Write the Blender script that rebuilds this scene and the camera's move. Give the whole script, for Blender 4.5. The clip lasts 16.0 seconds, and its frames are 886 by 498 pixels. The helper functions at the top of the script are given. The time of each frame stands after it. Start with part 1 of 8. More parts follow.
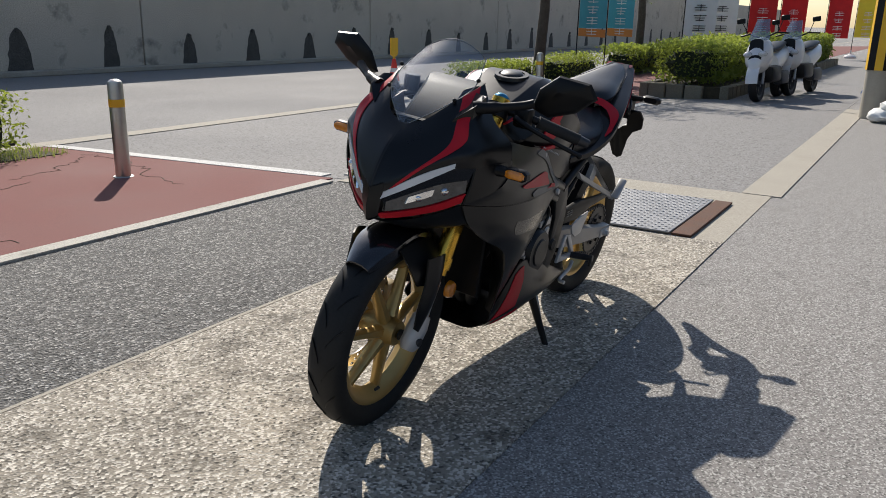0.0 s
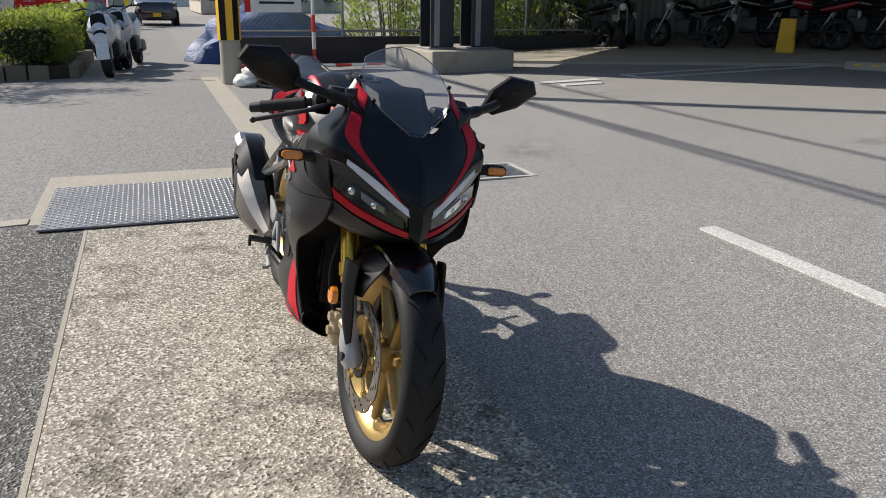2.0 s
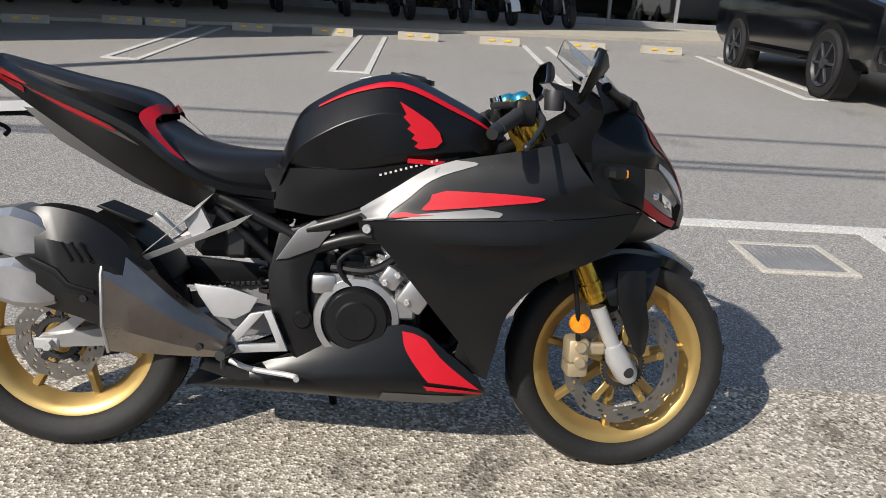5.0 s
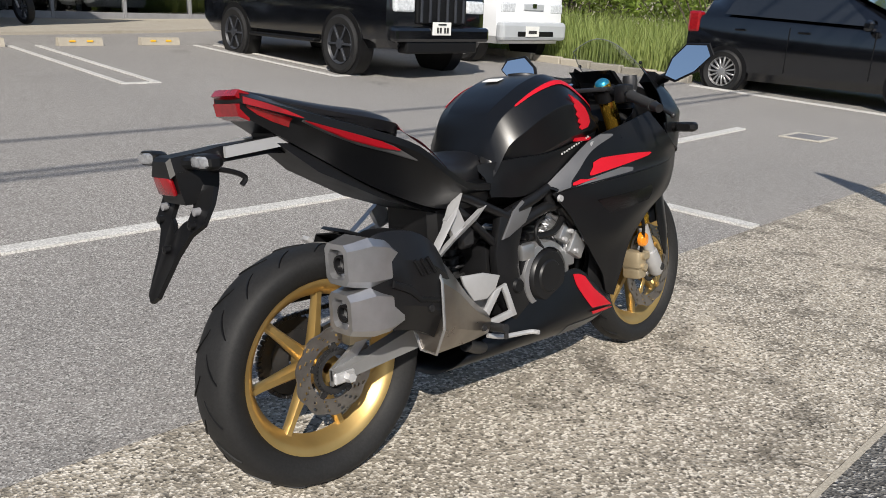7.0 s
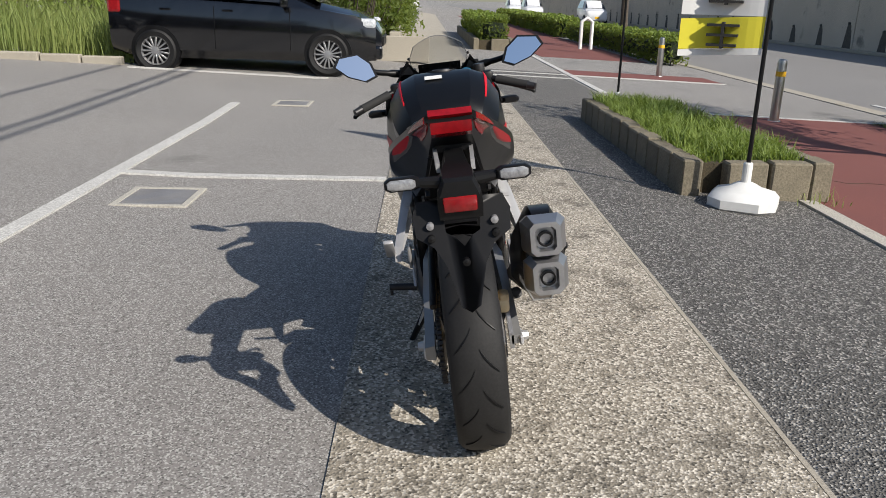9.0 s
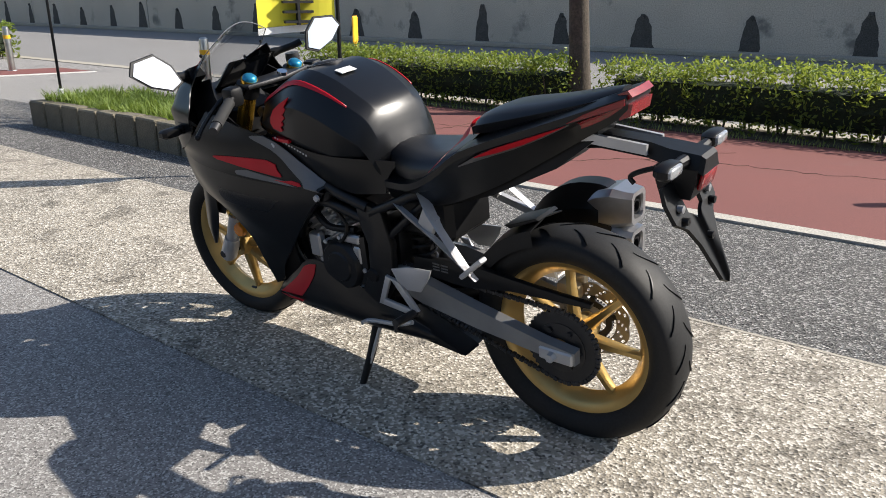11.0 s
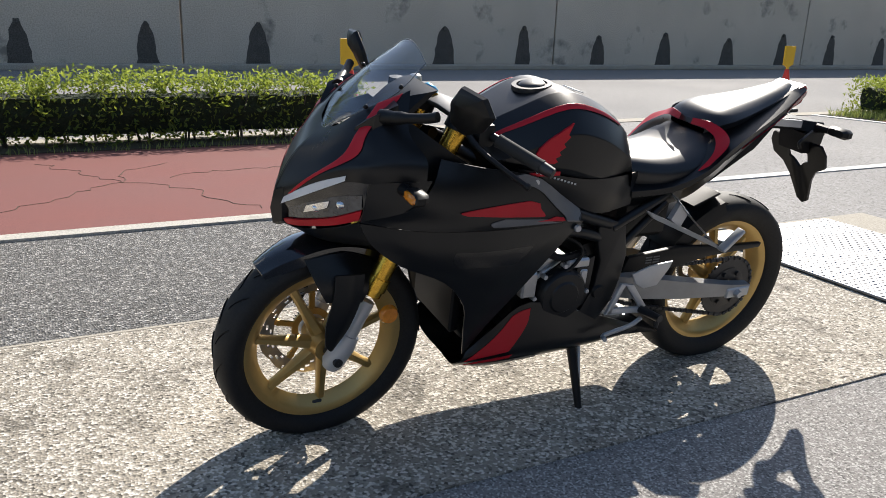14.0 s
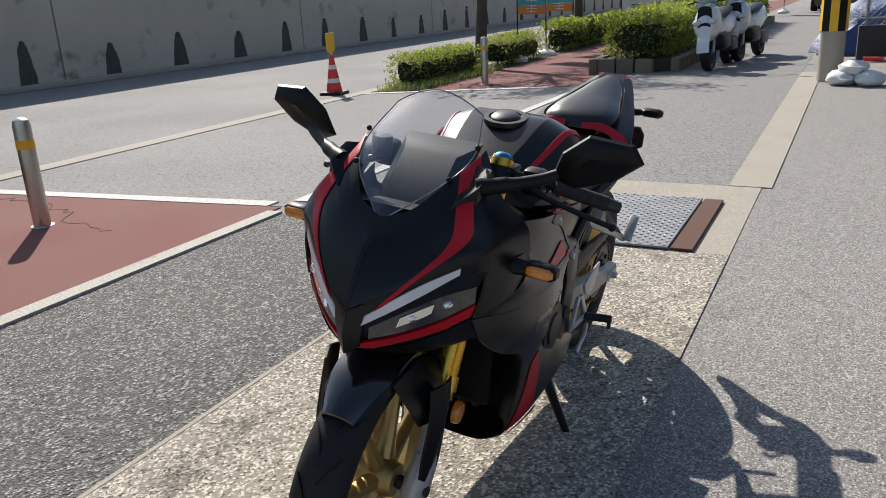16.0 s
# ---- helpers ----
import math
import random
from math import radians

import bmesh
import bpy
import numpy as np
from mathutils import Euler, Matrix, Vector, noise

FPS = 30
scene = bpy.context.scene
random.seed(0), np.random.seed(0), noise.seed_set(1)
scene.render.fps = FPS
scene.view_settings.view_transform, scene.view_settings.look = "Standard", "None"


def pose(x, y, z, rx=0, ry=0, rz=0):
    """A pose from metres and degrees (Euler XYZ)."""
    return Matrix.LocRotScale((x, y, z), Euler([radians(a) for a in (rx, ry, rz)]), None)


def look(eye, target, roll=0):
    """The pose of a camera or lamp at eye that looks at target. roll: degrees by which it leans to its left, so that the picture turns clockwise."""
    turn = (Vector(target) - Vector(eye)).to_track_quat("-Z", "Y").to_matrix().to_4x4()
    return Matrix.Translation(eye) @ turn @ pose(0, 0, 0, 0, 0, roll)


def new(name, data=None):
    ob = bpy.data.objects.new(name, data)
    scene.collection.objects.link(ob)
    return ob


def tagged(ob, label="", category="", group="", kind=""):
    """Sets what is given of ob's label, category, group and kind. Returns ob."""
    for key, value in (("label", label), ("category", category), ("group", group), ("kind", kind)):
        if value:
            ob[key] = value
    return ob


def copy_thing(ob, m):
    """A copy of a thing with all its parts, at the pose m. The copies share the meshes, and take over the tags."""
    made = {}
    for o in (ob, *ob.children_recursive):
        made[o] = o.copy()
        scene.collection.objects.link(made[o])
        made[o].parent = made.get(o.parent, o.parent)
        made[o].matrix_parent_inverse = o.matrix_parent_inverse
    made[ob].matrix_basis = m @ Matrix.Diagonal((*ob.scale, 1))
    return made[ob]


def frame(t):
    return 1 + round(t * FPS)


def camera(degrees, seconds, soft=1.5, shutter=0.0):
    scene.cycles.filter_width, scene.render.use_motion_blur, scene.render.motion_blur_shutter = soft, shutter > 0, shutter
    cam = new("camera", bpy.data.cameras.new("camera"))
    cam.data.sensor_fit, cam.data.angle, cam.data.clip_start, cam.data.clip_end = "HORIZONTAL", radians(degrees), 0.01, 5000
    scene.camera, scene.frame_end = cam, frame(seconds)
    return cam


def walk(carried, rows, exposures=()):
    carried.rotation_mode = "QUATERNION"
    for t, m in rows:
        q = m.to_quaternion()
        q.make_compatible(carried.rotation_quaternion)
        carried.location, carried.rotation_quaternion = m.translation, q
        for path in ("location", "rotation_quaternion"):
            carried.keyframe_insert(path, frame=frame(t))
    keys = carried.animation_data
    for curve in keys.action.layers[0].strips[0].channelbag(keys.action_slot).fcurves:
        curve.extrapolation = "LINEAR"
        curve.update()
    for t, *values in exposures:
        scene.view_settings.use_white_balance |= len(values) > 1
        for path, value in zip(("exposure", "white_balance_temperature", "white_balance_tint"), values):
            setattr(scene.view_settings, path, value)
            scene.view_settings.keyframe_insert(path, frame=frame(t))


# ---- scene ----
cam = camera(58.9, 16.0, 0.9)
PATH = [
    (0, (2.423, 1.283, 1.136), (0.785, 0.282, 0.574), 1.2),
    (0.5, (2.697, 0.857, 1.193), (0.884, 0.247, 0.609), 1.0),
    (0.8, (2.734, 0.598, 1.197), (0.857, 0.231, 0.61), 0.4),
    (1, (2.789, 0.391, 1.209), (0.885, 0.203, 0.624), 0.6),
    (1.5, (2.795, -0.081, 1.217), (0.901, 0.16, 0.622), 0.6),
    (2, (2.598, -0.491, 1.209), (0.81, 0.169, 0.603), 0.8),
    (2.5, (2.333, -0.839, 1.198), (0.73, 0.182, 0.573), 0.9),
    (3, (2.003, -1.124, 1.208), (0.648, 0.197, 0.558), 1.4),
    (3.2, (1.861, -1.184, 1.216), (0.589, 0.214, 0.561), 1.5),
    (5.3, (-0.085, -1.86, 1.195), (0.161, 0.02, 0.56), 3.4),
    (5.5, (-0.252, -1.851, 1.194), (0.087, 0.015, 0.559), 3.1),
    (6, (-0.801, -1.845, 1.206), (-0.094, -0.084, 0.575), 3.2),
    (6.5, (-1.274, -1.694, 1.183), (-0.247, -0.089, 0.576), 2.7),
    (7, (-1.727, -1.456, 1.177), (-0.392, -0.092, 0.579), 2.6),
    (7.5, (-2.129, -1.155, 1.17), (-0.549, -0.078, 0.583), 2.1),
    (8, (-2.462, -0.793, 1.207), (-0.711, -0.036, 0.606), 2.1),
    (8.5, (-2.713, -0.325, 1.208), (-0.838, 0.036, 0.613), 1.8),
    (9, (-2.742, 0.198, 1.219), (-0.837, 0.141, 0.615), 1.5),
    (9.5, (-2.649, 0.701, 1.24), (-0.807, 0.22, 0.626), 1.0),
    (9.7, (-2.542, 0.873, 1.225), (-0.752, 0.23, 0.608), 0.7),
    (11.8, (-0.888, 2.058, 1.169), (-0.211, 0.288, 0.531), 0.2),
    (12, (-0.684, 2.078, 1.164), (-0.142, 0.263, 0.523), 0.6),
    (12.5, (-0.188, 2.125, 1.153), (-0.013, 0.234, 0.524), 1.6),
    (13, (0.318, 2.109, 1.154), (0.127, 0.214, 0.543), 2.2),
    (13.5, (0.859, 2.049, 1.159), (0.317, 0.218, 0.564), 2.5),
    (14, (1.335, 1.954, 1.157), (0.461, 0.252, 0.574), 2.1),
    (14.5, (1.71, 1.722, 1.157), (0.556, 0.197, 0.571), 0.9),
    (15, (1.995, 1.487, 1.194), (0.607, 0.173, 0.604), -0.3),
    (15.5, (2.045, 1.168, 1.221), (0.484, 0.071, 0.622), -1.8),
    (16, (1.953, 0.893, 1.262), (0.268, 0.003, 0.653), -3.1),
]
EXPOSURES = [(0, 0.24), (1, 0.24), (2, 0.28), (3, 0.34), (4, 0.3), (5.5, 0.29), (7, 0.2), (9, 0.14), (10.5, 0.45), (12, 0.92), (13, 0.86), (14, 0.72), (15, 0.5), (16, 0.36)]
walk(cam, [(t, look(eye, target, roll)) for t, eye, target, roll in PATH], EXPOSURES)

# ---- world and sun ----
SUN = Vector((-0.66, -0.66, 0.705)).normalized()
world = bpy.data.worlds.new("sky_world")
scene.world = world
world.use_nodes = True
sky = world.node_tree.nodes.new("ShaderNodeTexSky")
sky.sky_type, sky.sun_disc = "NISHITA", False
sky.sun_elevation, sky.sun_rotation = math.asin(SUN.z), math.atan2(SUN.x, SUN.y)
sky_bg = world.node_tree.nodes["Background"]
world.node_tree.links.new(sky.outputs[0], sky_bg.inputs[0])
sky_bg.inputs[1].default_value = 0.106
sun_data = bpy.data.lights.new("sun", "SUN")
sun_data.energy, sun_data.angle, sun_data.color = 5.0, radians(0.5), (1.0, 0.935, 0.845)
sun = new("sun", sun_data)
sun.matrix_world = look(SUN * 40, (0, 0, 0))


# ---- materials ----
def shader(name, colour, dark=None, scale=8.0, rough=0.5, metal=0.0, bump=0.0, fine=120.0, speck=None, speck_at=0.62, rough_to=None, coat=0.0, vary=0.0, grain=0.0, wear=None, wear_at=0.6, wear_scale=1.2, spec=0.5):
    """A procedural surface: two-scale noise between two colours, optional stone specks, worn patches and fine relief."""
    m = bpy.data.materials.new(name)
    m.use_nodes = True
    n, l = m.node_tree.nodes, m.node_tree.links
    b = n["Principled BSDF"]
    co = n.new("ShaderNodeTexCoord")
    b.inputs["Metallic"].default_value = metal
    b.inputs["Coat Weight"].default_value = coat
    b.inputs["Specular IOR Level"].default_value = spec
    b.inputs["Coat Roughness"].default_value = 0.12

    def noise_tex(s, detail=6.0, r=0.6):
        t = n.new("ShaderNodeTexNoise")
        t.inputs["Scale"].default_value, t.inputs["Detail"].default_value, t.inputs["Roughness"].default_value = s, detail, r
        l.new(co.outputs["Object"], t.inputs["Vector"])
        return t.outputs["Fac"]

    def ramp(fac, lo, hi):
        r = n.new("ShaderNodeMapRange")
        r.inputs[1].default_value, r.inputs[2].default_value = lo, hi
        l.new(fac, r.inputs[0])
        return r.outputs[0]

    def mix(fac, a, c):
        x = n.new("ShaderNodeMix")
        x.data_type = "RGBA"
        l.new(fac, x.inputs[0])
        for sock, v in ((x.inputs[6], a), (x.inputs[7], c)):
            if isinstance(v, tuple):
                sock.default_value = (*v, 1)
            else:
                l.new(v, sock)
        return x.outputs[2]

    dark = dark or tuple(0.75 * c for c in colour)
    big = noise_tex(scale)
    out = mix(ramp(big, 0.3, 0.7), dark, colour)
    small = None
    if grain:
        small = noise_tex(fine, 3.0)
        out = mix(ramp(small, 0.5 - grain, 0.5 + grain), tuple(0.55 * c for c in dark), out)
    if speck:
        v = n.new("ShaderNodeTexVoronoi")
        v.inputs["Scale"].default_value = fine
        l.new(co.outputs["Object"], v.inputs["Vector"])
        sep = n.new("ShaderNodeSeparateColor")
        l.new(v.outputs["Color"], sep.inputs[0])
        out = mix(ramp(sep.outputs[0], speck_at, speck_at + 0.25), out, speck)
        out = mix(ramp(sep.outputs[1], 0.75, 0.95), out, tuple(0.5 * c for c in dark))
        small = v.outputs["Distance"]
    if wear:
        worn = wear
        if speck:
            mul = n.new("ShaderNodeMix")
            mul.data_type, mul.blend_type = "RGBA", "MULTIPLY"
            mul.inputs[0].default_value = 1.0
            l.new(out, mul.inputs[6])
            mul.inputs[7].default_value = (*[a / c for a, c in zip(wear, colour)], 1)
            worn = mul.outputs[2]
        out = mix(ramp(noise_tex(wear_scale, 8.0, 0.65), wear_at, wear_at + 0.1), out, worn)
    if vary:
        info = n.new("ShaderNodeObjectInfo")
        h = n.new("ShaderNodeHueSaturation")
        l.new(ramp(info.outputs["Random"], 0, 1), h.inputs["Value"])
        h.inputs["Value"].default_value = 1
        r = n.new("ShaderNodeMapRange")
        r.inputs[3].default_value, r.inputs[4].default_value = 1 - vary, 1 + vary
        l.new(info.outputs["Random"], r.inputs[0])
        l.new(r.outputs[0], h.inputs["Value"])
        l.new(out, h.inputs["Color"])
        out = h.outputs[0]
    l.new(out, b.inputs["Base Color"])
    rr = n.new("ShaderNodeMapRange")
    rr.inputs[1].default_value, rr.inputs[2].default_value = 0.3, 0.7
    rr.inputs[3].default_value, rr.inputs[4].default_value = rough, rough_to if rough_to is not None else min(1, rough * 1.2)
    l.new(big, rr.inputs[0])
    l.new(rr.outputs[0], b.inputs["Roughness"])
    if bump:
        bp = n.new("ShaderNodeBump")
        bp.inputs["Strength"].default_value = min(1.0, bump * 60)
        bp.inputs["Distance"].default_value = bump
        l.new(small if small is not None else noise_tex(fine, 4.0), bp.inputs["Height"])
        l.new(bp.outputs[0], b.inputs["Normal"])
    return m


def glass(name, tint, alpha=0.25, rough=0.02, edge=0.25):
    """Thin clear pane: mostly transparent, with a glossy film."""
    m = bpy.data.materials.new(name)
    m.use_nodes = True
    n, l = m.node_tree.nodes, m.node_tree.links
    tr, gl, mx, fr = n.new("ShaderNodeBsdfTransparent"), n.new("ShaderNodeBsdfGlossy"), n.new("ShaderNodeMixShader"), n.new("ShaderNodeLayerWeight")
    tr.inputs[0].default_value = (*tint, 1)
    gl.inputs["Roughness"].default_value = rough
    fr.inputs[0].default_value = edge
    add = n.new("ShaderNodeMath")
    add.operation, add.use_clamp = "ADD", True
    add.inputs[1].default_value = alpha
    l.new(fr.outputs[1], add.inputs[0])
    l.new(add.outputs[0], mx.inputs[0])
    l.new(tr.outputs[0], mx.inputs[1])
    l.new(gl.outputs[0], mx.inputs[2])
    l.new(mx.outputs[0], n["Material Output"].inputs[0])
    return m


LOT = shader("lot_asphalt", (0.24, 0.226, 0.212), (0.195, 0.184, 0.173), 0.5, 0.85, fine=190, speck=(0.44, 0.427, 0.403), speck_at=0.62, bump=0.005, wear=(0.15, 0.143, 0.135), wear_at=0.6, wear_scale=0.7)
COARSE = shader("coarse_asphalt", (0.122, 0.117, 0.11), (0.08, 0.077, 0.072), 0.8, 0.8, fine=110, speck=(0.37, 0.355, 0.33), speck_at=0.64, bump=0.012, wear=(0.17, 0.165, 0.15), wear_at=0.66)
ROADM = shader("road_asphalt", (0.235, 0.225, 0.215), (0.195, 0.186, 0.178), 0.4, 0.85, fine=90, speck=(0.28, 0.275, 0.27), bump=0.003)
STRIPM = shader("washed_concrete", (0.36, 0.32, 0.257), (0.205, 0.182, 0.146), 1.5, 0.9, fine=120, speck=(0.62, 0.57, 0.49), speck_at=0.56, bump=0.008, grain=0.0, wear=(0.2, 0.176, 0.14), wear_at=0.53, wear_scale=3.6)
BANDM = shader("kerb_concrete", (0.52, 0.475, 0.395), (0.43, 0.39, 0.32), 2.5, 0.9, fine=140, grain=0.2, bump=0.003, wear=(0.28, 0.25, 0.19), wear_at=0.6)
REDM = shader("red_paving", (0.255, 0.088, 0.075), (0.205, 0.072, 0.062), 0.9, 0.9, fine=160, grain=0.25, bump=0.002, wear=(0.17, 0.075, 0.065), wear_at=0.63)
WHITEM = shader("worn_white_paint", (0.72, 0.71, 0.68), (0.6, 0.59, 0.56), 3, 0.75, fine=110, grain=0.14, bump=0.002, wear=(0.3, 0.29, 0.28), wear_at=0.62, wear_scale=9)
KERBW = shader("worn_white_kerb", (0.6, 0.57, 0.5), (0.5, 0.47, 0.41), 5, 0.8, fine=90, grain=0.2, bump=0.004, wear=(0.3, 0.28, 0.24), wear_at=0.58, wear_scale=5)
WALLM = shader("retaining_wall_concrete", (0.72, 0.645, 0.535), (0.56, 0.5, 0.415), 0.7, 0.92, fine=40, grain=0.3, bump=0.006, wear=(0.2, 0.185, 0.16), wear_at=0.58, wear_scale=0.9)
STAIN = shader("black_weather_stain", (0.14, 0.13, 0.115), (0.08, 0.075, 0.067), 6, 0.95, fine=40, grain=0.2)
STEELP = shader("tread_plate_steel", (0.27, 0.27, 0.275), (0.2, 0.2, 0.205), 5, 0.45, metal=0.85, fine=60, bump=0.001, wear=(0.22, 0.2, 0.18), wear_at=0.64, wear_scale=4)
RUST = shader("rusty_steel", (0.19, 0.085, 0.05), (0.11, 0.055, 0.035), 8, 0.8, metal=0.2, fine=140, grain=0.2, bump=0.002)
BRUSHED = shader("brushed_stainless", (0.55, 0.53, 0.5), (0.45, 0.43, 0.4), 6, 0.28, metal=0.95)
YELLOW = shader("yellow_plastic", (0.85, 0.5, 0.02), (0.75, 0.42, 0.02), 6, 0.45)
REDPL = shader("red_plastic", (0.75, 0.05, 0.03), (0.6, 0.04, 0.03), 6, 0.5)
WHITEPL = shader("white_plastic", (0.78, 0.78, 0.76), (0.66, 0.66, 0.63), 7, 0.45)
BLACKPL = shader("black_plastic", (0.007, 0.007, 0.0076), (0.005, 0.005, 0.0056), 12, 0.4, fine=300, bump=0.0006, spec=0.26)
BLOCKM = shader("mossy_block", (0.3, 0.26, 0.19), (0.2, 0.175, 0.125), 5, 0.95, fine=70, grain=0.25, bump=0.006, vary=0.15, wear=(0.1, 0.1, 0.05), wear_at=0.6, wear_scale=6)
SOIL = shader("soil", (0.11, 0.085, 0.05), (0.06, 0.05, 0.03), 6, 1.0, fine=60, grain=0.3, bump=0.01)
LEAF = shader("hedge_leaf", (0.21, 0.27, 0.065), (0.1, 0.15, 0.032), 3.0, 0.5, fine=40, grain=0.25, spec=0.3)
# shade inside the hedges, put into a near-black green
HEDGESHADE = shader("hedge_shade", (0.03, 0.05, 0.015), (0.012, 0.022, 0.006), 14.0, 0.8, fine=50, grain=0.3, bump=0.03)
LEAF2 = shader("young_leaf", (0.26, 0.34, 0.07), (0.15, 0.23, 0.04), 3.0, 0.45)
GRASSM = shader("grass_blade", (0.24, 0.31, 0.07), (0.15, 0.21, 0.05), 4.0, 0.55)
DRYG = shader("tall_grass", (0.3, 0.34, 0.11), (0.17, 0.24, 0.06), 2.0, 0.6)
BARK = shader("bark", (0.16, 0.13, 0.1), (0.08, 0.065, 0.05), 7, 0.95, fine=45, grain=0.3, bump=0.01)


def leafy(m, colour, amount=0.45):
    """Lets sunlight glow through thin leaves."""
    n, l = m.node_tree.nodes, m.node_tree.links
    t, x = n.new("ShaderNodeBsdfTranslucent"), n.new("ShaderNodeMixShader")
    t.inputs[0].default_value = (*colour, 1)
    x.inputs[0].default_value = amount
    l.new(n["Principled BSDF"].outputs[0], x.inputs[1])
    l.new(t.outputs[0], x.inputs[2])
    l.new(x.outputs[0], n["Material Output"].inputs[0])


leafy(LEAF, (0.3, 0.36, 0.05), 0.45)
leafy(LEAF2, (0.36, 0.42, 0.07), 0.45)
leafy(GRASSM, (0.3, 0.4, 0.06), 0.35)
leafy(DRYG, (0.36, 0.4, 0.1), 0.35)
CARBLK = shader("black_car_paint", (0.004, 0.0045, 0.006), (0.003, 0.0035, 0.005), 3, 0.1, coat=1.0)
CARWHT = shader("white_car_paint", (0.72, 0.73, 0.74), (0.68, 0.69, 0.7), 2, 0.3, coat=0.6)
CARSILV = shader("grey_bumper", (0.42, 0.44, 0.46), (0.38, 0.4, 0.42), 3, 0.35, coat=0.4)
CARGLASS = shader("dark_car_glass", (0.015, 0.017, 0.02), (0.01, 0.012, 0.015), 2, 0.04, coat=1.0)
TYREM = shader("tyre_rubber", (0.02, 0.02, 0.0205), (0.013, 0.013, 0.0135), 9, 0.6, fine=160, bump=0.0012, grain=0.3, spec=0.35)
ALU = shader("cast_aluminium", (0.5, 0.5, 0.5), (0.4, 0.4, 0.41), 14, 0.35, metal=0.85, fine=220, bump=0.0008)
CHROME = shader("chrome", (0.8, 0.8, 0.8), (0.75, 0.75, 0.75), 4, 0.08, metal=1.0)
LAMPG = shader("lamp_glass", (0.75, 0.78, 0.8), (0.4, 0.42, 0.45), 30, 0.06, coat=1.0)
REDLENS = shader("red_lens", (0.3, 0.004, 0.008), (0.14, 0.003, 0.005), 25, 0.2, coat=0.35)
# near-black; in the shop and bay this colour carries the indoor shade
NEARBLACK = shader("near_black_and_indoor_shade", (0.05, 0.05, 0.052), (0.03, 0.03, 0.032), 1.5, 0.8)
SHUTTER = shader("corrugated_sheet", (0.3, 0.31, 0.3), (0.23, 0.24, 0.23), 2, 0.6, metal=0.2)
# dark painted steel; on parked motorcycles the same colour stands for shade
DARKSTEELSHADE = shader("dark_steel_and_shade", (0.03, 0.034, 0.042), (0.02, 0.022, 0.028), 3, 0.45, wear=(0.12, 0.12, 0.12), wear_at=0.68, wear_scale=2)
GREYSTEEL = shader("grey_steel", (0.3, 0.3, 0.31), (0.22, 0.22, 0.23), 3, 0.45, metal=0.3)
BLUETARP = shader("blue_tarpaulin", (0.03, 0.085, 0.25), (0.015, 0.05, 0.16), 3, 0.5, fine=20, bump=0.02)
ORANGEL = shader("amber_lens", (0.85, 0.3, 0.02), (0.6, 0.17, 0.01), 40, 0.12, coat=1.0)
CLOTHW = shader("white_cloth", (0.78, 0.78, 0.76), (0.7, 0.7, 0.68), 3, 0.9)
CLOTHY = shader("yellow_cloth", (0.8, 0.72, 0.06), (0.7, 0.62, 0.05), 3, 0.9)
CLOTHR = shader("red_cloth", (0.65, 0.03, 0.03), (0.5, 0.02, 0.02), 3, 0.9)
CLOTHB = shader("teal_cloth", (0.1, 0.42, 0.5), (0.08, 0.33, 0.4), 3, 0.9)
INK = shader("black_ink", (0.03, 0.03, 0.03), (0.02, 0.02, 0.02), 5, 0.8)
PANE = glass("window_pane", (0.55, 0.6, 0.62), 0.12)


# ---- building kit ----
def gz(x, y):
    """Height of the ground: falls gently to the street, rises through the car park."""
    s = min(1.0, max(0.0, (y + 1) / 2.5))
    s = s * s * (3 - 2 * s)
    return -min(0.035 * max(0, -1.2 - y), 0.19) + 0.035 * max(0, min(y, 14) - 1.8) + 0.02 * min(max(0, x - 5), 12) * s


def mesh_of(bm, name, material, smooth=None):
    bmesh.ops.recalc_face_normals(bm, faces=bm.faces)
    me = bpy.data.meshes.new(name)
    bm.to_mesh(me)
    bm.free()
    for m in material if isinstance(material, (list, tuple)) else [material]:
        me.materials.append(m)
    if smooth:
        me.polygons.foreach_set("use_smooth", [True] * len(me.polygons))
        me.set_sharp_from_angle(angle=radians(smooth))
    return me


def thing(name, label, category, at=(0, 0, 0), rz=0.0, group="", kind=""):
    e = new(name)
    e.empty_display_size = 0.1
    e.matrix_world = pose(*at, 0, 0, rz)
    return tagged(e, label, category, group, kind)


def part(name, bm, material, parent, label="", smooth=None):
    ob = new(name, mesh_of(bm, name, material, smooth))
    ob.parent = parent
    return tagged(ob, label)


def solo(name, bm, material, label, category, group="", kind="", smooth=None, at=(0, 0, 0), rz=0.0):
    ob = new(name, mesh_of(bm, name, material, smooth))
    ob.matrix_world = pose(*at, 0, 0, rz)
    return tagged(ob, label, category, group, kind)


def box(bm, c, s, bevel=0.0, m=None, seg=1):
    """A box with centre c and size s, its edges rounded by bevel."""
    r = bmesh.ops.create_cube(bm, size=1.0)
    vs = r["verts"]
    for v in vs:
        v.co = Vector((v.co.x * s[0] + c[0], v.co.y * s[1] + c[1], v.co.z * s[2] + c[2]))
    if bevel:
        es = list({e for v in vs for e in v.link_edges})
        g = bmesh.ops.bevel(bm, geom=es, offset=bevel, segments=seg, affect="EDGES", profile=0.5)
        vs = list({v for f in g["faces"] for v in f.verts} | {v for v in vs if v.is_valid})
    if m is not None:
        bmesh.ops.transform(bm, matrix=m, verts=vs)
    return bm


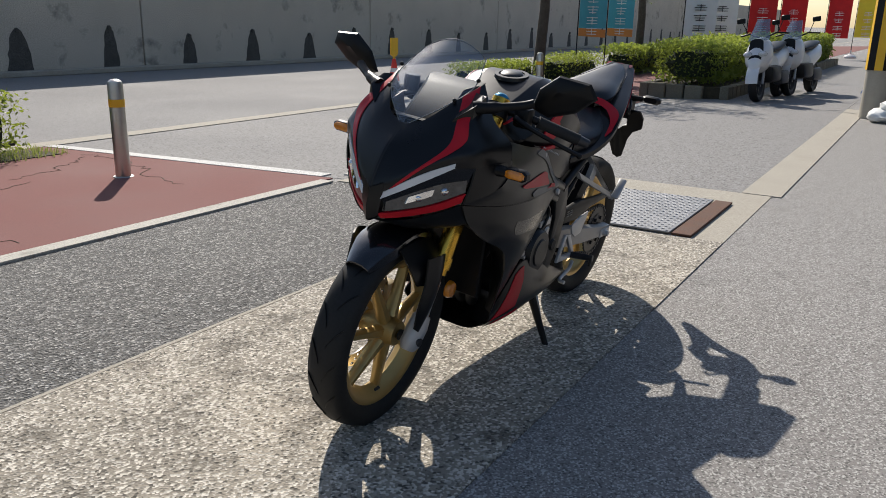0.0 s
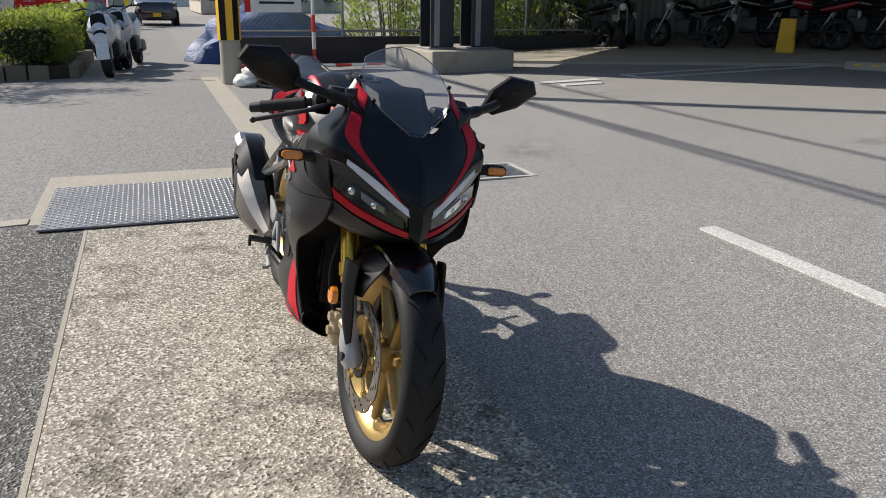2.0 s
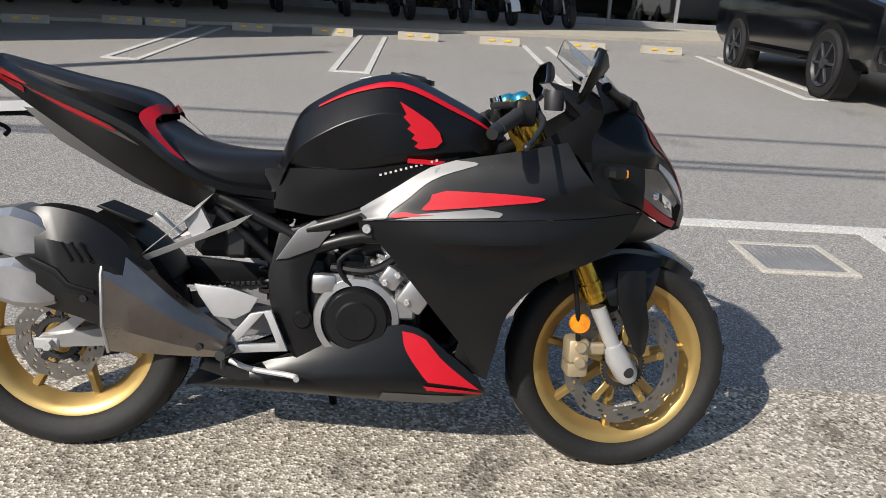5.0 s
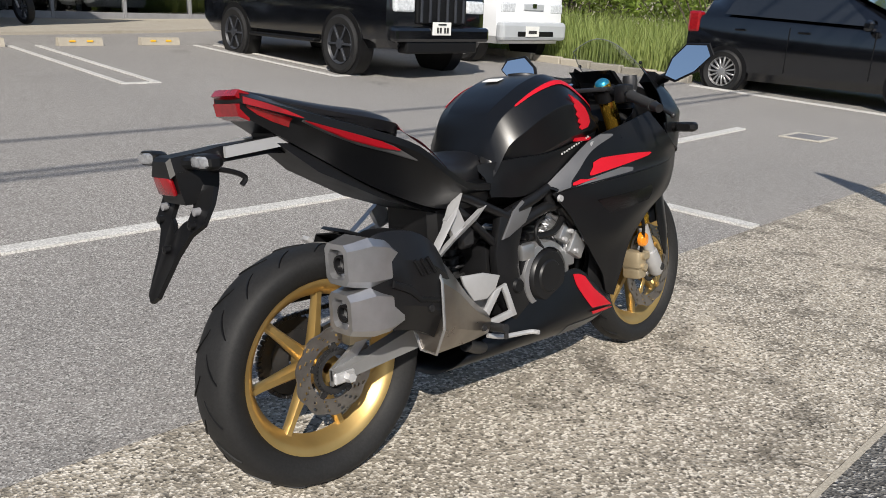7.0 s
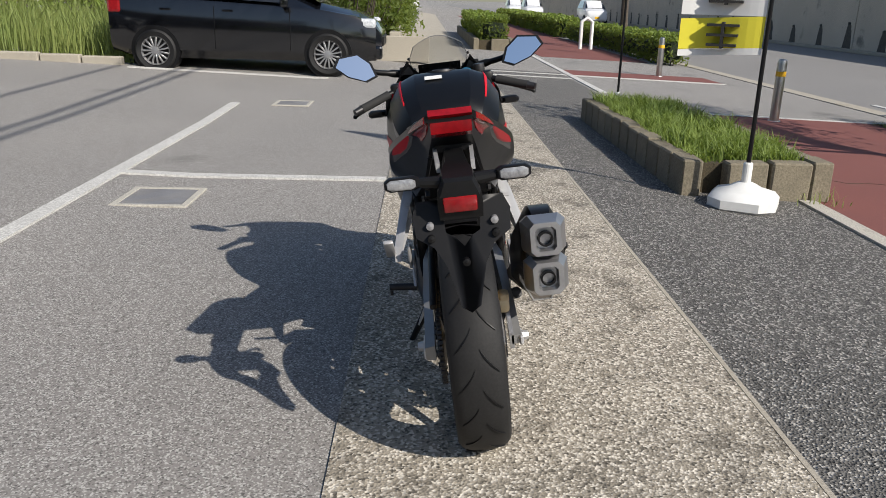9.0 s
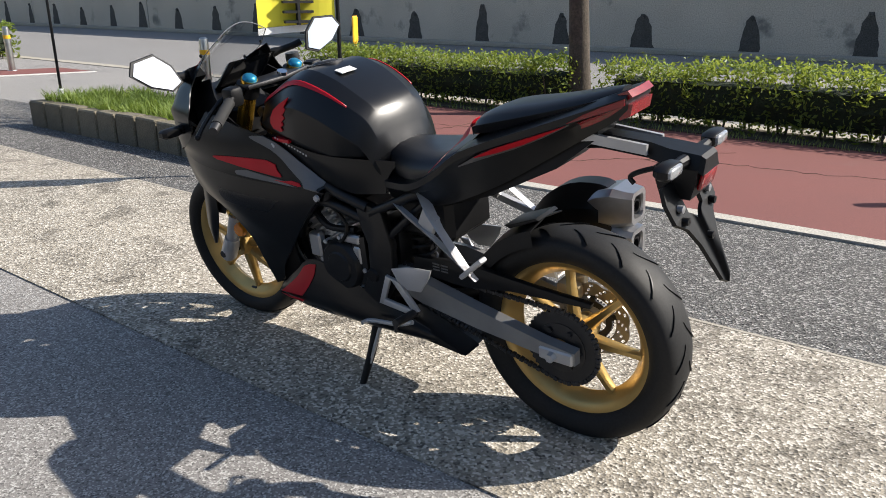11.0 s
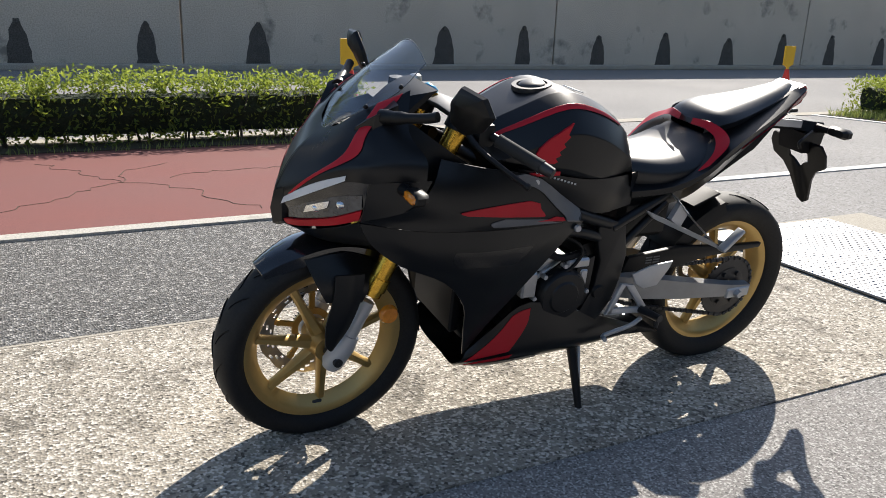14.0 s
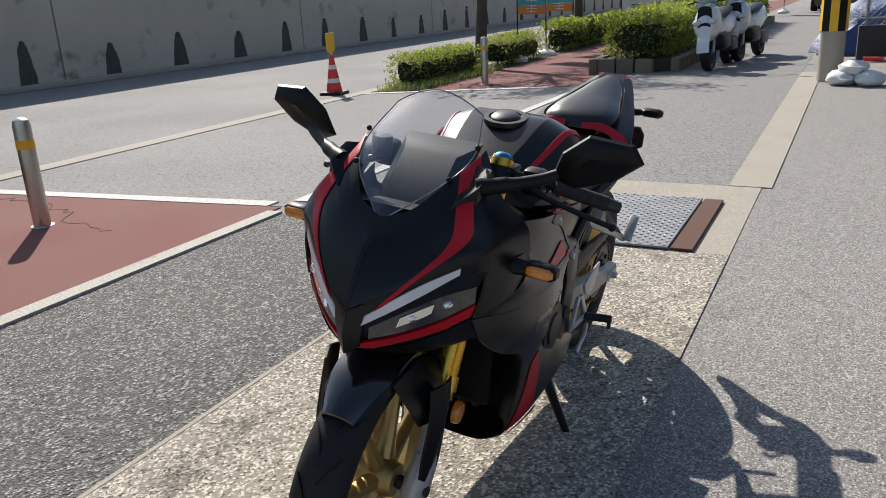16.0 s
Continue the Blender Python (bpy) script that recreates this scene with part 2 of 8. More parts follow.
def tube(bm, pts, r, n=10, caps=True):
    """A round bar along pts; r is one radius or one for each point."""
    pts = [Vector(p) for p in pts]
    rs = r if isinstance(r, (list, tuple)) else [r] * len(pts)
    rings, up = [], None
    for i, p in enumerate(pts):
        d = (pts[min(i + 1, len(pts) - 1)] - pts[max(i - 1, 0)]).normalized()
        if up is None:
            up = d.orthogonal().normalized()
        u = (up - d * up.dot(d)).normalized()
        up, w = u, d.cross(u)
        rings.append([bm.verts.new(p + rs[i] * (math.cos(a) * u + math.sin(a) * w)) for a in (2 * math.pi * k / n for k in range(n))])
    for a, b in zip(rings, rings[1:]):
        for k in range(n):
            bm.faces.new((a[k], a[(k + 1) % n], b[(k + 1) % n], b[k]))
    if caps:
        bm.faces.new(rings[0])
        bm.faces.new(rings[-1][::-1])
    return bm


def loft(bm, rings, caps=True, closed=True):
    """Skin over rings of equal length."""
    vs = [[bm.verts.new(p) for p in ring] for ring in rings]
    n = len(vs[0])
    for a, b in zip(vs, vs[1:]):
        for k in range(n if closed else n - 1):
            f = (a[k], a[(k + 1) % n], b[(k + 1) % n], b[k])
            if len(set(f)) == 4:
                bm.faces.new(f)
    if caps and closed:
        bm.faces.new(vs[0])
        bm.faces.new(vs[-1][::-1])
    return bm


def lathe(bm, profile, axis="y", n=48, c=(0, 0, 0)):
    """A turned ring: profile of (radius, offset along the axis), a closed loop."""
    rings = []
    for k in range(n):
        a = 2 * math.pi * k / n
        ca, sa = math.cos(a), math.sin(a)
        if axis == "y":
            rings.append([(c[0] + r * ca, c[1] + o, c[2] + r * sa) for r, o in profile])
        elif axis == "x":
            rings.append([(c[0] + o, c[1] + r * ca, c[2] + r * sa) for r, o in profile])
        else:
            rings.append([(c[0] + r * ca, c[1] + r * sa, c[2] + o) for r, o in profile])
    vs = [[bm.verts.new(p) for p in ring] for ring in rings]
    m = len(profile)
    for k in range(n):
        a, b = vs[k], vs[(k + 1) % n]
        for i in range(m):
            bm.faces.new((a[i], a[(i + 1) % m], b[(i + 1) % m], b[i]))
    bmesh.ops.remove_doubles(bm, verts=[v for r in vs for v in r], dist=1e-6)
    return bm


def prism(bm, outline, y0, y1, bevel=0.0, plane="xz"):
    """A plate with an outline in the xz (or xy) plane, between two offsets."""
    def p3(a, b, o):
        return (a, o, b) if plane == "xz" else (a, b, o)
    lo = [bm.verts.new(p3(a, b, y0)) for a, b in outline]
    hi = [bm.verts.new(p3(a, b, y1)) for a, b in outline]
    fs = [bm.faces.new(lo), bm.faces.new(hi[::-1])]
    n = len(lo)
    for k in range(n):
        fs.append(bm.faces.new((lo[k], hi[k], hi[(k + 1) % n], lo[(k + 1) % n])))
    bmesh.ops.recalc_face_normals(bm, faces=fs)
    if bevel:
        es = list({e for f in fs[:2] for e in f.edges})
        bmesh.ops.bevel(bm, geom=es, offset=bevel, segments=2, affect="EDGES", profile=0.5)
    return bm


def blade(bm, grid, t=0.004, way=(0, -1, 0)):
    """A shell over a grid of points (rows of equal length), given thickness t along way."""
    w = Vector(way) * t
    out = [[bm.verts.new(p) for p in row] for row in grid]
    inn = [[bm.verts.new(Vector(p) + w) for p in row] for row in grid]
    R, C = len(grid), len(grid[0])
    for s in (out, inn):
        for i in range(R - 1):
            for j in range(C - 1):
                bm.faces.new((s[i][j], s[i][j + 1], s[i + 1][j + 1], s[i + 1][j]))
    rim = [(0, j) for j in range(C)] + [(i, C - 1) for i in range(1, R)] + [(R - 1, j) for j in range(C - 2, -1, -1)] + [(i, 0) for i in range(R - 2, 0, -1)]
    for (a, b), (c, d) in zip(rim, rim[1:] + rim[:1]):
        bm.faces.new((out[a][b], out[c][d], inn[c][d], inn[a][b]))
    return bm


def sheet(name, outline, lift, material, label, category, step=0.6, kind="structure", group=""):
    """A ground surface with an outline (x, y), laid on the ground's slope, a few millimetres proud."""
    bm = bmesh.new()
    f = bm.faces.new([bm.verts.new((x, y, 0)) for x, y in outline])
    xs, ys = [p[0] for p in outline], [p[1] for p in outline]
    cuts = [-1.2, -6.6286, 1.8, 14] + [-1 + 0.5 * k for k in range(6)]
    for c in cuts:
        if min(ys) < c < max(ys):
            bmesh.ops.bisect_plane(bm, geom=bm.verts[:] + bm.edges[:] + bm.faces[:], plane_co=(0, c, 0), plane_no=(0, 1, 0))
    for c in range(5, 18):
        if min(xs) < c < max(xs):
            bmesh.ops.bisect_plane(bm, geom=bm.verts[:] + bm.edges[:] + bm.faces[:], plane_co=(c, 0, 0), plane_no=(1, 0, 0))
    bmesh.ops.triangulate(bm, faces=bm.faces[:])
    for v in bm.verts:
        v.co.z = gz(v.co.x, v.co.y) + lift
    edge = [e for e in bm.edges if e.is_boundary]
    g = bmesh.ops.extrude_edge_only(bm, edges=edge)
    for v in g["geom"]:
        if isinstance(v, bmesh.types.BMVert):
            v.co.z -= lift + 0.03
    me = mesh_of(bm, name, material)
    ob = new(name, me)
    return tagged(ob, label, category, group, kind)


def rect(x0, x1, y0, y1):
    return [(x0, y0), (x1, y0), (x1, y1), (x0, y1)]


def foliage(bm, centre, size, count, leaf, rng, shell=0.35, flat=0.0):
    """Many small leaf blades through a rounded box, thicker towards its skin."""
    for _ in range(count):
        p = Vector((rng.uniform(-1, 1), rng.uniform(-1, 1), rng.uniform(-1, 1)))
        k = max(abs(p.x), abs(p.y), abs(p.z))
        q = p / max(k, 1e-3) * (1 - shell * rng.random() ** 1.5) if rng.random() < 0.8 else p
        q = Vector((q.x * size[0], q.y * size[1], q.z * size[2])) / 2
        q += Vector([rng.gauss(0, 0.03) for _ in range(3)])
        n = Vector((rng.gauss(0, 1), rng.gauss(0, 1), rng.gauss(0.7, 0.8))).normalized()
        u = n.orthogonal().normalized()
        u = Matrix.Rotation(rng.uniform(0, 6.28), 3, n) @ u
        w = n.cross(u)
        s = leaf * rng.uniform(0.6, 1.3)
        c = Vector(centre) + q
        vs = [bm.verts.new(c + s * (a * u + b * w) + s * z * n) for a, b, z in ((-1, 0, 0), (0, -0.45, 0.12), (1, 0, -0.15), (0, 0.45, 0.12))]
        bm.faces.new(vs[:3])
        bm.faces.new((vs[0], vs[2], vs[3]))
    return bm


def blades(bm, places, rng, h, wid, lean=0.35):
    """Grass blades: narrow bent strips standing on the given places."""
    for x, y, z in places:
        a = rng.uniform(0, 6.28)
        k = h * rng.uniform(0.5, 1.2)
        d = Vector((math.cos(a), math.sin(a), 0))
        s = Vector((-d.y, d.x, 0)) * wid * rng.uniform(0.7, 1.3)
        b = rng.uniform(0.1, 1) * lean
        p0 = Vector((x, y, z))
        p1, p2 = p0 + Vector((0, 0, 0.6 * k)) + d * b * k * 0.3, p0 + Vector((0, 0, k)) + d * b * k
        v = [bm.verts.new(p) for p in (p0 - s, p0 + s, p1 + s * 0.7, p1 - s * 0.7, p2)]
        bm.faces.new(v[:4])
        bm.faces.new((v[3], v[2], v[4]))
    return bm


# ---- ground and paving ----
def ground_sheet():
    xs = sorted({-2500, -400, -80, -40, -20, -10, 0, *range(5, 18), 25, 45, 90, 400, 2500})
    ys = sorted({-2500, -400, -60, -25, -15, -10, -6.6286, -4, -1.2, -1, -0.5, 0, 0.5, 1, 1.5, 1.8, 4, 8, 14, 25, 60, 400, 2500})
    bm = bmesh.new()
    v = [[bm.verts.new((x, y, gz(x, y))) for y in ys] for x in xs]
    for i in range(len(xs) - 1):
        for j in range(len(ys) - 1):
            bm.faces.new((v[i][j], v[i + 1][j], v[i + 1][j + 1], v[i][j + 1]))
    solo("ground", bm, LOT, "weathered grey asphalt of the car park and street", "ground", kind="structure")


ground_sheet()
sheet("pavement_strip", rect(-1.86, 12.4, -0.88, 0.44), 0.006, STRIPM, "exposed-aggregate concrete strip stained with dark patches", "pavement")
sheet("strip_edge", rect(-1.86, 12.4, -0.9, -0.882), 0.007, BANDM, "pale narrow mortar edge along the concrete strip", "kerb")
sheet("coarse_asphalt", rect(-2.04, 12.4, -2.38, -0.9), 0.005, COARSE, "coarse dark asphalt with pale stones", "pavement")
sheet("drain_collar", [(-3.3, -1.2), (-1.86, -1.2), (-1.86, 0.44), (-3.3, 0.44)], 0.004, BANDM, "pale concrete collar round the steel drain cover", "pavement")
sheet("cross_band", rect(-2.17, -2.05, -2.38, -1.2), 0.011, BANDM, "narrow pale concrete band across the asphalt", "kerb")
sheet("gutter_band", rect(-10.4, -3.3, 0.24, 0.5), 0.008, BANDM, "beige concrete gutter band beside the car park", "kerb")
sheet("driveway", rect(-40, -2.17, -6.2, 0.24), 0.003, ROADM, "worn grey asphalt driveway", "road")
sheet("red_pavement", rect(-2.14, 7.1, -6.2, -2.5), 0.008, REDM, "faded red asphalt footpath with hairline cracks", "pavement")
sheet("red_pavement_far", rect(-60, -9.12, -5.4, -2.6), 0.008, REDM, "faded red asphalt footpath", "pavement")
sheet("red_band", rect(12.0, 13.2, -5.4, -2.56), 0.008, REDM, "red painted band across the driveway", "pavement")
sheet("red_path", rect(17.2, 70, -5.4, -2.7), 0.008, REDM, "faded red asphalt footpath beside the street", "pavement")
sheet("path_beyond", rect(12.4, 70, -0.7, 0.6), 0.007, BANDM, "pale concrete path between planters", "pavement")
sheet("road", rect(-300, 300, -14.9, -6.5), 0.004, ROADM, "two-lane street of grey asphalt", "road")
sheet("gutter", rect(-300, 300, -6.52, -6.2), 0.012, BANDM, "beige concrete gutter along the street", "kerb")
sheet("soil_bed", rect(-1.9, 7.1, -6.2, -5.55), 0.016, SOIL, "bare soil bed under the hedge", "soil")
sheet("soil_bed_far", rect(-30, -9.2, -6.2, -5.3), 0.016, SOIL, "grassy soil bed beside the street", "soil")


def marks(name, rects, lift=0.013, mat=WHITEM, label="worn white painted line on asphalt"):
    for r in rects:
        sheet(name, r, lift, mat, label, "road marking", group="painted lines")


marks("white_kerb_line", [rect(-2.0, 2.42, -2.5, -2.38)], 0.02, KERBW, "chipped white-painted kerb edge of the footpath")
marks("painted_line", [rect(-2.27, -2.14, -6.2, -2.62), rect(-9.5, -2.3, -2.52, -2.4), rect(-9.15, -9.0, -6.2, -3.0),
                       rect(-0.82, 6.3, 2.28, 2.38), rect(2.64, 2.74, 0.45, 2.28), rect(9.0, 9.1, 1.6, 4.5),
                       rect(9.1, 18.3, -2.56, -2.44), rect(11.15, 11.25, -2.4, -0.95), rect(11.9, 12.0, -5.4, -0.95), rect(7.1, 7.2, -6.1, -2.6), rect(3.5, 9.5, -6.9, -6.8)])
for x0, x1 in ((-3.4, -2.97), (-0.88, -0.42), (1.73, 2.18), (4.55, 4.98)):
    marks("parking_line", [rect(x0, x0 + 0.07, 7.15, 11.1), rect(x1 - 0.07, x1, 7.15, 11.1), rect(x0 + 0.07, x1 - 0.07, 7.15, 7.22)], 0.012)
marks("parking_line", [rect(-7.9, -7.83, 6.2, 10.5), rect(-7.4, -7.33, 6.2, 10.5), rect(-7.83, -7.4, 6.2, 6.27), rect(-7.6, -7.4, 4.6, 5.6), rect(-7.2, -7.0, 4.8, 5.4)], 0.012)


def drain_cover(x0, x1, y0, y1):
    """A square cast cover in a pale frame."""
    cx, cy = (x0 + x1) / 2, (y0 + y1) / 2
    e = thing("drain_cover", "square green-grey drain grating in a pale frame", "drain cover", (cx, cy, gz(cx, cy)), group="drain covers")
    w, h = x1 - x0, y1 - y0
    bm = bmesh.new()
    for sx in (-1, 1):
        box(bm, (sx * (w / 2 - 0.02), 0, 0.004), (0.04, h, 0.016), 0.003)
        box(bm, (0, sx * (h / 2 - 0.02), 0.003), (w - 0.08, 0.04, 0.016), 0.003)
    part("frame", bm, KERBW, e, "pale worn frame")
    bm = bmesh.new()
    for k in range(14):
        box(bm, (-w / 2 + 0.055 + k * (w - 0.11) / 13, 0, 0.003), (0.012, h - 0.09, 0.012))
    box(bm, (0, 0, -0.004), (w - 0.08, h - 0.08, 0.01))
    part("grating", bm, GREYSTEEL, e)


drain_cover(1.82, 2.3, 1.6, 2.06)
drain_cover(-2.87, -2.37, 1.58, 2.07)
drain_cover(6.27, 6.72, 1.5, 1.92)


def tread_plate():
    e = thing("steel_drain_plate", "worn steel tread plate with raised studs over a drain", "drain cover", (-2.36, -0.49, 0))
    bm = bmesh.new()
    box(bm, (0, 0, 0.017), (1.02, 1.28, 0.012), 0.003)
    part("plate", bm, STEELP, e)
    bm = bmesh.new()
    for i in range(34):
        for j in range(42):
            x, y, t = -0.49 + i * 0.0297, -0.62 + j * 0.0302, 0.012
            d = 1 if (i + j) % 2 else -1
            a, b = Vector((t, d * t, 0)) * 0.8, Vector((-d * t, t, 0)) * 0.25
            c = Vector((x, y, 0.023))
            v = [bm.verts.new(c + p) for p in (a, b, -a, -b)] + [bm.verts.new(c + Vector((0, 0, 0.004)))]
            for k in range(4):
                bm.faces.new((v[k], v[(k + 1) % 4], v[4]))
    tagged(part("studs", bm, STEELP, e), kind="stuff")
    bm = bmesh.new()
    box(bm, (0, 0.705, 0.014), (1.02, 0.11, 0.014), 0.003)
    part("rust_border", bm, RUST, e, "rusty brown steel border")


tread_plate()


# ---- retaining wall across the street ----
def retaining_wall():
    w = thing("wall_street", "weathered concrete retaining wall with dark water stains", "wall", (0, -15.0, -0.19), kind="structure")
    for k in range(-12, 13):
        bm = bmesh.new()
        box(bm, (k * 9.0 + 3.2, -0.15, 1.55), (8.96, 0.3, 3.1), 0.01)
        part("wall_panel", bm, WALLM, w)
    bm = bmesh.new()
    box(bm, (0, 0.13, 0.06), (230, 0.26, 0.12), 0.02)
    part("footing", bm, BANDM, w, "low pale concrete footing")
    r = random.Random(3)
    for k in range(-38, 30):
        x = -0.6 + k * 2.22 + r.uniform(-0.1, 0.1)
        h, b = r.uniform(0.72, 0.98), r.uniform(0.2, 0.3)
        bm = bmesh.new()
        left = [(-b, 0.04), (-b * 0.93, 0.15 * h), (-b * 0.84, 0.3 * h), (-b * 0.8, 0.42 * h), (-b * 0.7, 0.55 * h), (-b * 0.66, 0.66 * h), (-b * 0.56, 0.76 * h), (-b * 0.42, 0.86 * h), (-b * 0.3, 0.93 * h), (-0.035, h)]
        o = [(x + a + r.uniform(-0.02, 0.02), z + 0.08) for a, z in left] + [(x - a + r.uniform(-0.02, 0.02), z + 0.08) for a, z in reversed(left)]
        prism(bm, o, 0.0, 0.004)
        tube(bm, [(x, -0.01, h + 0.03), (x, 0.05, h + 0.02)], 0.045, 10)
        part("weep_hole", bm, STAIN, w, "dark stain under a weep hole")


retaining_wall()


# ---- street furniture ----
def bollard(x, y):
    e = thing("bollard", "brushed stainless steel bollard with a yellow reflective band", "bollard", (x, y, gz(x, y)), group="steel bollards")
    bm = bmesh.new()
    lathe(bm, [(0.001, 0.0), (0.057, 0.0), (0.057, 0.70), (0.05, 0.735), (0.03, 0.75), (0.001, 0.753)], "z", 24)
    part("post", bm, BRUSHED, e, smooth=40)
    bm = bmesh.new()
    lathe(bm, [(0.0575, 0.545), (0.0592, 0.547), (0.0592, 0.603), (0.0575, 0.605)], "z", 24)
    part("band", bm, YELLOW, e, "yellow reflective band", smooth=40)
    bm = bmesh.new()
    lathe(bm, [(0.057, 0.004), (0.08, 0.004), (0.076, 0.014), (0.057, 0.016)], "z", 24)
    part("base_ring", bm, BRUSHED, e)


for xy in ((-1.40, -3.98), (-9.95, -4.45), (6.85, -4.12), (13.0, -4.45)):
    bollard(*xy)


def cone(x, y):
    z = gz(x, y)
    e = thing("traffic_cone", "red and white traffic cone with a blank yellow plate", "traffic cone", (x, y, z), 8, group="traffic cones")
    bm = bmesh.new()
    box(bm, (0, 0, 0.025), (0.38, 0.38, 0.05), 0.015)
    part("foot", bm, BLACKPL, e, "black rubber foot")
    f = lambda h: 0.135 - 0.105 * (h - 0.05) / 0.6
    for k, (a, b) in enumerate(((0.05, 0.2), (0.2, 0.27), (0.27, 0.42), (0.42, 0.49), (0.49, 0.65))):
        bm = bmesh.new()
        lathe(bm, [(f(a) - 0.012, a), (f(a), a), (f(b), b), (f(b) - 0.012, b)], "z", 24)
        part("cone_band", bm, WHITEPL if k % 2 else REDPL, e, "white reflective sleeve" if k % 2 else "", smooth=40)
    bm = bmesh.new()
    prism(bm, [(-0.025, 0.62), (0.025, 0.62), (0.03, 0.68), (0.13, 0.72), (0.135, 1.0), (-0.135, 1.0), (-0.13, 0.72), (-0.03, 0.68)], -0.012, 0.012, 0.004)
    part("plate", bm, YELLOW, e, "blank yellow sign plate")


cone(-1.85, -6.72)
cone(-9.1, -6.84)


def sign_post(x, y):
    e = thing("parking_sign", "yellow sign post with a white panel and round blue mark", "sign", (x, y, gz(x, y)), -60)
    bm = bmesh.new()
    tube(bm, [(0, 0, 0), (0, 0, 0.65)], 0.03, 12)
    box(bm, (0, 0, 0.8), (0.28, 0.03, 0.4), 0.02)
    part("post", bm, YELLOW, e)
    bm = bmesh.new()
    box(bm, (0, 0.018, 0.82), (0.24, 0.006, 0.3), 0.002)
    part("panel", bm, WHITEPL, e, "white panel")
    bm = bmesh.new()
    lathe(bm, [(0.001, 0.0215), (0.09, 0.0215), (0.09, 0.025), (0.001, 0.025)], "y", 24, (0, 0, 0.82))
    part("mark", bm, shader("blue_mark", (0.15, 0.16, 0.5), None, 4, 0.5), e, "round blue mark")


sign_post(7.3, -7.2)


def banner_stand(x, y, cloth, z0, z1, w, turn, label, tiers):
    """A water-filled base, a thin pole and a cloth banner."""
    e = thing("banner_stand", label, "banner", (x, y, gz(x, y)), turn, group="street banners")
    bm = bmesh.new()
    ring = lambda s, z: [(s * a, s * b, z) for a, b in ((-1, -0.55), (-0.55, -1), (0.55, -1), (1, -0.55), (1, 0.55), (0.55, 1), (-0.55, 1), (-1, 0.55))]
    loft(bm, [ring(0.19, 0.0), ring(0.21, 0.02), ring(0.21, 0.075), ring(0.18, 0.11), ring(0.1, 0.135), ring(0.06, 0.16), ring(0.04, 0.17)])
    part("base", bm, WHITEPL, e, "white plastic water-filled base", smooth=35)
    bm = bmesh.new()
    lathe(bm, [(0.017, 0.165), (0.03, 0.165), (0.03, 0.29), (0.024, 0.3), (0.017, 0.3)], "z", 16)
    part("collar", bm, WHITEPL, e)
    bm = bmesh.new()
    tube(bm, [(0, 0, 0.15), (0, 0, 1.4), (0.0, 0, z1 + 0.04)], [0.014, 0.013, 0.011], 10)
    tube(bm, [(0, 0, z1 + 0.03), (w, 0, z1 + 0.03)], 0.006, 8)
    part("pole", bm, BLACKPL, e, "thin black pole")
    n = 10
    for (a, b, m) in tiers:
        za, zb = z0 + a * (z1 - z0), z0 + b * (z1 - z0)
        grid = [[(0.02 + (w - 0.02) * j / n, 0.035 * math.sin(5 * j / n + za * 2) * (j / n), z - 0.03 * (j / n) * (1 - b)) for j in range(n + 1)] for z in (za, (za + zb) / 2, zb)]
        bm = bmesh.new()
        blade(bm, grid, 0.002, (0, 1, 0))
        part("cloth", bm, m, e)
    r = random.Random(5)
    for k in range(4):
        bm = bmesh.new()
        zz = z0 + (0.03 + 0.16 * k) * (z1 - z0)
        for s in (0, 1, 2):
            box(bm, (w * 0.5, 0.0, zz + 0.06 * s), (w * r.uniform(0.25, 0.4), 0.075, 0.016))
        box(bm, (w * 0.5, 0.0, zz + 0.06), (0.016, 0.077, 0.16))
        part("print", bm, INK if cloth is CLOTHW else CLOTHW, e, "blurred print")
    return e


banner_stand(2.19, -1.9, CLOTHW, 0.97, 2.6, 0.52, 62, "white and yellow shop banner on a black pole with white base", ((0, 0.025, CLOTHW), (0.025, 0.14, CLOTHY), (0.14, 1, CLOTHW)))
banner_stand(6.32, -2.03, CLOTHR, 1.4, 2.5, 0.4, -120, "red shop banner on a thin black pole", ((0, 0.2, CLOTHW), (0.2, 1, CLOTHR)))
for bx, by in ((-14.3, -5.6), (-15.8, -5.5)):
    banner_stand(bx, by, CLOTHB, 1.0, 2.4, 0.6, 110, "teal and orange banner beside the street", ((0, 0.12, shader("orange_cloth", (0.75, 0.3, 0.08), None, 3, 0.9)), (0.12, 1, CLOTHB)))
for bx, by, c in ((-24, -4.0, CLOTHR), (-26.5, -3.5, CLOTHR), (-31, -2.6, CLOTHR), (-19, -4.6, CLOTHW), (-20.5, -4.4, CLOTHW), (-33, -1.8, CLOTHY)):
    banner_stand(bx, by, c, 0.8, 2.4, 0.8, 100, "red shop banner in a row along the footpath" if c is CLOTHR else "pale shop banner in a row along the footpath", ((0, 1, c),))


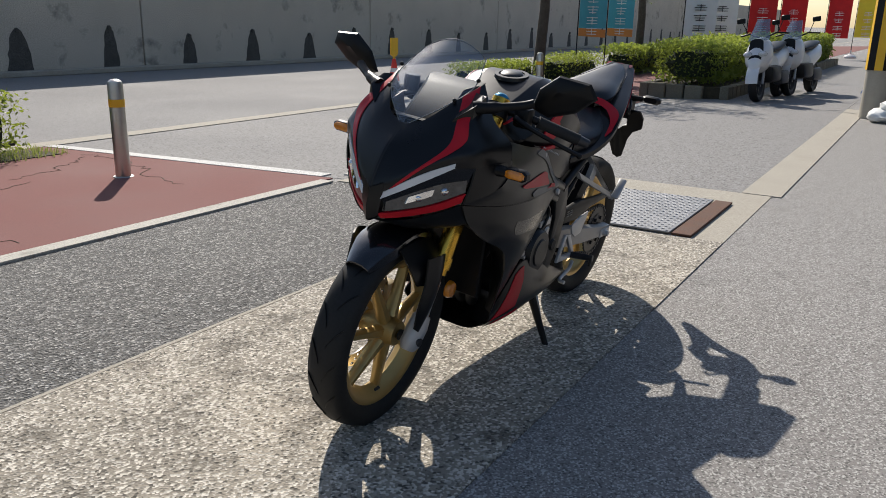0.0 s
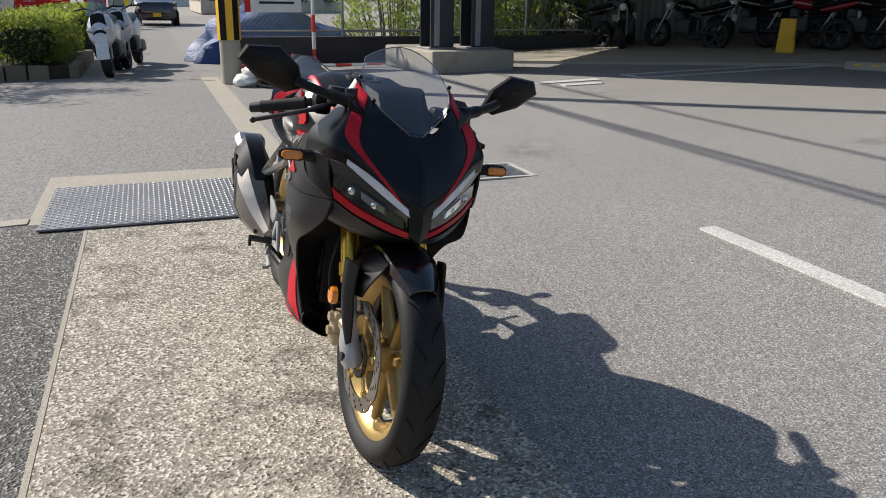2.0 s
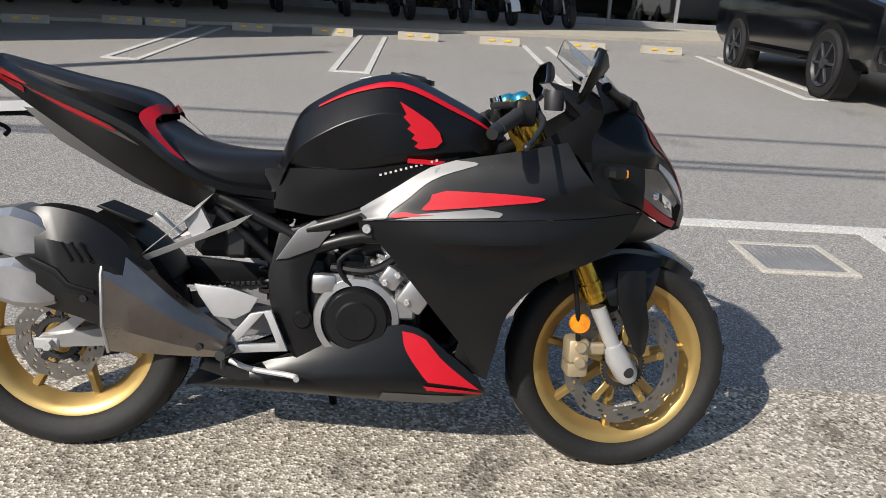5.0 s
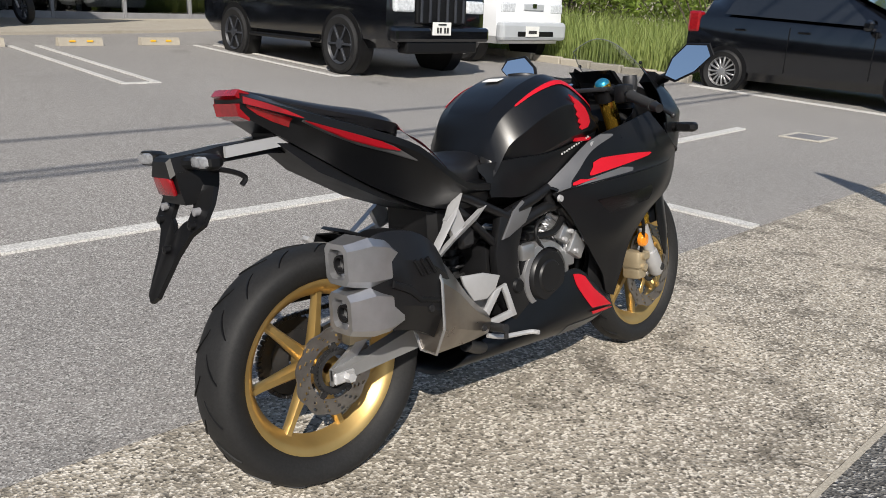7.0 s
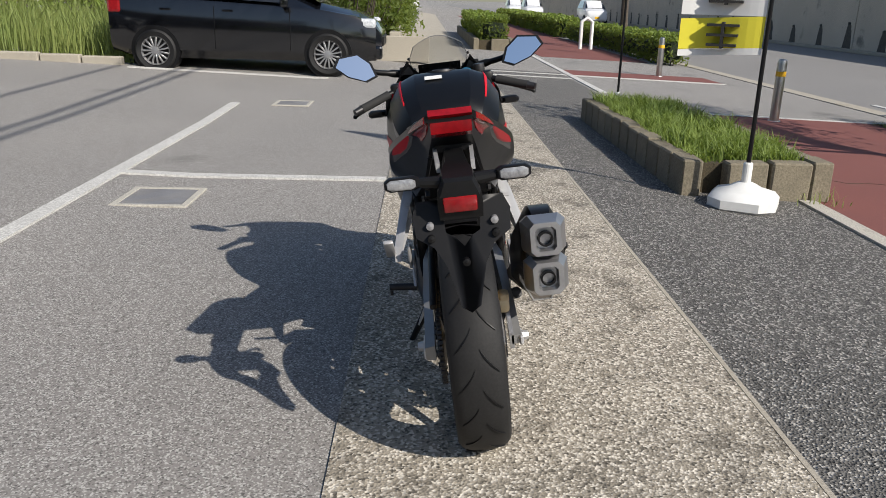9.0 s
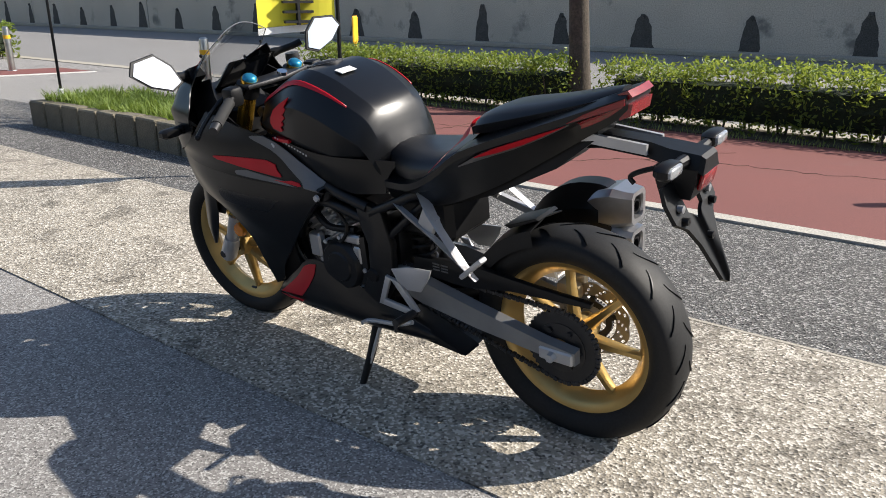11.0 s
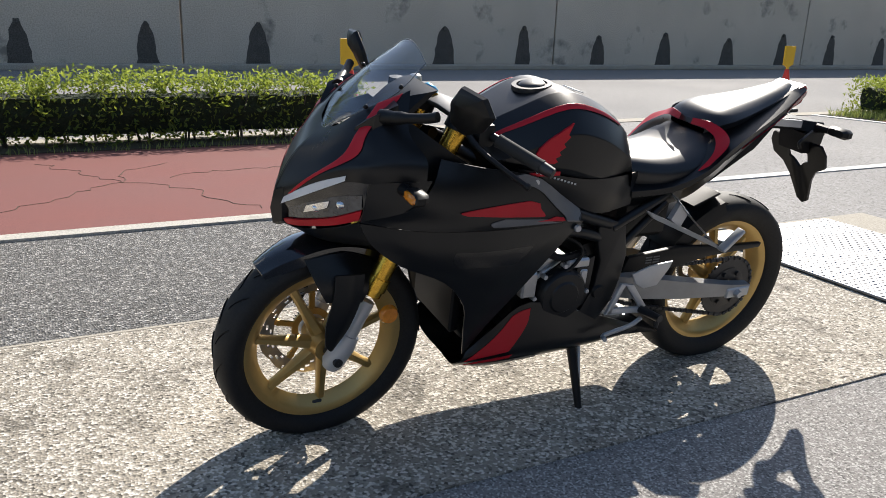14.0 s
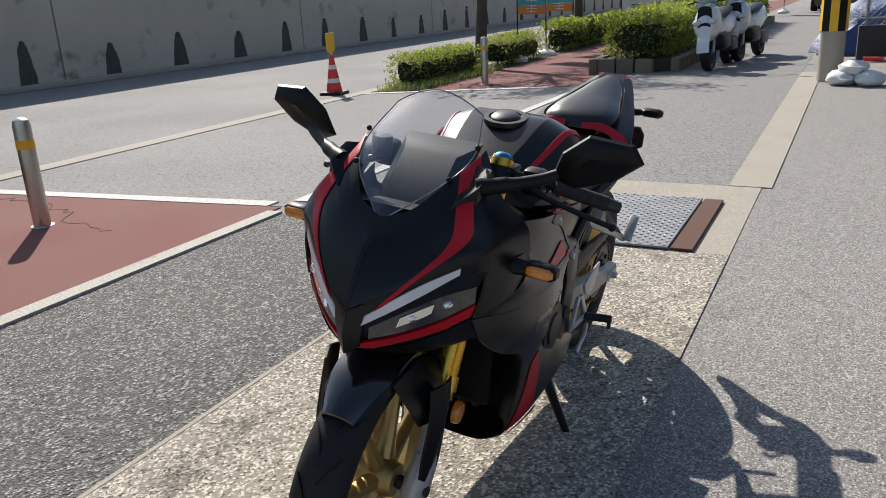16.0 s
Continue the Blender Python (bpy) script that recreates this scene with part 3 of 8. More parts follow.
# ---- planters, hedges, trees ----
def hedge(name, x0, x1, y0, y1, h, seed, label, density=620, leaf=0.028):
    rng = random.Random(seed)
    cx, cy, z = (x0 + x1) / 2, (y0 + y1) / 2, gz((x0 + x1) / 2, (y0 + y1) / 2)
    e = thing(name, label, "hedge", (cx, cy, z), group="clipped hedges")
    w, d = x1 - x0, y1 - y0
    bm, bm2, bt, bc = bmesh.new(), bmesh.new(), bmesh.new(), bmesh.new()
    k = max(1, int(w / 0.45))
    for i in range(k):
        px = -w / 2 + (i + 0.5) * w / k
        hh = h * rng.uniform(0.92, 1.06)
        lo = 0.1 * h
        size = (w / k * 1.25, d * rng.uniform(0.9, 1.05), hh - lo)
        foliage(bm, (px, rng.uniform(-0.03, 0.03), lo + (hh - lo) / 2), size, int(1.5 * density * d), leaf, rng)
        foliage(bm2, (px, rng.uniform(-0.03, 0.03), hh - 0.05), (w / k, d * 0.95, 0.14), int(density * d * 0.5), leaf, rng)
        for _ in range(3):
            tx, ty = px + rng.uniform(-0.15, 0.15), rng.uniform(-d / 3, d / 3)
            tube(bt, [(tx, ty, 0), (tx + rng.uniform(-0.05, 0.05), ty, 0.35 * h), (tx + rng.uniform(-0.1, 0.1), ty + rng.uniform(-0.1, 0.1), 0.8 * h)], [0.013, 0.01, 0.005], 5)
    tagged(part("leaves", bm, LEAF, e), kind="stuff")
    tagged(part("young_leaves", bm2, LEAF2, e, "yellow-green new leaves on top"), kind="stuff")
    tagged(part("twig_mass", bt, BARK, e), kind="stuff")
    # solid core behind the leaves, its dark colour stands for hedge shade
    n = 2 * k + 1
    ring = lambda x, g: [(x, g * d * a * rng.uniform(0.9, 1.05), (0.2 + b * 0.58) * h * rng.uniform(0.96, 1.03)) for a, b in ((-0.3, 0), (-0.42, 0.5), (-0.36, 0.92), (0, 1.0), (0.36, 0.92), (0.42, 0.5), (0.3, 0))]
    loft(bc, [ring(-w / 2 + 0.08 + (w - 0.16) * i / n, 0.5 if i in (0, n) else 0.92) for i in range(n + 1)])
    part("inner_foliage", bc, HEDGESHADE, e, "solid core coloured dark for the shade between leaves")
    return e


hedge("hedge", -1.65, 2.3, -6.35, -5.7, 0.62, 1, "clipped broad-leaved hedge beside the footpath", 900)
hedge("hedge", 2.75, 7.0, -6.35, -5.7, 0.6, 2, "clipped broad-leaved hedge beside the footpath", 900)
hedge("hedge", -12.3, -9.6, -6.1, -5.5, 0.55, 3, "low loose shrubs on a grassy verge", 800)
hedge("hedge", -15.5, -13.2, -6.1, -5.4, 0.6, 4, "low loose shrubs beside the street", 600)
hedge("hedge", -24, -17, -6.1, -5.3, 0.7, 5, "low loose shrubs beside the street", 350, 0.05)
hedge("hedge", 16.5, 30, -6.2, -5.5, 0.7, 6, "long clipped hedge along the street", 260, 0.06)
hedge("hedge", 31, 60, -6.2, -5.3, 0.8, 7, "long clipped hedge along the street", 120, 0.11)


def planter(x0, x1, y0, y1, h, label, nb, tile=False):
    """A raised bed edged with separate concrete blocks."""
    cx, cy = (x0 + x1) / 2, (y0 + y1) / 2
    e = thing("planter", label, "planter", (cx, cy, gz(cx, cy)), group="raised planters")
    w, d = x1 - x0, y1 - y0
    rng = random.Random(int(abs(x0) * 10))
    bm = bmesh.new()
    box(bm, (0, 0, 0), (nb - 0.025, 0.14, h), 0.012)
    me = mesh_of(bm, "block", BLOCKM)
    def place(x, y, rz):
        o = new("block", me)
        o.parent = e
        o.matrix_basis = pose(x, y, h / 2 - 0.02 + rng.uniform(-0.008, 0.008), 0, rng.uniform(-1, 1), rz + rng.uniform(-1.2, 1.2))
    for k in range(int(w / nb)):
        for s in (-1, 1):
            place(-w / 2 + (k + 0.5) * nb, s * (d / 2 - 0.07), 0)
    for k in range(max(1, int((d - 0.28) / nb))):
        for s in (-1, 1):
            place(s * (w / 2 - 0.07), -(d - 0.28) / 2 + (k + 0.5) * nb, 90)
    bm = bmesh.new()
    box(bm, (0, 0, h * 0.4), (w - 0.26, d - 0.26, h * 0.8))
    part("soil", bm, SOIL, e)
    return e


planter(2.42, 6.02, -2.6, -1.56, 0.28, "raised planter edged with mossy concrete blocks", 0.3)
planter(-14.6, -10.7, -2.95, -1.5, 0.25, "low planter edged with rough stone blocks", 0.3)
planter(-26, -17.0, -2.95, -1.5, 0.25, "low planter edged with rough stone blocks", 0.5)
planter(18.6, 30, -2.2, -1.1, 0.32, "raised planter faced with pale stone", 0.5)
rng = random.Random(11)
bm = bmesh.new()
tufts = [(rng.uniform(2.6, 5.85), rng.uniform(-2.46, -1.7)) for _ in range(150)]
for tx, ty in tufts:
    blades(bm, [(min(5.88, max(2.55, rng.gauss(tx, 0.07))), min(-1.68, max(-2.48, rng.gauss(ty, 0.07))), 0.215 + gz(4, -2)) for _ in range(60)], rng, rng.uniform(0.06, 0.15), 0.006, 1.3)
solo("planter_grass", bm, GRASSM, "bright green grass growing over a planter", "grass", kind="stuff")
bm = bmesh.new()
blades(bm, [(x, y, gz(x, y)) for x, y in ((rng.uniform(-1.95, 7.1), -5.45 - abs(rng.gauss(0, 0.12))) for _ in range(900))], rng, 0.07, 0.004, 0.9)
blades(bm, [(x, y, gz(x, y)) for x, y in ((rng.uniform(-12.6, -9.2), rng.uniform(-6.1, -5.2)) for _ in range(2600))], rng, 0.13, 0.006, 0.9)
blades(bm, [(x, y, gz(x, y)) for x, y in ((rng.uniform(-2.0, -0.9), rng.uniform(-6.15, -5.6)) for _ in range(700))], rng, 0.07, 0.004, 0.9)
blades(bm, [(x, y, gz(x, y)) for x, y in ((rng.uniform(2.3, 3.4), rng.gauss(-2.55, 0.1)) for _ in range(160))], rng, 0.09, 0.004, 0.9)
solo("verge_grass", bm, DRYG, "thin yellow-green weeds along the footpath edge", "grass", kind="stuff")
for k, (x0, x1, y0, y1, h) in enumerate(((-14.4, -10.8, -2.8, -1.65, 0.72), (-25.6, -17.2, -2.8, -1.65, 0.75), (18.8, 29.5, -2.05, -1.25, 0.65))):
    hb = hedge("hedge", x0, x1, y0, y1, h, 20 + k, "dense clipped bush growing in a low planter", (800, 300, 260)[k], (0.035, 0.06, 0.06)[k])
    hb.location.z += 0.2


def tree(x, y, height, spread, lean, seed, leaves, label):
    """A street tree: tapered trunk, limbs and a loose crown of leaf blades."""
    rng = random.Random(seed)
    e = thing("street_tree", label, "tree", (x, y, gz(x, y)), group="street trees")
    bt, bl = bmesh.new(), bmesh.new()
    fork = height * 0.45
    tube(bt, [(0, 0, -0.05), (lean * 0.2, 0, 0.5), (lean * 0.6, 0.03, fork * 0.6), (lean, 0, fork)], [0.15, 0.12, 0.105, 0.095], 12)
    for k in range(9):
        a = k * 2.4 + rng.uniform(-0.4, 0.4)
        el = rng.uniform(0.35, 1.2)
        ln = height * rng.uniform(0.3, 0.5)
        d = Vector((math.cos(a) * math.cos(el), math.sin(a) * math.cos(el), math.sin(el)))
        p0 = Vector((lean, 0, fork * rng.uniform(0.8, 1.0)))
        p1 = p0 + d * ln * 0.5 + Vector((0, 0, 0.1))
        p2 = p0 + Vector((d.x * spread, d.y * spread, d.z * ln))
        tube(bt, [p0, p1, p2], [0.05, 0.03, 0.01], 7)
        for _ in range(5):
            q = p1.lerp(p2, rng.uniform(0.2, 1.1)) + Vector([rng.gauss(0, 0.35) for _ in range(3)])
            tube(bt, [p1.lerp(p2, 0.4), q], [0.012, 0.005], 4)
            foliage(bl, q, (rng.uniform(0.5, 1.0), rng.uniform(0.5, 1.0), rng.uniform(0.35, 0.7)), leaves, 0.055, rng, 0.9)
    part("trunk", bt, BARK, e, smooth=50)
    tagged(part("crown", bl, LEAF, e), kind="stuff")


tree(2.72, -6.1, 5.6, 1.9, 0.12, 31, 90, "slim street tree with a loose green crown")
tree(-13.0, -5.9, 5.6, 1.9, -0.2, 32, 90, "slim street tree with a loose green crown")
tree(-19.5, -5.9, 5.4, 1.8, 0.1, 33, 60, "slim street tree with a loose green crown")
tree(22, -5.9, 5.5, 1.8, 0.1, 34, 50, "slim street tree with a loose green crown")


# ---- overhead wires, utility pole ----
for k, (y, z) in enumerate(((-2.9, 7.0), (-2.6, 7.6), (-3.05, 6.75))):
    bm = bmesh.new()
    pts = [(-60 + 8 * i, y + 0.04 * i * k, z + 0.0009 * (-60 + 8 * i + 10) ** 2 * 0.35) for i in range(16)]
    tube(bm, pts, 0.028, 6)
    solo("overhead_cable", bm, BLACKPL, "black overhead power cable along the street", "cable", group="overhead cables", smooth=60)


def utility_pole():
    x, y = -9.35, 0.62
    e = thing("utility_pole", "grey concrete utility pole with a yellow and black guard", "utility pole", (x, y, gz(x, y)))
    bm = bmesh.new()
    tube(bm, [(0, 0, 0), (0, 0, 9)], [0.15, 0.11], 20)
    part("pole", bm, BANDM, e, smooth=40)
    for k in range(10):
        bm = bmesh.new()
        a = 2 * math.pi * k / 10
        ring = lambda z: [((0.152 + t) * math.cos(a + s), (0.152 + t) * math.sin(a + s), z) for s, t in ((-0.3, 0), (0.3, 0), (0.3, 0.012), (-0.3, 0.012))]
        loft(bm, [ring(0.62), ring(2.3)])
        part("guard_strip", bm, BLACKPL if k % 2 else YELLOW, e)
    r = random.Random(9)
    b = thing("sandbags", "white sandbags piled at the foot of a pole", "sandbag", (x + 0.42, y + 0.15, gz(x, y)))
    for p in ((0, 0, 0.08), (0.1, 0.3, 0.08), (-0.02, 0.12, 0.2)):
        bm = bmesh.new()
        bmesh.ops.create_icosphere(bm, subdivisions=3, radius=1)
        for v in bm.verts:
            k = 1 + 0.25 * noise.noise(v.co * 2.2 + Vector(p) * 9)
            v.co = Vector((v.co.x * 0.2 * k + p[0], v.co.y * 0.17 * k + p[1], max(-0.08, v.co.z * 0.1 * k) + p[2]))
        part("bag", bm, WHITEPL, b, smooth=60)


utility_pole()


# ---- hairline cracks in the footpath ----
def hairline_crack(x, y, turn, length, seed):
    r = random.Random(seed)
    rows, a = [], turn
    for k in range(int(length / 0.09)):
        d = Vector((math.cos(a), math.sin(a), 0))
        n = Vector((-d.y, d.x, 0)) * r.uniform(0.001, 0.003)
        z = gz(x, y) + 0.0095
        rows.append([(x - n.x, y - n.y, z), (x + n.x, y + n.y, z)])
        a = turn + r.uniform(-0.9, 0.9)
        x, y = x + 0.09 * math.cos(a), y + 0.09 * math.sin(a)
    bm = bmesh.new()
    blade(bm, rows, 0.002, (0, 0, 1))
    solo("hairline_crack", bm, SOIL, "thin dark crack in the red asphalt footpath", "crack", kind="structure")


for i, (cx, cy, ct, cl) in enumerate(((-1.4, -3.3, -1.9, 2.6), (0.2, -2.7, -1.2, 3.0), (1.7, -3.1, -2.0, 2.4), (-0.9, -4.4, 0.15, 1.8), (3.3, -2.8, -1.5, 2.9), (2.2, -4.6, 0.3, 2.2), (-1.9, -5.2, 0.5, 1.6))):
    hairline_crack(cx, cy, ct, cl, 40 + i)


# ---- vehicles in the car park ----
def side_profile(bm, stations, half):
    """A car body skin: stations of (y along, sill, belt, roof, belt half-width, roof half-width)."""
    rings = []
    for y, sill, belt, roof, wb, wr in stations:
        r = []
        for s in (1, -1):
            col = [(wb * 0.9, sill), (wb, sill + 0.12), (wb * 1.01, (sill + belt) / 2), (wb, belt - 0.04), (wb * 0.975, belt), (wr + 0.02, max(belt + 0.01, roof - 0.07)), (wr * 0.82, max(belt + 0.02, roof))]
            r += [(s * a, y, z) for a, z in (col if s == 1 else reversed(col))]
        rings.append(r)
    loft(bm, rings)
    return bm


def vehicle(name, label, paint, at, rz, stations, wheels, wr_, width, glasses, front, category="car", spokes=10, bumper=None):
    """at is the front axle's middle on the ground; the car's front looks along +y of its own."""
    e = thing(name, label, category, at, rz)
    bm = bmesh.new()
    side_profile(bm, stations, width / 2)
    body = part("body", bm, paint, e, smooth=32)
    for s in (1, -1):
        for wy in wheels:
            # closed black drum, no hollow: its colour stands for the well's shade
            bm = bmesh.new()
            lathe(bm, [(0.001, s * (width / 2 - 0.2)), (wr_ * 1.16, s * (width / 2 - 0.2)), (wr_ * 1.16, s * (width / 2 + 0.012)), (0.001, s * (width / 2 + 0.012))], "x", 40, (0, wy, wr_ * 1.03))
            part("wheel_arch", bm, BLACKPL, e, "black disc standing for the shaded wheel well", smooth=40)
    for s in (1, -1):
        for wy in wheels:
            hub = new("wheel")
            hub.parent = e
            hub.matrix_basis = pose(s * (width / 2 - 0.06), wy, wr_, 0, 0, -90)
            sub = wheel_parts(wr_, 0.22, s, spokes)
            for nm, me in sub:
                o = new(nm, me)
                o.parent = hub
    for nm, grid, mat in glasses:
        bm = bmesh.new()
        blade(bm, grid, 0.006, (0, 0, 0.3))
        part(nm, bm, mat, e)
    for nm, c, s, mat, bev in front:
        bm = bmesh.new()
        box(bm, c, s, bev, seg=2)
        part(nm, bm, mat, e)
    return e


WHEELS = {}


def wheel_parts(r, w, s, spokes):
    key = (r, w, s, spokes)
    if key not in WHEELS:
        k = w / 2
        t = bmesh.new()
        lathe(t, [(r * 0.66, -k * 0.8), (r * 0.9, -k), (r * 0.985, -k * 0.8), (r, -k * 0.4), (r, k * 0.4), (r * 0.985, k * 0.8), (r * 0.9, k), (r * 0.66, k * 0.8)], "y", 40)
        b = bmesh.new()
        lathe(b, [(r * 0.6, s * k * 0.6), (r * 0.68, s * k * 0.95), (r * 0.68, -s * k * 0.7), (r * 0.64, -s * k * 0.7), (r * 0.6, s * k * 0.2)], "y", 40)
        o = s * k * 0.9
        lathe(b, [(0.001, o - s * 0.03), (r * 0.17, o - s * 0.03), (r * 0.17, o + s * 0.01), (0.001, o + s * 0.015)], "y", 20)
        for i in range(spokes):
            box(b, (r * 0.38, o - s * 0.012, 0), (r * 0.54, 0.03, r * 0.075), 0.004, Matrix.Rotation(-2 * math.pi * i / spokes, 4, "Y"))
        d = bmesh.new()
        lathe(d, [(0.001, -s * 0.0), (r * 0.64, 0), (r * 0.64, -s * 0.02), (0.001, -s * 0.02)], "y", 24)
        WHEELS[key] = [("tyre", mesh_of(t, "tyre", TYREM, 40)), ("rim", mesh_of(b, "rim", ALU if spokes != 6 else DARKSTEELSHADE, 40)), ("brake_disc", mesh_of(d, "brake_disc", NEARBLACK))]
    return WHEELS[key]


def quad(a, b, c, d):
    """A bilinear patch a-b over d-c with a few rows."""
    a, b, c, d = map(Vector, (a, b, c, d))
    return [[(a.lerp(b, j / 4)).lerp(d.lerp(c, j / 4), i / 2) for j in range(5)] for i in range(3)]


def both_sides(nm, pts, mat):
    out = []
    for s in (1, -1):
        out.append((nm, quad(*[(s * x, y, z) for x, y, z in pts]), mat))
    return out


# off-road wagon
suv_at = (5.75, 7.35)
vehicle("suv", "black off-road wagon parked with its nose to the bay", CARBLK, (*suv_at, gz(*suv_at)), 180,
        [(0.92, 0.5, 0.9, 0.92, 0.74, 0.6), (0.86, 0.38, 1.06, 1.1, 0.88, 0.75), (0.5, 0.36, 1.14, 1.18, 0.93, 0.8), (-0.35, 0.36, 1.17, 1.22, 0.94, 0.82), (-0.55, 0.36, 1.17, 1.25, 0.94, 0.8),
         (-1.15, 0.36, 1.17, 1.78, 0.94, 0.72), (-1.6, 0.36, 1.17, 1.86, 0.94, 0.74), (-3.0, 0.36, 1.17, 1.87, 0.94, 0.74), (-3.65, 0.38, 1.17, 1.82, 0.93, 0.72), (-3.85, 0.45, 1.15, 1.25, 0.9, 0.7)],
        (0, -2.79), 0.385, 1.88,
        both_sides("side_window", [(0.945, -0.75, 1.2), (0.955, -3.5, 1.2), (0.79, -3.45, 1.74), (0.8, -1.25, 1.74)], CARGLASS) + [("windscreen", quad((-0.84, -0.5, 1.24), (0.84, -0.5, 1.24), (0.7, -1.14, 1.76), (-0.7, -1.14, 1.76)), CARGLASS)],
        [("grille", (0, 0.93, 0.86), (0.9, 0.05, 0.34), BLACKPL, 0.02)] + [("grille_bar", (x, 0.965, 0.86), (0.035, 0.03, 0.3), DARKSTEELSHADE, 0.008) for x in (-0.38, -0.23, -0.08, 0.08, 0.23, 0.38)] +
        [("headlight", (s * 0.64, 0.9, 0.92), (0.34, 0.1, 0.17), LAMPG, 0.03) for s in (1, -1)] + [("bumper", (0, 0.95, 0.56), (1.72, 0.16, 0.2), CARBLK, 0.05), ("skid_plate", (0, 0.9, 0.4), (1.3, 0.2, 0.16), BLACKPL, 0.03), ("number_plate", (0.08, 1.04, 0.64), (0.33, 0.012, 0.165), WHITEPL, 0.003)] +
        [("plate_mark", (0.08 + x, 1.05, 0.62), (0.028, 0.008, 0.07), INK, 0) for x in (-0.1, -0.05, 0.03, 0.08)] + [("plate_mark", (0.08, 1.05, 0.695), (0.14, 0.008, 0.02), INK, 0)] + [("side_step", (s * 0.95, -1.4, 0.4), (0.14, 1.7, 0.05), BLACKPL, 0.02) for s in (1, -1)] + [("fog_lamp", (s * 0.72, 0.98, 0.6), (0.16, 0.05, 0.09), LAMPG, 0.02) for s in (1, -1)] +
        [("door_mirror", (s * 1.04, -0.75, 1.26), (0.2, 0.12, 0.2), CARBLK, 0.04) for s in (1, -1)], spokes=6)

# one-box van
van_at = (8.65, 8.0)
vehicle("van", "white one-box van with a grey bumper", CARWHT, (*van_at, gz(*van_at)), 180,
        [(0.72, 0.36, 0.86, 0.9, 0.74, 0.66), (0.66, 0.3, 1.04, 1.08, 0.81, 0.72), (0.45, 0.3, 1.1, 1.28, 0.83, 0.74), (-0.05, 0.3, 1.12, 1.82, 0.83, 0.68), (-0.4, 0.3, 1.12, 1.9, 0.83, 0.7), (-3.0, 0.3, 1.12, 1.9, 0.83, 0.7), (-3.3, 0.34, 1.1, 1.8, 0.8, 0.66)],
        (0, -2.2), 0.3, 1.67,
        both_sides("side_window", [(0.84, 0.25, 1.14), (0.845, -0.9, 1.14), (0.74, -0.9, 1.72), (0.76, -0.12, 1.72)], CARGLASS) + [("windscreen", quad((-0.76, 0.56, 1.14), (0.76, 0.56, 1.14), (0.67, 0.0, 1.8), (-0.67, 0.0, 1.8)), CARGLASS)],
        [("headlight", (s * 0.6, 0.68, 0.86), (0.34, 0.09, 0.17), LAMPG, 0.03) for s in (1, -1)] + [("grille", (0, 0.73, 0.88), (0.5, 0.02, 0.1), CARSILV, 0.01), ("emblem", (0, 0.745, 0.9), (0.1, 0.012, 0.07), CHROME, 0.004), ("bumper", (0, 0.72, 0.5), (1.64, 0.18, 0.3), CARSILV, 0.06), ("lower_vent", (0, 0.8, 0.46), (0.9, 0.04, 0.08), BLACKPL, 0.01),
         ("number_plate", (0.1, 0.82, 0.5), (0.33, 0.012, 0.165), WHITEPL, 0.003), ("plate_mark", (0.1, 0.828, 0.49), (0.2, 0.006, 0.05), INK, 0)] + [("door_mirror", (s * 0.95, 0.35, 1.3), (0.16, 0.1, 0.24), BLACKPL, 0.04) for s in (1, -1)], "van", spokes=12)

# small hatchback
hat_at = (10.12, 1.62)
vehicle("hatchback", "glossy black small hatchback parked side-on", CARBLK, (*hat_at, gz(*hat_at)), 180,
        [(0.78, 0.3, 0.62, 0.66, 0.62, 0.5), (0.7, 0.22, 0.74, 0.78, 0.74, 0.6), (0.4, 0.2, 0.86, 0.92, 0.82, 0.68), (-0.1, 0.2, 0.94, 1.02, 0.84, 0.68), (-0.5, 0.2, 0.97, 1.2, 0.845, 0.6), (-1.1, 0.2, 1.0, 1.46, 0.85, 0.58), (-1.7, 0.2, 1.03, 1.52, 0.85, 0.6), (-2.5, 0.2, 1.07, 1.49, 0.85, 0.58), (-2.95, 0.24, 1.08, 1.38, 0.83, 0.55), (-3.2, 0.3, 1.0, 1.1, 0.78, 0.52)],
        (0, -2.53), 0.305, 1.695,
        both_sides("side_window", [(0.862, -0.62, 1.02), (0.868, -2.6, 1.1), (0.66, -2.5, 1.42), (0.68, -1.15, 1.43)], CARGLASS) + [("windscreen", quad((-0.72, -0.12, 1.04), (0.72, -0.12, 1.04), (0.58, -1.08, 1.46), (-0.58, -1.08, 1.46)), CARGLASS)],
        [("headlight", (s * 0.66, 0.52, 0.76), (0.26, 0.36, 0.14), LAMPG, 0.04) for s in (1, -1)] + [("grille", (0, 0.78, 0.5), (0.9, 0.05, 0.16), BLACKPL, 0.02), ("bumper", (0, 0.74, 0.34), (1.5, 0.12, 0.2), CARBLK, 0.04)] + [("tail_light", (s * 0.76, -3.1, 0.98), (0.16, 0.2, 0.3), REDLENS, 0.04) for s in (1, -1)] +
        [("door_mirror", (s * 0.97, -0.6, 1.03), (0.2, 0.12, 0.14), CARBLK, 0.04) for s in (1, -1)] + [("door_handle", (s * 0.86, y, 0.9), (0.03, 0.16, 0.03), CARBLK, 0.008) for s in (1, -1) for y in (-1.45, -2.35)] + [("door_gap", (s * 0.853, y, 0.65), (0.016, 0.008, 0.6), BLACKPL, 0) for s in (1, -1) for y in (-0.55, -1.65)], spokes=15)


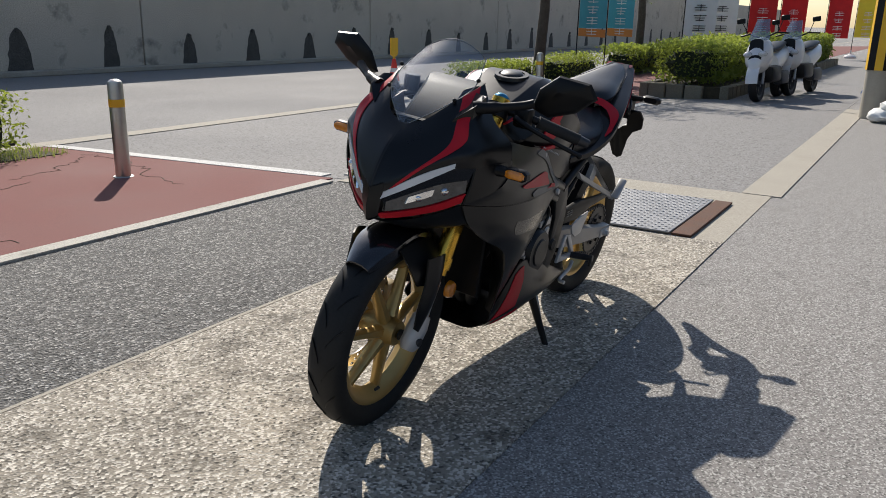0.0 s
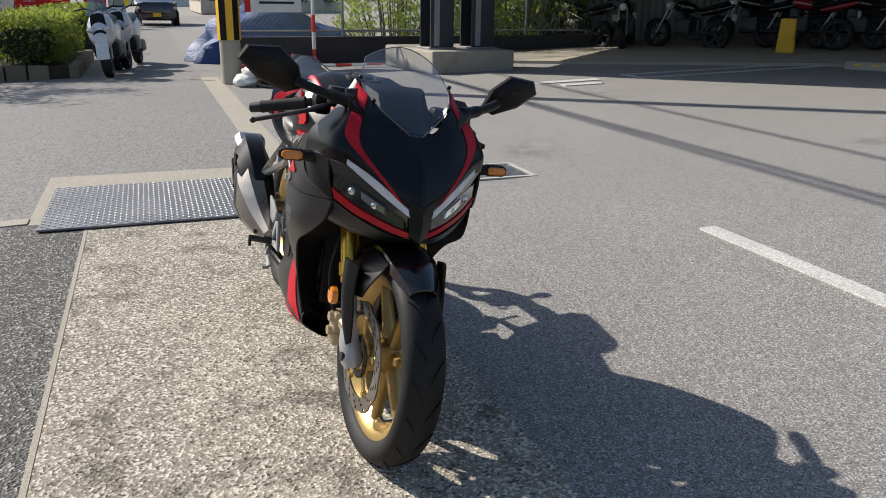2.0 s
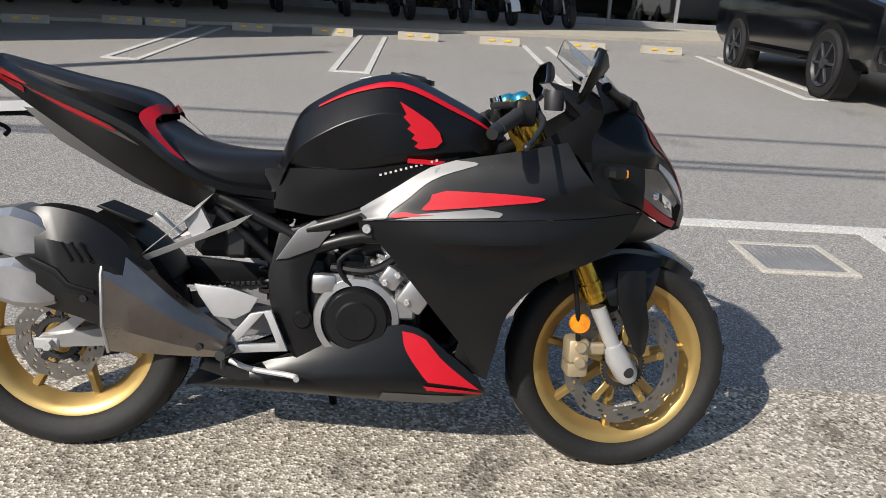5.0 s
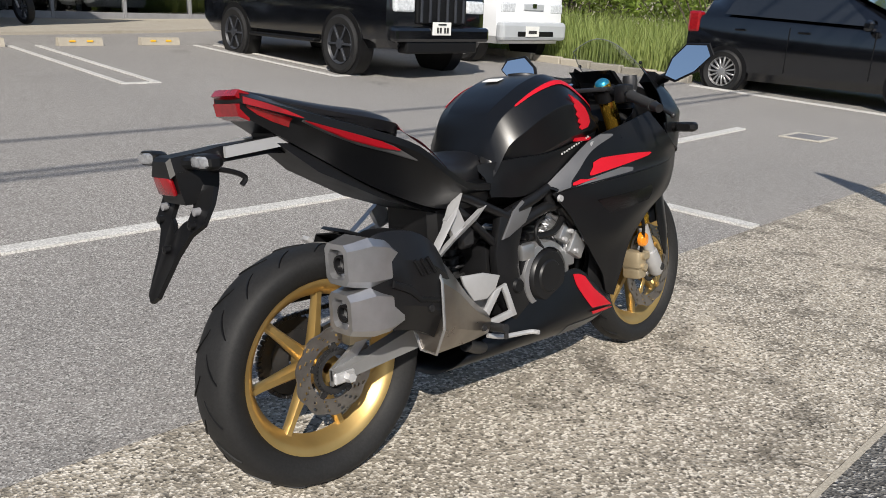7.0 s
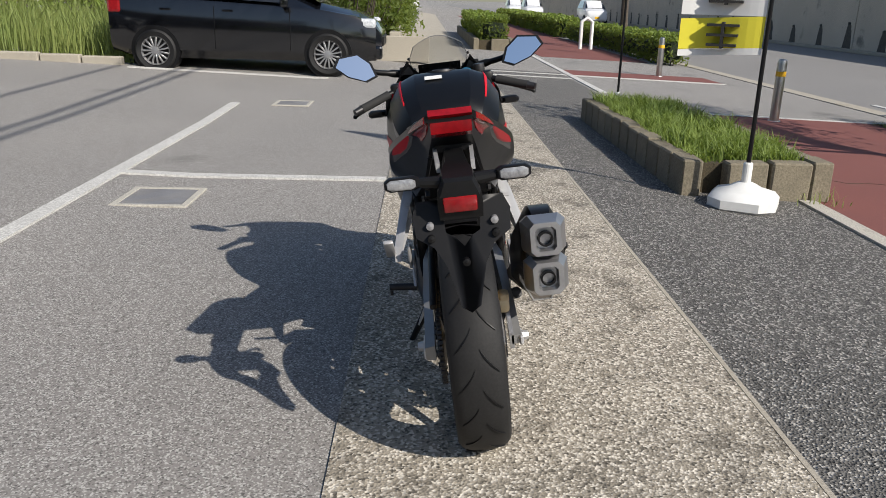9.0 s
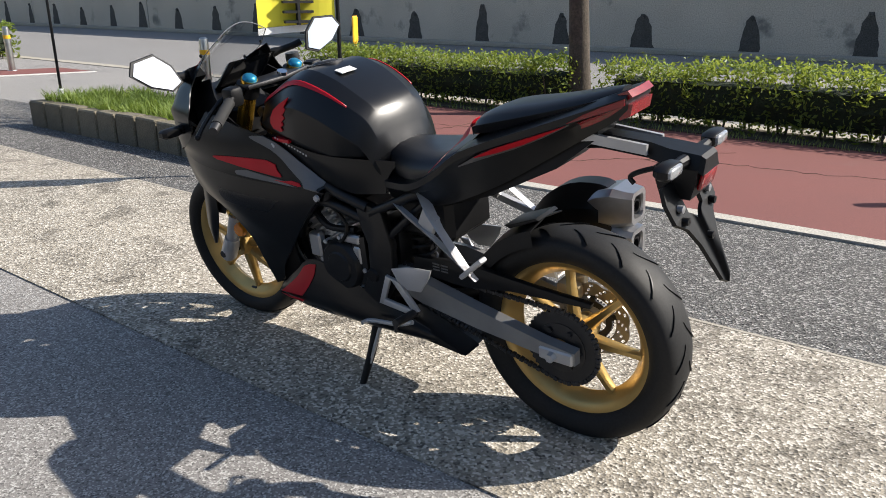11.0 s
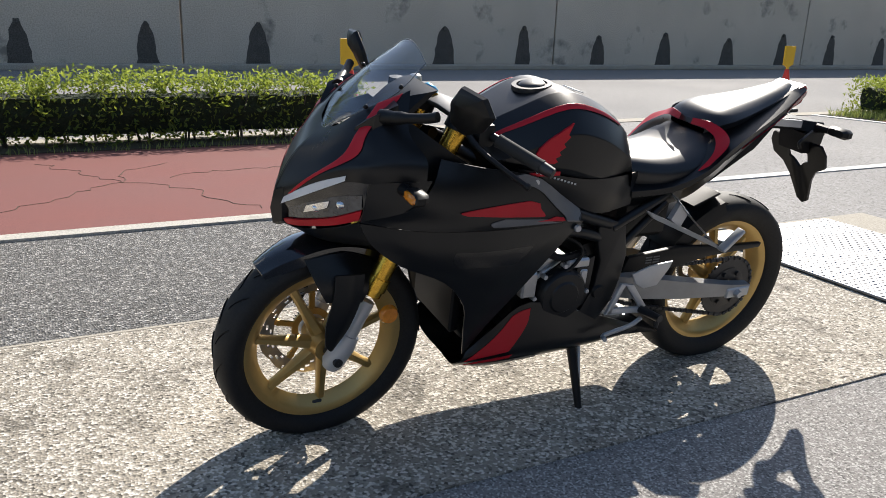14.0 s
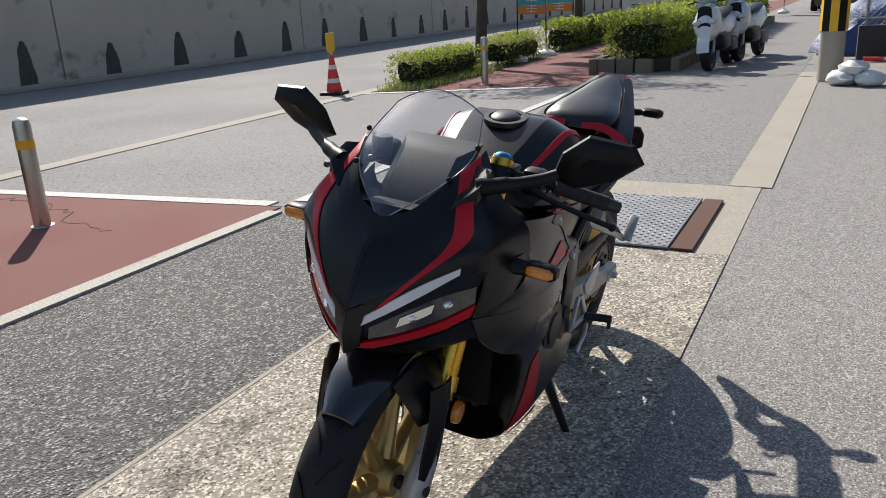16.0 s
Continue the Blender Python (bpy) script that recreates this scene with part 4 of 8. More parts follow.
# ---- grass bed, bushes and the end of the car park ----
bm = bmesh.new()
for k in range(9):
    box(bm, (9.3 - 0.02 * k, 4.95 + 0.6 * k, gz(9.3, 5) + 0.04 + 0.02 * k), (0.14, 0.58, 0.14), 0.015)
solo("grass_bed_kerb", bm, BANDM, "low pale concrete kerb of a grass bed", "kerb", kind="structure")
rng = random.Random(41)
bm = bmesh.new()
blades(bm, [(x, y, gz(x, y)) for x, y in ((rng.uniform(9.5, 13.5), rng.uniform(4.6, 13)) for _ in range(9000))], rng, 0.75, 0.009, 0.7)
solo("tall_grass", bm, DRYG, "tall unmown yellow-green grass", "grass", kind="stuff")


def bush(x, y, sx, sy, h, seed, n, label, leaf=0.06, mat=LEAF):
    rng = random.Random(seed)
    e = thing("bush", label, "bush", (x, y, gz(x, y)), group="overgrown bushes")
    bm, bt = bmesh.new(), bmesh.new()
    for _ in range(int(14 * sx * sy)):
        c = (rng.uniform(-sx, sx) / 2, rng.uniform(-sy, sy) / 2, rng.uniform(0.15, 1) * h)
        s = rng.uniform(0.35, 0.8)
        foliage(bm, c, (s, s, s * 0.8), n, leaf, rng, 0.8)
        tube(bt, [(c[0] * 0.6, c[1] * 0.6, 0), (c[0], c[1], c[2])], [0.02, 0.006], 5)
    tagged(part("leaves", bm, mat, e), kind="stuff")
    tagged(part("stem_mass", bt, BARK, e), kind="stuff")


bush(13.6, 1.9, 3.0, 2.6, 2.2, 51, 60, "dense green bush overhanging a low wall")
bush(14.5, 6, 3.0, 5.0, 2.0, 52, 45, "rank green bushes behind the tall grass", 0.07, LEAF2)
bush(14.5, 11, 3.0, 5.0, 2.2, 53, 40, "rank green bushes behind the tall grass", 0.07)
bush(20, 1.4, 8.0, 1.6, 1.2, 54, 30, "dense green bush beside the path", 0.07)
bm = bmesh.new()
box(bm, (12.3, 0.9, gz(12, 0.9) + 0.22), (0.2, 1.6, 0.46), 0.012)
box(bm, (18.4, 0.75, gz(17, 0.7) + 0.22), (12, 0.2, 0.46), 0.012)
solo("low_wall", bm, BANDM, "low pale concrete wall under bushes", "wall", kind="structure")
bm = bmesh.new()
for i in (1,):
    tube(bm, [(20.0, -3.1 - 1.1 * i, 0), (20.0, -3.1 - 1.1 * i, 0.75), (20.0, -3.25 - 1.1 * i, 0.85), (20.0, -3.4 - 1.1 * i, 0.75), (20.0, -3.4 - 1.1 * i, 0)], 0.05, 10)
solo("hoop_barrier", bm, WHITEPL, "white hoop barrier on the red path", "barrier", smooth=50)


# ---- shop front, apron and wheel stops ----
sheet("apron", [(-10.7, 5.4), (-7.0, 10.0), (-1.7, 12.0), (6.4, 13.6), (12, 14.2), (12, 17.6), (-14, 17.6), (-14, 7)], 0.05, BANDM, "pale concrete apron in front of the shop", "pavement")


def wheel_stop(x, y, w, rz=0):
    e = thing("wheel_stop", "pale concrete wheel stop with worn yellow marks", "wheel stop", (x, y, gz(x, y)), rz, group="wheel stops")
    bm = bmesh.new()
    h, d = 0.12, 0.15
    loft(bm, [[(s, -d / 2, 0), (s, d / 2, 0), (s, d / 2 - 0.03, h), (s, -d / 2 + 0.03, h)] for s in (-w / 2, -w / 2 + 0.04, w / 2 - 0.04, w / 2)])
    part("block", bm, BANDM, e)
    for s in (-1, 1):
        bm = bmesh.new()
        box(bm, (s * w * 0.2, -d / 2 + 0.01, 0.07), (0.09, 0.012, 0.025), 0, Matrix.Rotation(0, 4, "X"))
        part("mark", bm, YELLOW, e, "worn yellow mark")


for x0, x1 in ((-4.75, -4.15), (-4.1, -3.5), (-2.8, -2.2), (-1.58, -0.95), (-0.25, 0.39), (1.05, 1.68), (2.42, 3.07), (3.69, 4.34)):
    wheel_stop((x0 + x1) / 2, 11.0 + 0.05 * x0, x1 - x0, 2)
for x, y in ((-6.6, 9.7), (-5.6, 10.1)):
    wheel_stop(x, y, 0.62, 25)


def shop():
    z = gz(0, 18) + 0.05
    e = thing("shop_building", "single-storey shop with a wide glazed front in shade", "building", (0, 17.6, z), kind="structure")
    x0, x1 = -5.2, 11.0
    for k in range(11):
        x = x0 + (x1 - x0) * k / 10
        bm = bmesh.new()
        box(bm, (x, 0, 1.35), (0.07, 0.12, 2.7), 0.006)
        part("mullion", bm, GREYSTEEL, e)
        if k < 10:
            bm = bmesh.new()
            box(bm, (x + (x1 - x0) / 20, 0.02, 1.4), ((x1 - x0) / 10 - 0.09, 0.012, 2.5))
            ob = part("pane", bm, PANE, e, "shop window pane")
            bm = bmesh.new()
            box(bm, (x + (x1 - x0) / 20, 0.0, 0.08), ((x1 - x0) / 10 - 0.075, 0.1, 0.16), 0.006)
            part("sill", bm, GREYSTEEL, e)
    # back wall and floor take the room's shade as their colour
    for nm, c, s, m in (("back_wall", (2.9, 6, 1.6), (16.4, 0.2, 3.4), NEARBLACK), ("side_wall", (-5.35, 3, 1.6), (0.2, 6, 3.4), WALLM), ("side_wall", (11.1, 3, 1.6), (0.2, 6, 3.4), WALLM), ("shop_floor", (2.9, 3, 0.0), (16, 5.8, 0.06), NEARBLACK), ("roof", (2.9, 2.4, 3.35), (17, 8.4, 0.3), GREYSTEEL), ("fascia", (2.9, -0.1, 3.0), (16.4, 0.2, 0.5), WHITEPL)):
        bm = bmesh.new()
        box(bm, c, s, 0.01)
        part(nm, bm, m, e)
    # covered bay beside the shop, its back wall coloured dark as indoor shade
    b = thing("covered_bay", "open shed, shade-dark back wall, corrugated roof extended to shade parked motorcycles", "shed", (-10.5, 15.4, z - 0.1), 38, kind="structure")
    # roof reaches far forward, out of view, only to shade the motorcycles
    for nm, c, s, m in (("back_wall", (0, 4.5, 1.6), (17, 0.2, 3.4), NEARBLACK), ("roof", (0, -2.3, 3.3), (19.4, 15, 0.14), SHUTTER), ("side_wall", (-8.6, 2, 1.6), (0.2, 5.2, 3.4), SHUTTER)):
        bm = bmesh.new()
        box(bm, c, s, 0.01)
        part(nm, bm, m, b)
    for x in (-8, -2.7, 2.7, 8):
        bm = bmesh.new()
        box(bm, (x, -1.9, 1.5), (0.12, 0.12, 3.1), 0.008)
        part("post", bm, GREYSTEEL, b)


shop()


def small_bike(style):
    """A plain parked motorcycle or scooter; its front looks along +x."""
    e = thing("parked_motorcycle" if style != "scooter" else "parked_scooter", {"dark": "black naked motorcycle on its stand", "red": "dark motorcycle with a red tank on its stand", "scooter": "white scooter on its centre stand"}[style], "motorcycle", (0, 0, 0), group="parked motorcycles")
    # rims, engine and exhaust are coloured dark for the shade around the row
    r, xf, xr = (0.3, 0.66, -0.66) if style != "scooter" else (0.27, 0.66, -0.62)
    paint = {"dark": CARBLK, "red": shader("dark_red_paint", (0.25, 0.01, 0.015), None, 4, 0.15, coat=1.0), "scooter": CARWHT}[style]
    for x in (xf, xr):
        w = new("wheel")
        w.parent = e
        w.matrix_basis = pose(x, 0, r)
        bm = bmesh.new()
        lathe(bm, [(r * 0.74, -0.05), (r * 0.93, -0.062), (r, -0.03), (r, 0.03), (r * 0.93, 0.062), (r * 0.74, 0.05)], "y", 28)
        part("tyre", bm, TYREM, w, smooth=50)
        bm = bmesh.new()
        lathe(bm, [(r * 0.68, -0.045), (r * 0.75, -0.052), (r * 0.75, 0.052), (r * 0.68, 0.045)], "y", 28)
        lathe(bm, [(0.001, -0.06), (0.045, -0.06), (0.045, 0.06), (0.001, 0.06)], "y", 14)
        for k in range(6):
            box(bm, (r * 0.38, 0, 0), (r * 0.66, 0.03, 0.026), 0.004, Matrix.Rotation(k * math.pi / 3, 4, "Y"))
        part("rim", bm, DARKSTEELSHADE, w, smooth=40)
    def pc(name, m, f, sm=40, lab=""):
        bm = bmesh.new()
        f(bm)
        part(name, bm, m, e, lab, smooth=sm)
    hx, hz = (0.36, 0.95)
    for s in (-1, 1):
        pc("fork", ALU, lambda bm: tube(bm, [(xf, s * 0.085, r), (hx + 0.06, s * 0.085, hz - 0.12)], 0.02, 10))
    pc("handlebar", BLACKPL, lambda bm: tube(bm, [(hx - 0.12, -0.36, hz + 0.06), (hx - 0.02, -0.2, hz + 0.08), (hx + 0.02, 0, hz), (hx - 0.02, 0.2, hz + 0.08), (hx - 0.12, 0.36, hz + 0.06)], 0.014, 8))
    for s in (-1, 1):
        pc("mirror", BLACKPL, lambda bm: (tube(bm, [(hx, s * 0.22, hz + 0.08), (hx + 0.02, s * 0.3, hz + 0.26)], 0.006, 6), box(bm, (hx, s * 0.33, hz + 0.29), (0.025, 0.13, 0.08), 0.01)))
    if style != "scooter":
        el = lambda x, w, h, zc: [(x, w * math.cos(a), zc + h * math.sin(a)) for a in (2 * math.pi * k / 14 for k in range(14))]
        pc("tank", paint, lambda bm: loft(bm, [el(0.3, 0.06, 0.06, 0.86), el(0.24, 0.13, 0.12, 0.86), el(0.08, 0.15, 0.13, 0.85), el(-0.1, 0.1, 0.09, 0.82), el(-0.16, 0.06, 0.05, 0.8)]), 60)
        pc("seat", BLACKPL, lambda bm: loft(bm, [el(-0.12, 0.08, 0.04, 0.8), el(-0.3, 0.13, 0.05, 0.79), el(-0.5, 0.12, 0.06, 0.84), el(-0.78, 0.08, 0.05, 0.92), el(-0.84, 0.04, 0.03, 0.93)]), 60)
        pc("tail", paint, lambda bm: loft(bm, [el(-0.3, 0.1, 0.05, 0.72), el(-0.6, 0.11, 0.07, 0.78), el(-0.86, 0.06, 0.05, 0.86), el(-0.95, 0.03, 0.03, 0.88)]), 60)
        pc("engine", DARKSTEELSHADE, lambda bm: (box(bm, (0.05, 0, 0.45), (0.36, 0.34, 0.3), 0.05, seg=2), box(bm, (0.16, 0, 0.64), (0.2, 0.26, 0.22), 0.03, Matrix.Identity(4))))
        pc("frame", BLACKPL, lambda bm: (tube(bm, [(hx, 0, hz - 0.1), (0.1, 0.12, 0.7), (-0.2, 0.13, 0.6), (-0.22, 0.12, 0.35)], 0.02, 8), tube(bm, [(hx, 0, hz - 0.1), (0.1, -0.12, 0.7), (-0.2, -0.13, 0.6), (-0.22, -0.12, 0.35)], 0.02, 8), box(bm, (-0.44, 0.1, 0.33), (0.5, 0.03, 0.06), 0.01), box(bm, (-0.44, -0.1, 0.33), (0.5, 0.03, 0.06), 0.01)))
        pc("exhaust", DARKSTEELSHADE, lambda bm: tube(bm, [(0.28, -0.1, 0.5), (0.3, -0.12, 0.28), (-0.1, -0.15, 0.22), (-0.35, -0.18, 0.3), (-0.8, -0.2, 0.42)], [0.02, 0.02, 0.02, 0.05, 0.05], 12))
        pc("headlight", LAMPG, lambda bm: lathe(bm, [(0.001, 0.07), (0.06, 0.06), (0.085, 0.02), (0.085, -0.06), (0.001, -0.1)], "x", 18, (0.46, 0, 0.86)))
        pc("fender", BLACKPL, lambda bm: blade(bm, [[(xf + 0.32 * math.cos(a), y, r + 0.32 * math.sin(a)) for y in (-0.06, 0, 0.06)] for a in (0.5 + 0.25 * k for k in range(8))], 0.006, (0, 0, -1)))
        pc("number_plate", WHITEPL, lambda bm: box(bm, (-0.98, 0, 0.66), (0.008, 0.2, 0.13), 0.002, Matrix.Identity(4)))
    else:
        pr = lambda x, z, w, h, d=0: [(x + d * math.sin(a), w * math.cos(a), z + h * math.sin(a)) for a in (2 * math.pi * k / 16 for k in range(16))]
        pc("front_shield", paint, lambda bm: loft(bm, [pr(0.86, 0.5, 0.05, 0.06), pr(0.78, 0.66, 0.13, 0.16, -0.06), pr(0.64, 0.7, 0.19, 0.26, -0.1), pr(0.5, 0.7, 0.2, 0.28, -0.1), pr(0.42, 0.68, 0.16, 0.24, -0.08)]), 60, "glossy white front shield")
        pc("nose_panel", BLACKPL, lambda bm: loft(bm, [pr(0.8, 0.64, 0.09, 0.05), pr(0.77, 0.66, 0.12, 0.1, -0.04), pr(0.7, 0.9, 0.1, 0.05)]), 60, 'black nose panel')
        pc("headlight", LAMPG, lambda bm: (box(bm, (0.77, 0.11, 0.72), (0.1, 0.13, 0.08), 0.03), box(bm, (0.77, -0.11, 0.72), (0.1, 0.13, 0.08), 0.03)))
        pc("windscreen", PANE, lambda bm: blade(bm, [[(0.62 - 0.14 * i - 0.05 * abs(y) * 3, y * (1 - 0.2 * i), 0.92 + 0.16 * i) for y in (-0.16, -0.08, 0, 0.08, 0.16)] for i in range(3)], 0.004, (1, 0, 0)))
        pc("front_fender", paint, lambda bm: blade(bm, [[(xf + 0.31 * math.cos(a), y, r + 0.31 * math.sin(a)) for y in (-0.09, -0.05, 0.05, 0.09)] for a in (0.1 + 0.27 * k for k in range(9))], 0.012, (0, 0, -1)))
        pc("floor_tunnel", BLACKPL, lambda bm: box(bm, (0.14, 0, 0.4), (0.56, 0.38, 0.26), 0.06, seg=2))
        pc("body", paint, lambda bm: loft(bm, [pr(0.0, 0.55, 0.16, 0.16), pr(-0.25, 0.6, 0.19, 0.2), pr(-0.6, 0.68, 0.18, 0.16), pr(-0.95, 0.78, 0.08, 0.07)]), 60)
        pc("seat", BLACKPL, lambda bm: loft(bm, [pr(0.05, 0.76, 0.1, 0.04), pr(-0.2, 0.79, 0.16, 0.06), pr(-0.5, 0.85, 0.15, 0.06), pr(-0.85, 0.87, 0.08, 0.04)]), 60)
        pc("engine", DARKSTEELSHADE, lambda bm: box(bm, (-0.45, 0.1, 0.32), (0.5, 0.16, 0.22), 0.05, seg=2))
        pc("muffler", DARKSTEELSHADE, lambda bm: tube(bm, [(-0.2, -0.16, 0.3), (-0.4, -0.2, 0.34), (-0.9, -0.22, 0.42)], [0.03, 0.065, 0.06], 14))
    return e


MOTO = {k: small_bike(k) for k in ("dark", "red", "scooter")}


def park(kind, x, y, rz, first=[]):
    m = pose(x, y, gz(x, y) + (0.052 if y > 10.5 else 0.0), 6, 0, rz)
    if kind not in first:
        first.append(kind)
        MOTO[kind].matrix_world = m
    else:
        copy_thing(MOTO[kind], m)


park("scooter", -11.35, -1.02, -4)
park("scooter", -12.9, -0.75, -8)
for i, (kind, x, y, rz) in enumerate((("dark", -1.45, 14.6, -80), ("dark", -0.3, 14.7, -75), ("red", 0.85, 15.0, -82), ("scooter", 1.75, 15.0, -78), ("dark", 2.95, 15.2, -80), ("dark", -2.8, 14.6, -75),
                                      ("dark", -12.4, 9.2, -40), ("dark", -11.5, 10.0, 205), ("dark", -10.6, 10.9, 210), ("red", -9.8, 11.4, 205), ("dark", -9.0, 12.0, 212), ("dark", -8.2, 12.5, 208), ("red", -7.3, 13.0, -60), ("dark", -6.4, 13.5, -58), ("red", -5.6, 13.8, -62), ("dark", -4.8, 14.1, -60), ("dark", -3.9, 14.5, -70), ("dark", -13.2, 8.4, 200))):
    park(kind, x, y, rz)
bm = bmesh.new()
for s in (-1, 1):
    prism(bm, [(-0.15, 0), (0.15, 0), (0.12, 0.6), (-0.12, 0.6)], s * 0.1 - 0.008, s * 0.1 + 0.008)
box(bm, (0, 0, 0.59), (0.2, 0.22, 0.03), 0.008)
solo("floor_sign", bm, YELLOW, "yellow folding floor sign by the motorcycles", "sign", at=(-9.3, 10.6, gz(-9.3, 10.6) + 0.05), rz=40)


# ---- steel columns, fence corner ----
def columns():
    x, y = -10.45, 4.35
    z = gz(x, y)
    bm = bmesh.new()
    box(bm, (0, 0, 0.16), (2.0, 1.5, 0.36), 0.03, seg=2)
    solo("column_plinth", bm, BANDM, "chipped pale concrete plinth under steel columns", "plinth", at=(x, y, z), rz=6)
    for dx, dy in ((0.35, -0.32), (0.3, 0.42)):
        e = thing("steel_column", "dark painted steel column on a concrete plinth", "column", (x + dx, y + dy, z + 0.34), 6, group="steel columns")
        for nm, c, s, m in (("web", (0, 0, 2.7), (0.36, 0.05, 5.4), DARKSTEELSHADE), ("flange", (0.2, 0, 2.7), (0.04, 0.42, 5.4), DARKSTEELSHADE), ("flange", (-0.2, 0, 2.7), (0.04, 0.42, 5.4), DARKSTEELSHADE), ("base_plate", (0, 0, 0.015), (0.52, 0.5, 0.03), GREYSTEEL), ("face_strip", (0.225, -0.1, 2.7), (0.012, 0.1, 5.3), GREYSTEEL)):
            bm = bmesh.new()
            box(bm, c, s, 0.006)
            part(nm, bm, m, e)


columns()


def fence():
    x0, y0, x1, y1 = -12.2, 0.9, -12.9, 9.0
    d = Vector((x1 - x0, y1 - y0, 0))
    L, rz = d.length, math.degrees(math.atan2(d.y, d.x))
    z = gz(x0, 2.5)
    e = thing("boundary_fence", "low concrete wall topped with green chain-link fence", "fence", (x0, y0, z), rz)
    bm = bmesh.new()
    box(bm, (L / 2, 0, 0.24), (L, 0.15, 0.52), 0.01)
    part("low_wall", bm, NEARBLACK, e, "dark stained concrete wall")
    for k in range(5):
        bm = bmesh.new()
        tube(bm, [(0.1 + k * (L - 0.2) / 4, 0, 0.48), (0.1 + k * (L - 0.2) / 4, 0, 2.1)], 0.025, 8)
        part("post", bm, GREYSTEEL, e)
    bm = bmesh.new()
    for k in range(int(L / 0.09) + 18):
        for s in (1, -1):
            a, b = (k * 0.09 - (1.6 if s > 0 else 0), 0.5), (k * 0.09 - (0 if s > 0 else 1.6), 2.1)
            if min(a[0], b[0]) > 0 and max(a[0], b[0]) < L:
                tube(bm, [(a[0], 0, a[1]), (b[0], 0, b[1])], 0.003, 3, False)
    tagged(part("mesh", bm, shader("green_wire", (0.1, 0.22, 0.16), None, 4, 0.5), e), kind="stuff")
    bm = bmesh.new()
    tube(bm, [(0, 0, 0.6), (L, 0, 0.6)], 0.02, 8)
    tube(bm, [(0, 0, 2.1), (L, 0, 2.1)], 0.02, 8)
    part("rail", bm, GREYSTEEL, e)
    # striped pole, lying bar, banner, tarpaulin heap
    p = thing("striped_pole", "red and white striped pole by the fence", "pole", (-12.0, 2.35, gz(-12, 2.3)))
    for k in range(8):
        bm = bmesh.new()
        tube(bm, [(0, 0, 0.3 * k), (0, 0, 0.3 * k + 0.3)], 0.035, 12)
        part("band", bm, WHITEPL if k % 2 else REDPL, p)
    p = thing("striped_bar", "red and white striped bar lying along the fence", "pole", (-11.85, 1.0, gz(-12, 2) + 0.04), 84)
    for k in range(9):
        bm = bmesh.new()
        tube(bm, [(0.28 * k, 0, 0), (0.28 * k + 0.28, 0, 0)], 0.035, 12)
        part("band", bm, WHITEPL if k % 2 else REDPL, p)
    b = thing("fence_banner", "white and red printed banner tied to a fence", "banner", (-11.95, 1.15, gz(-12, 2) + 0.95), 86)
    for nm, c, s, m in (("cloth", (0.5, 0, 0.45), (0.95, 0.008, 0.9), CLOTHW), ("border", (0.05, -0.006, 0.45), (0.1, 0.006, 0.9), CLOTHR), ("print", (0.55, -0.006, 0.3), (0.5, 0.006, 0.07), INK), ("print", (0.55, -0.006, 0.5), (0.3, 0.006, 0.2), INK), ("print", (0.8, -0.007, 0.6), (0.2, 0.006, 0.3), REDPL), ("print", (0.55, -0.006, 0.16), (0.6, 0.006, 0.04), INK)):
        bm = bmesh.new()
        box(bm, c, s)
        part(nm, bm, m, b)
    bm = bmesh.new()
    bmesh.ops.create_icosphere(bm, subdivisions=4, radius=1)
    for v in bm.verts:
        k = 1 + 0.3 * noise.noise(v.co * 1.7) + 0.12 * noise.noise(v.co * 6)
        v.co = Vector((v.co.x * 0.8 * k, v.co.y * 1.6 * k, max(0, v.co.z) * 1.0 * k))
    solo("tarpaulin", bm, BLUETARP, "blue tarpaulin over a heap behind the fence", "tarpaulin", at=(-13.6, 1.9, gz(-13, 2)), smooth=60)


fence()
bush(-14.2, 4.6, 2.0, 2.4, 2.0, 61, 45, "dense shrub behind the chain-link fence", 0.06, LEAF2)
bush(-14.0, 7.5, 2.0, 3.0, 2.2, 62, 40, "dark shrub behind the chain-link fence", 0.07)


def shed():
    e = thing("corrugated_shed", "grey corrugated metal shed behind the fence", "shed", (-15.0, 9.8, gz(0, 9)), 78)
    bm = bmesh.new()
    n = 90
    loft(bm, [[(-4 + 8 * k / n, 0.02 * math.cos(k * math.pi), 0), (-4 + 8 * k / n, 0.02 * math.cos(k * math.pi), 3.2), (-4 + 8 * k / n, 3, 3.6), (-4 + 8 * k / n, 3, 0)] for k in range(n + 1)])
    part("shell", bm, SHUTTER, e)


shed()


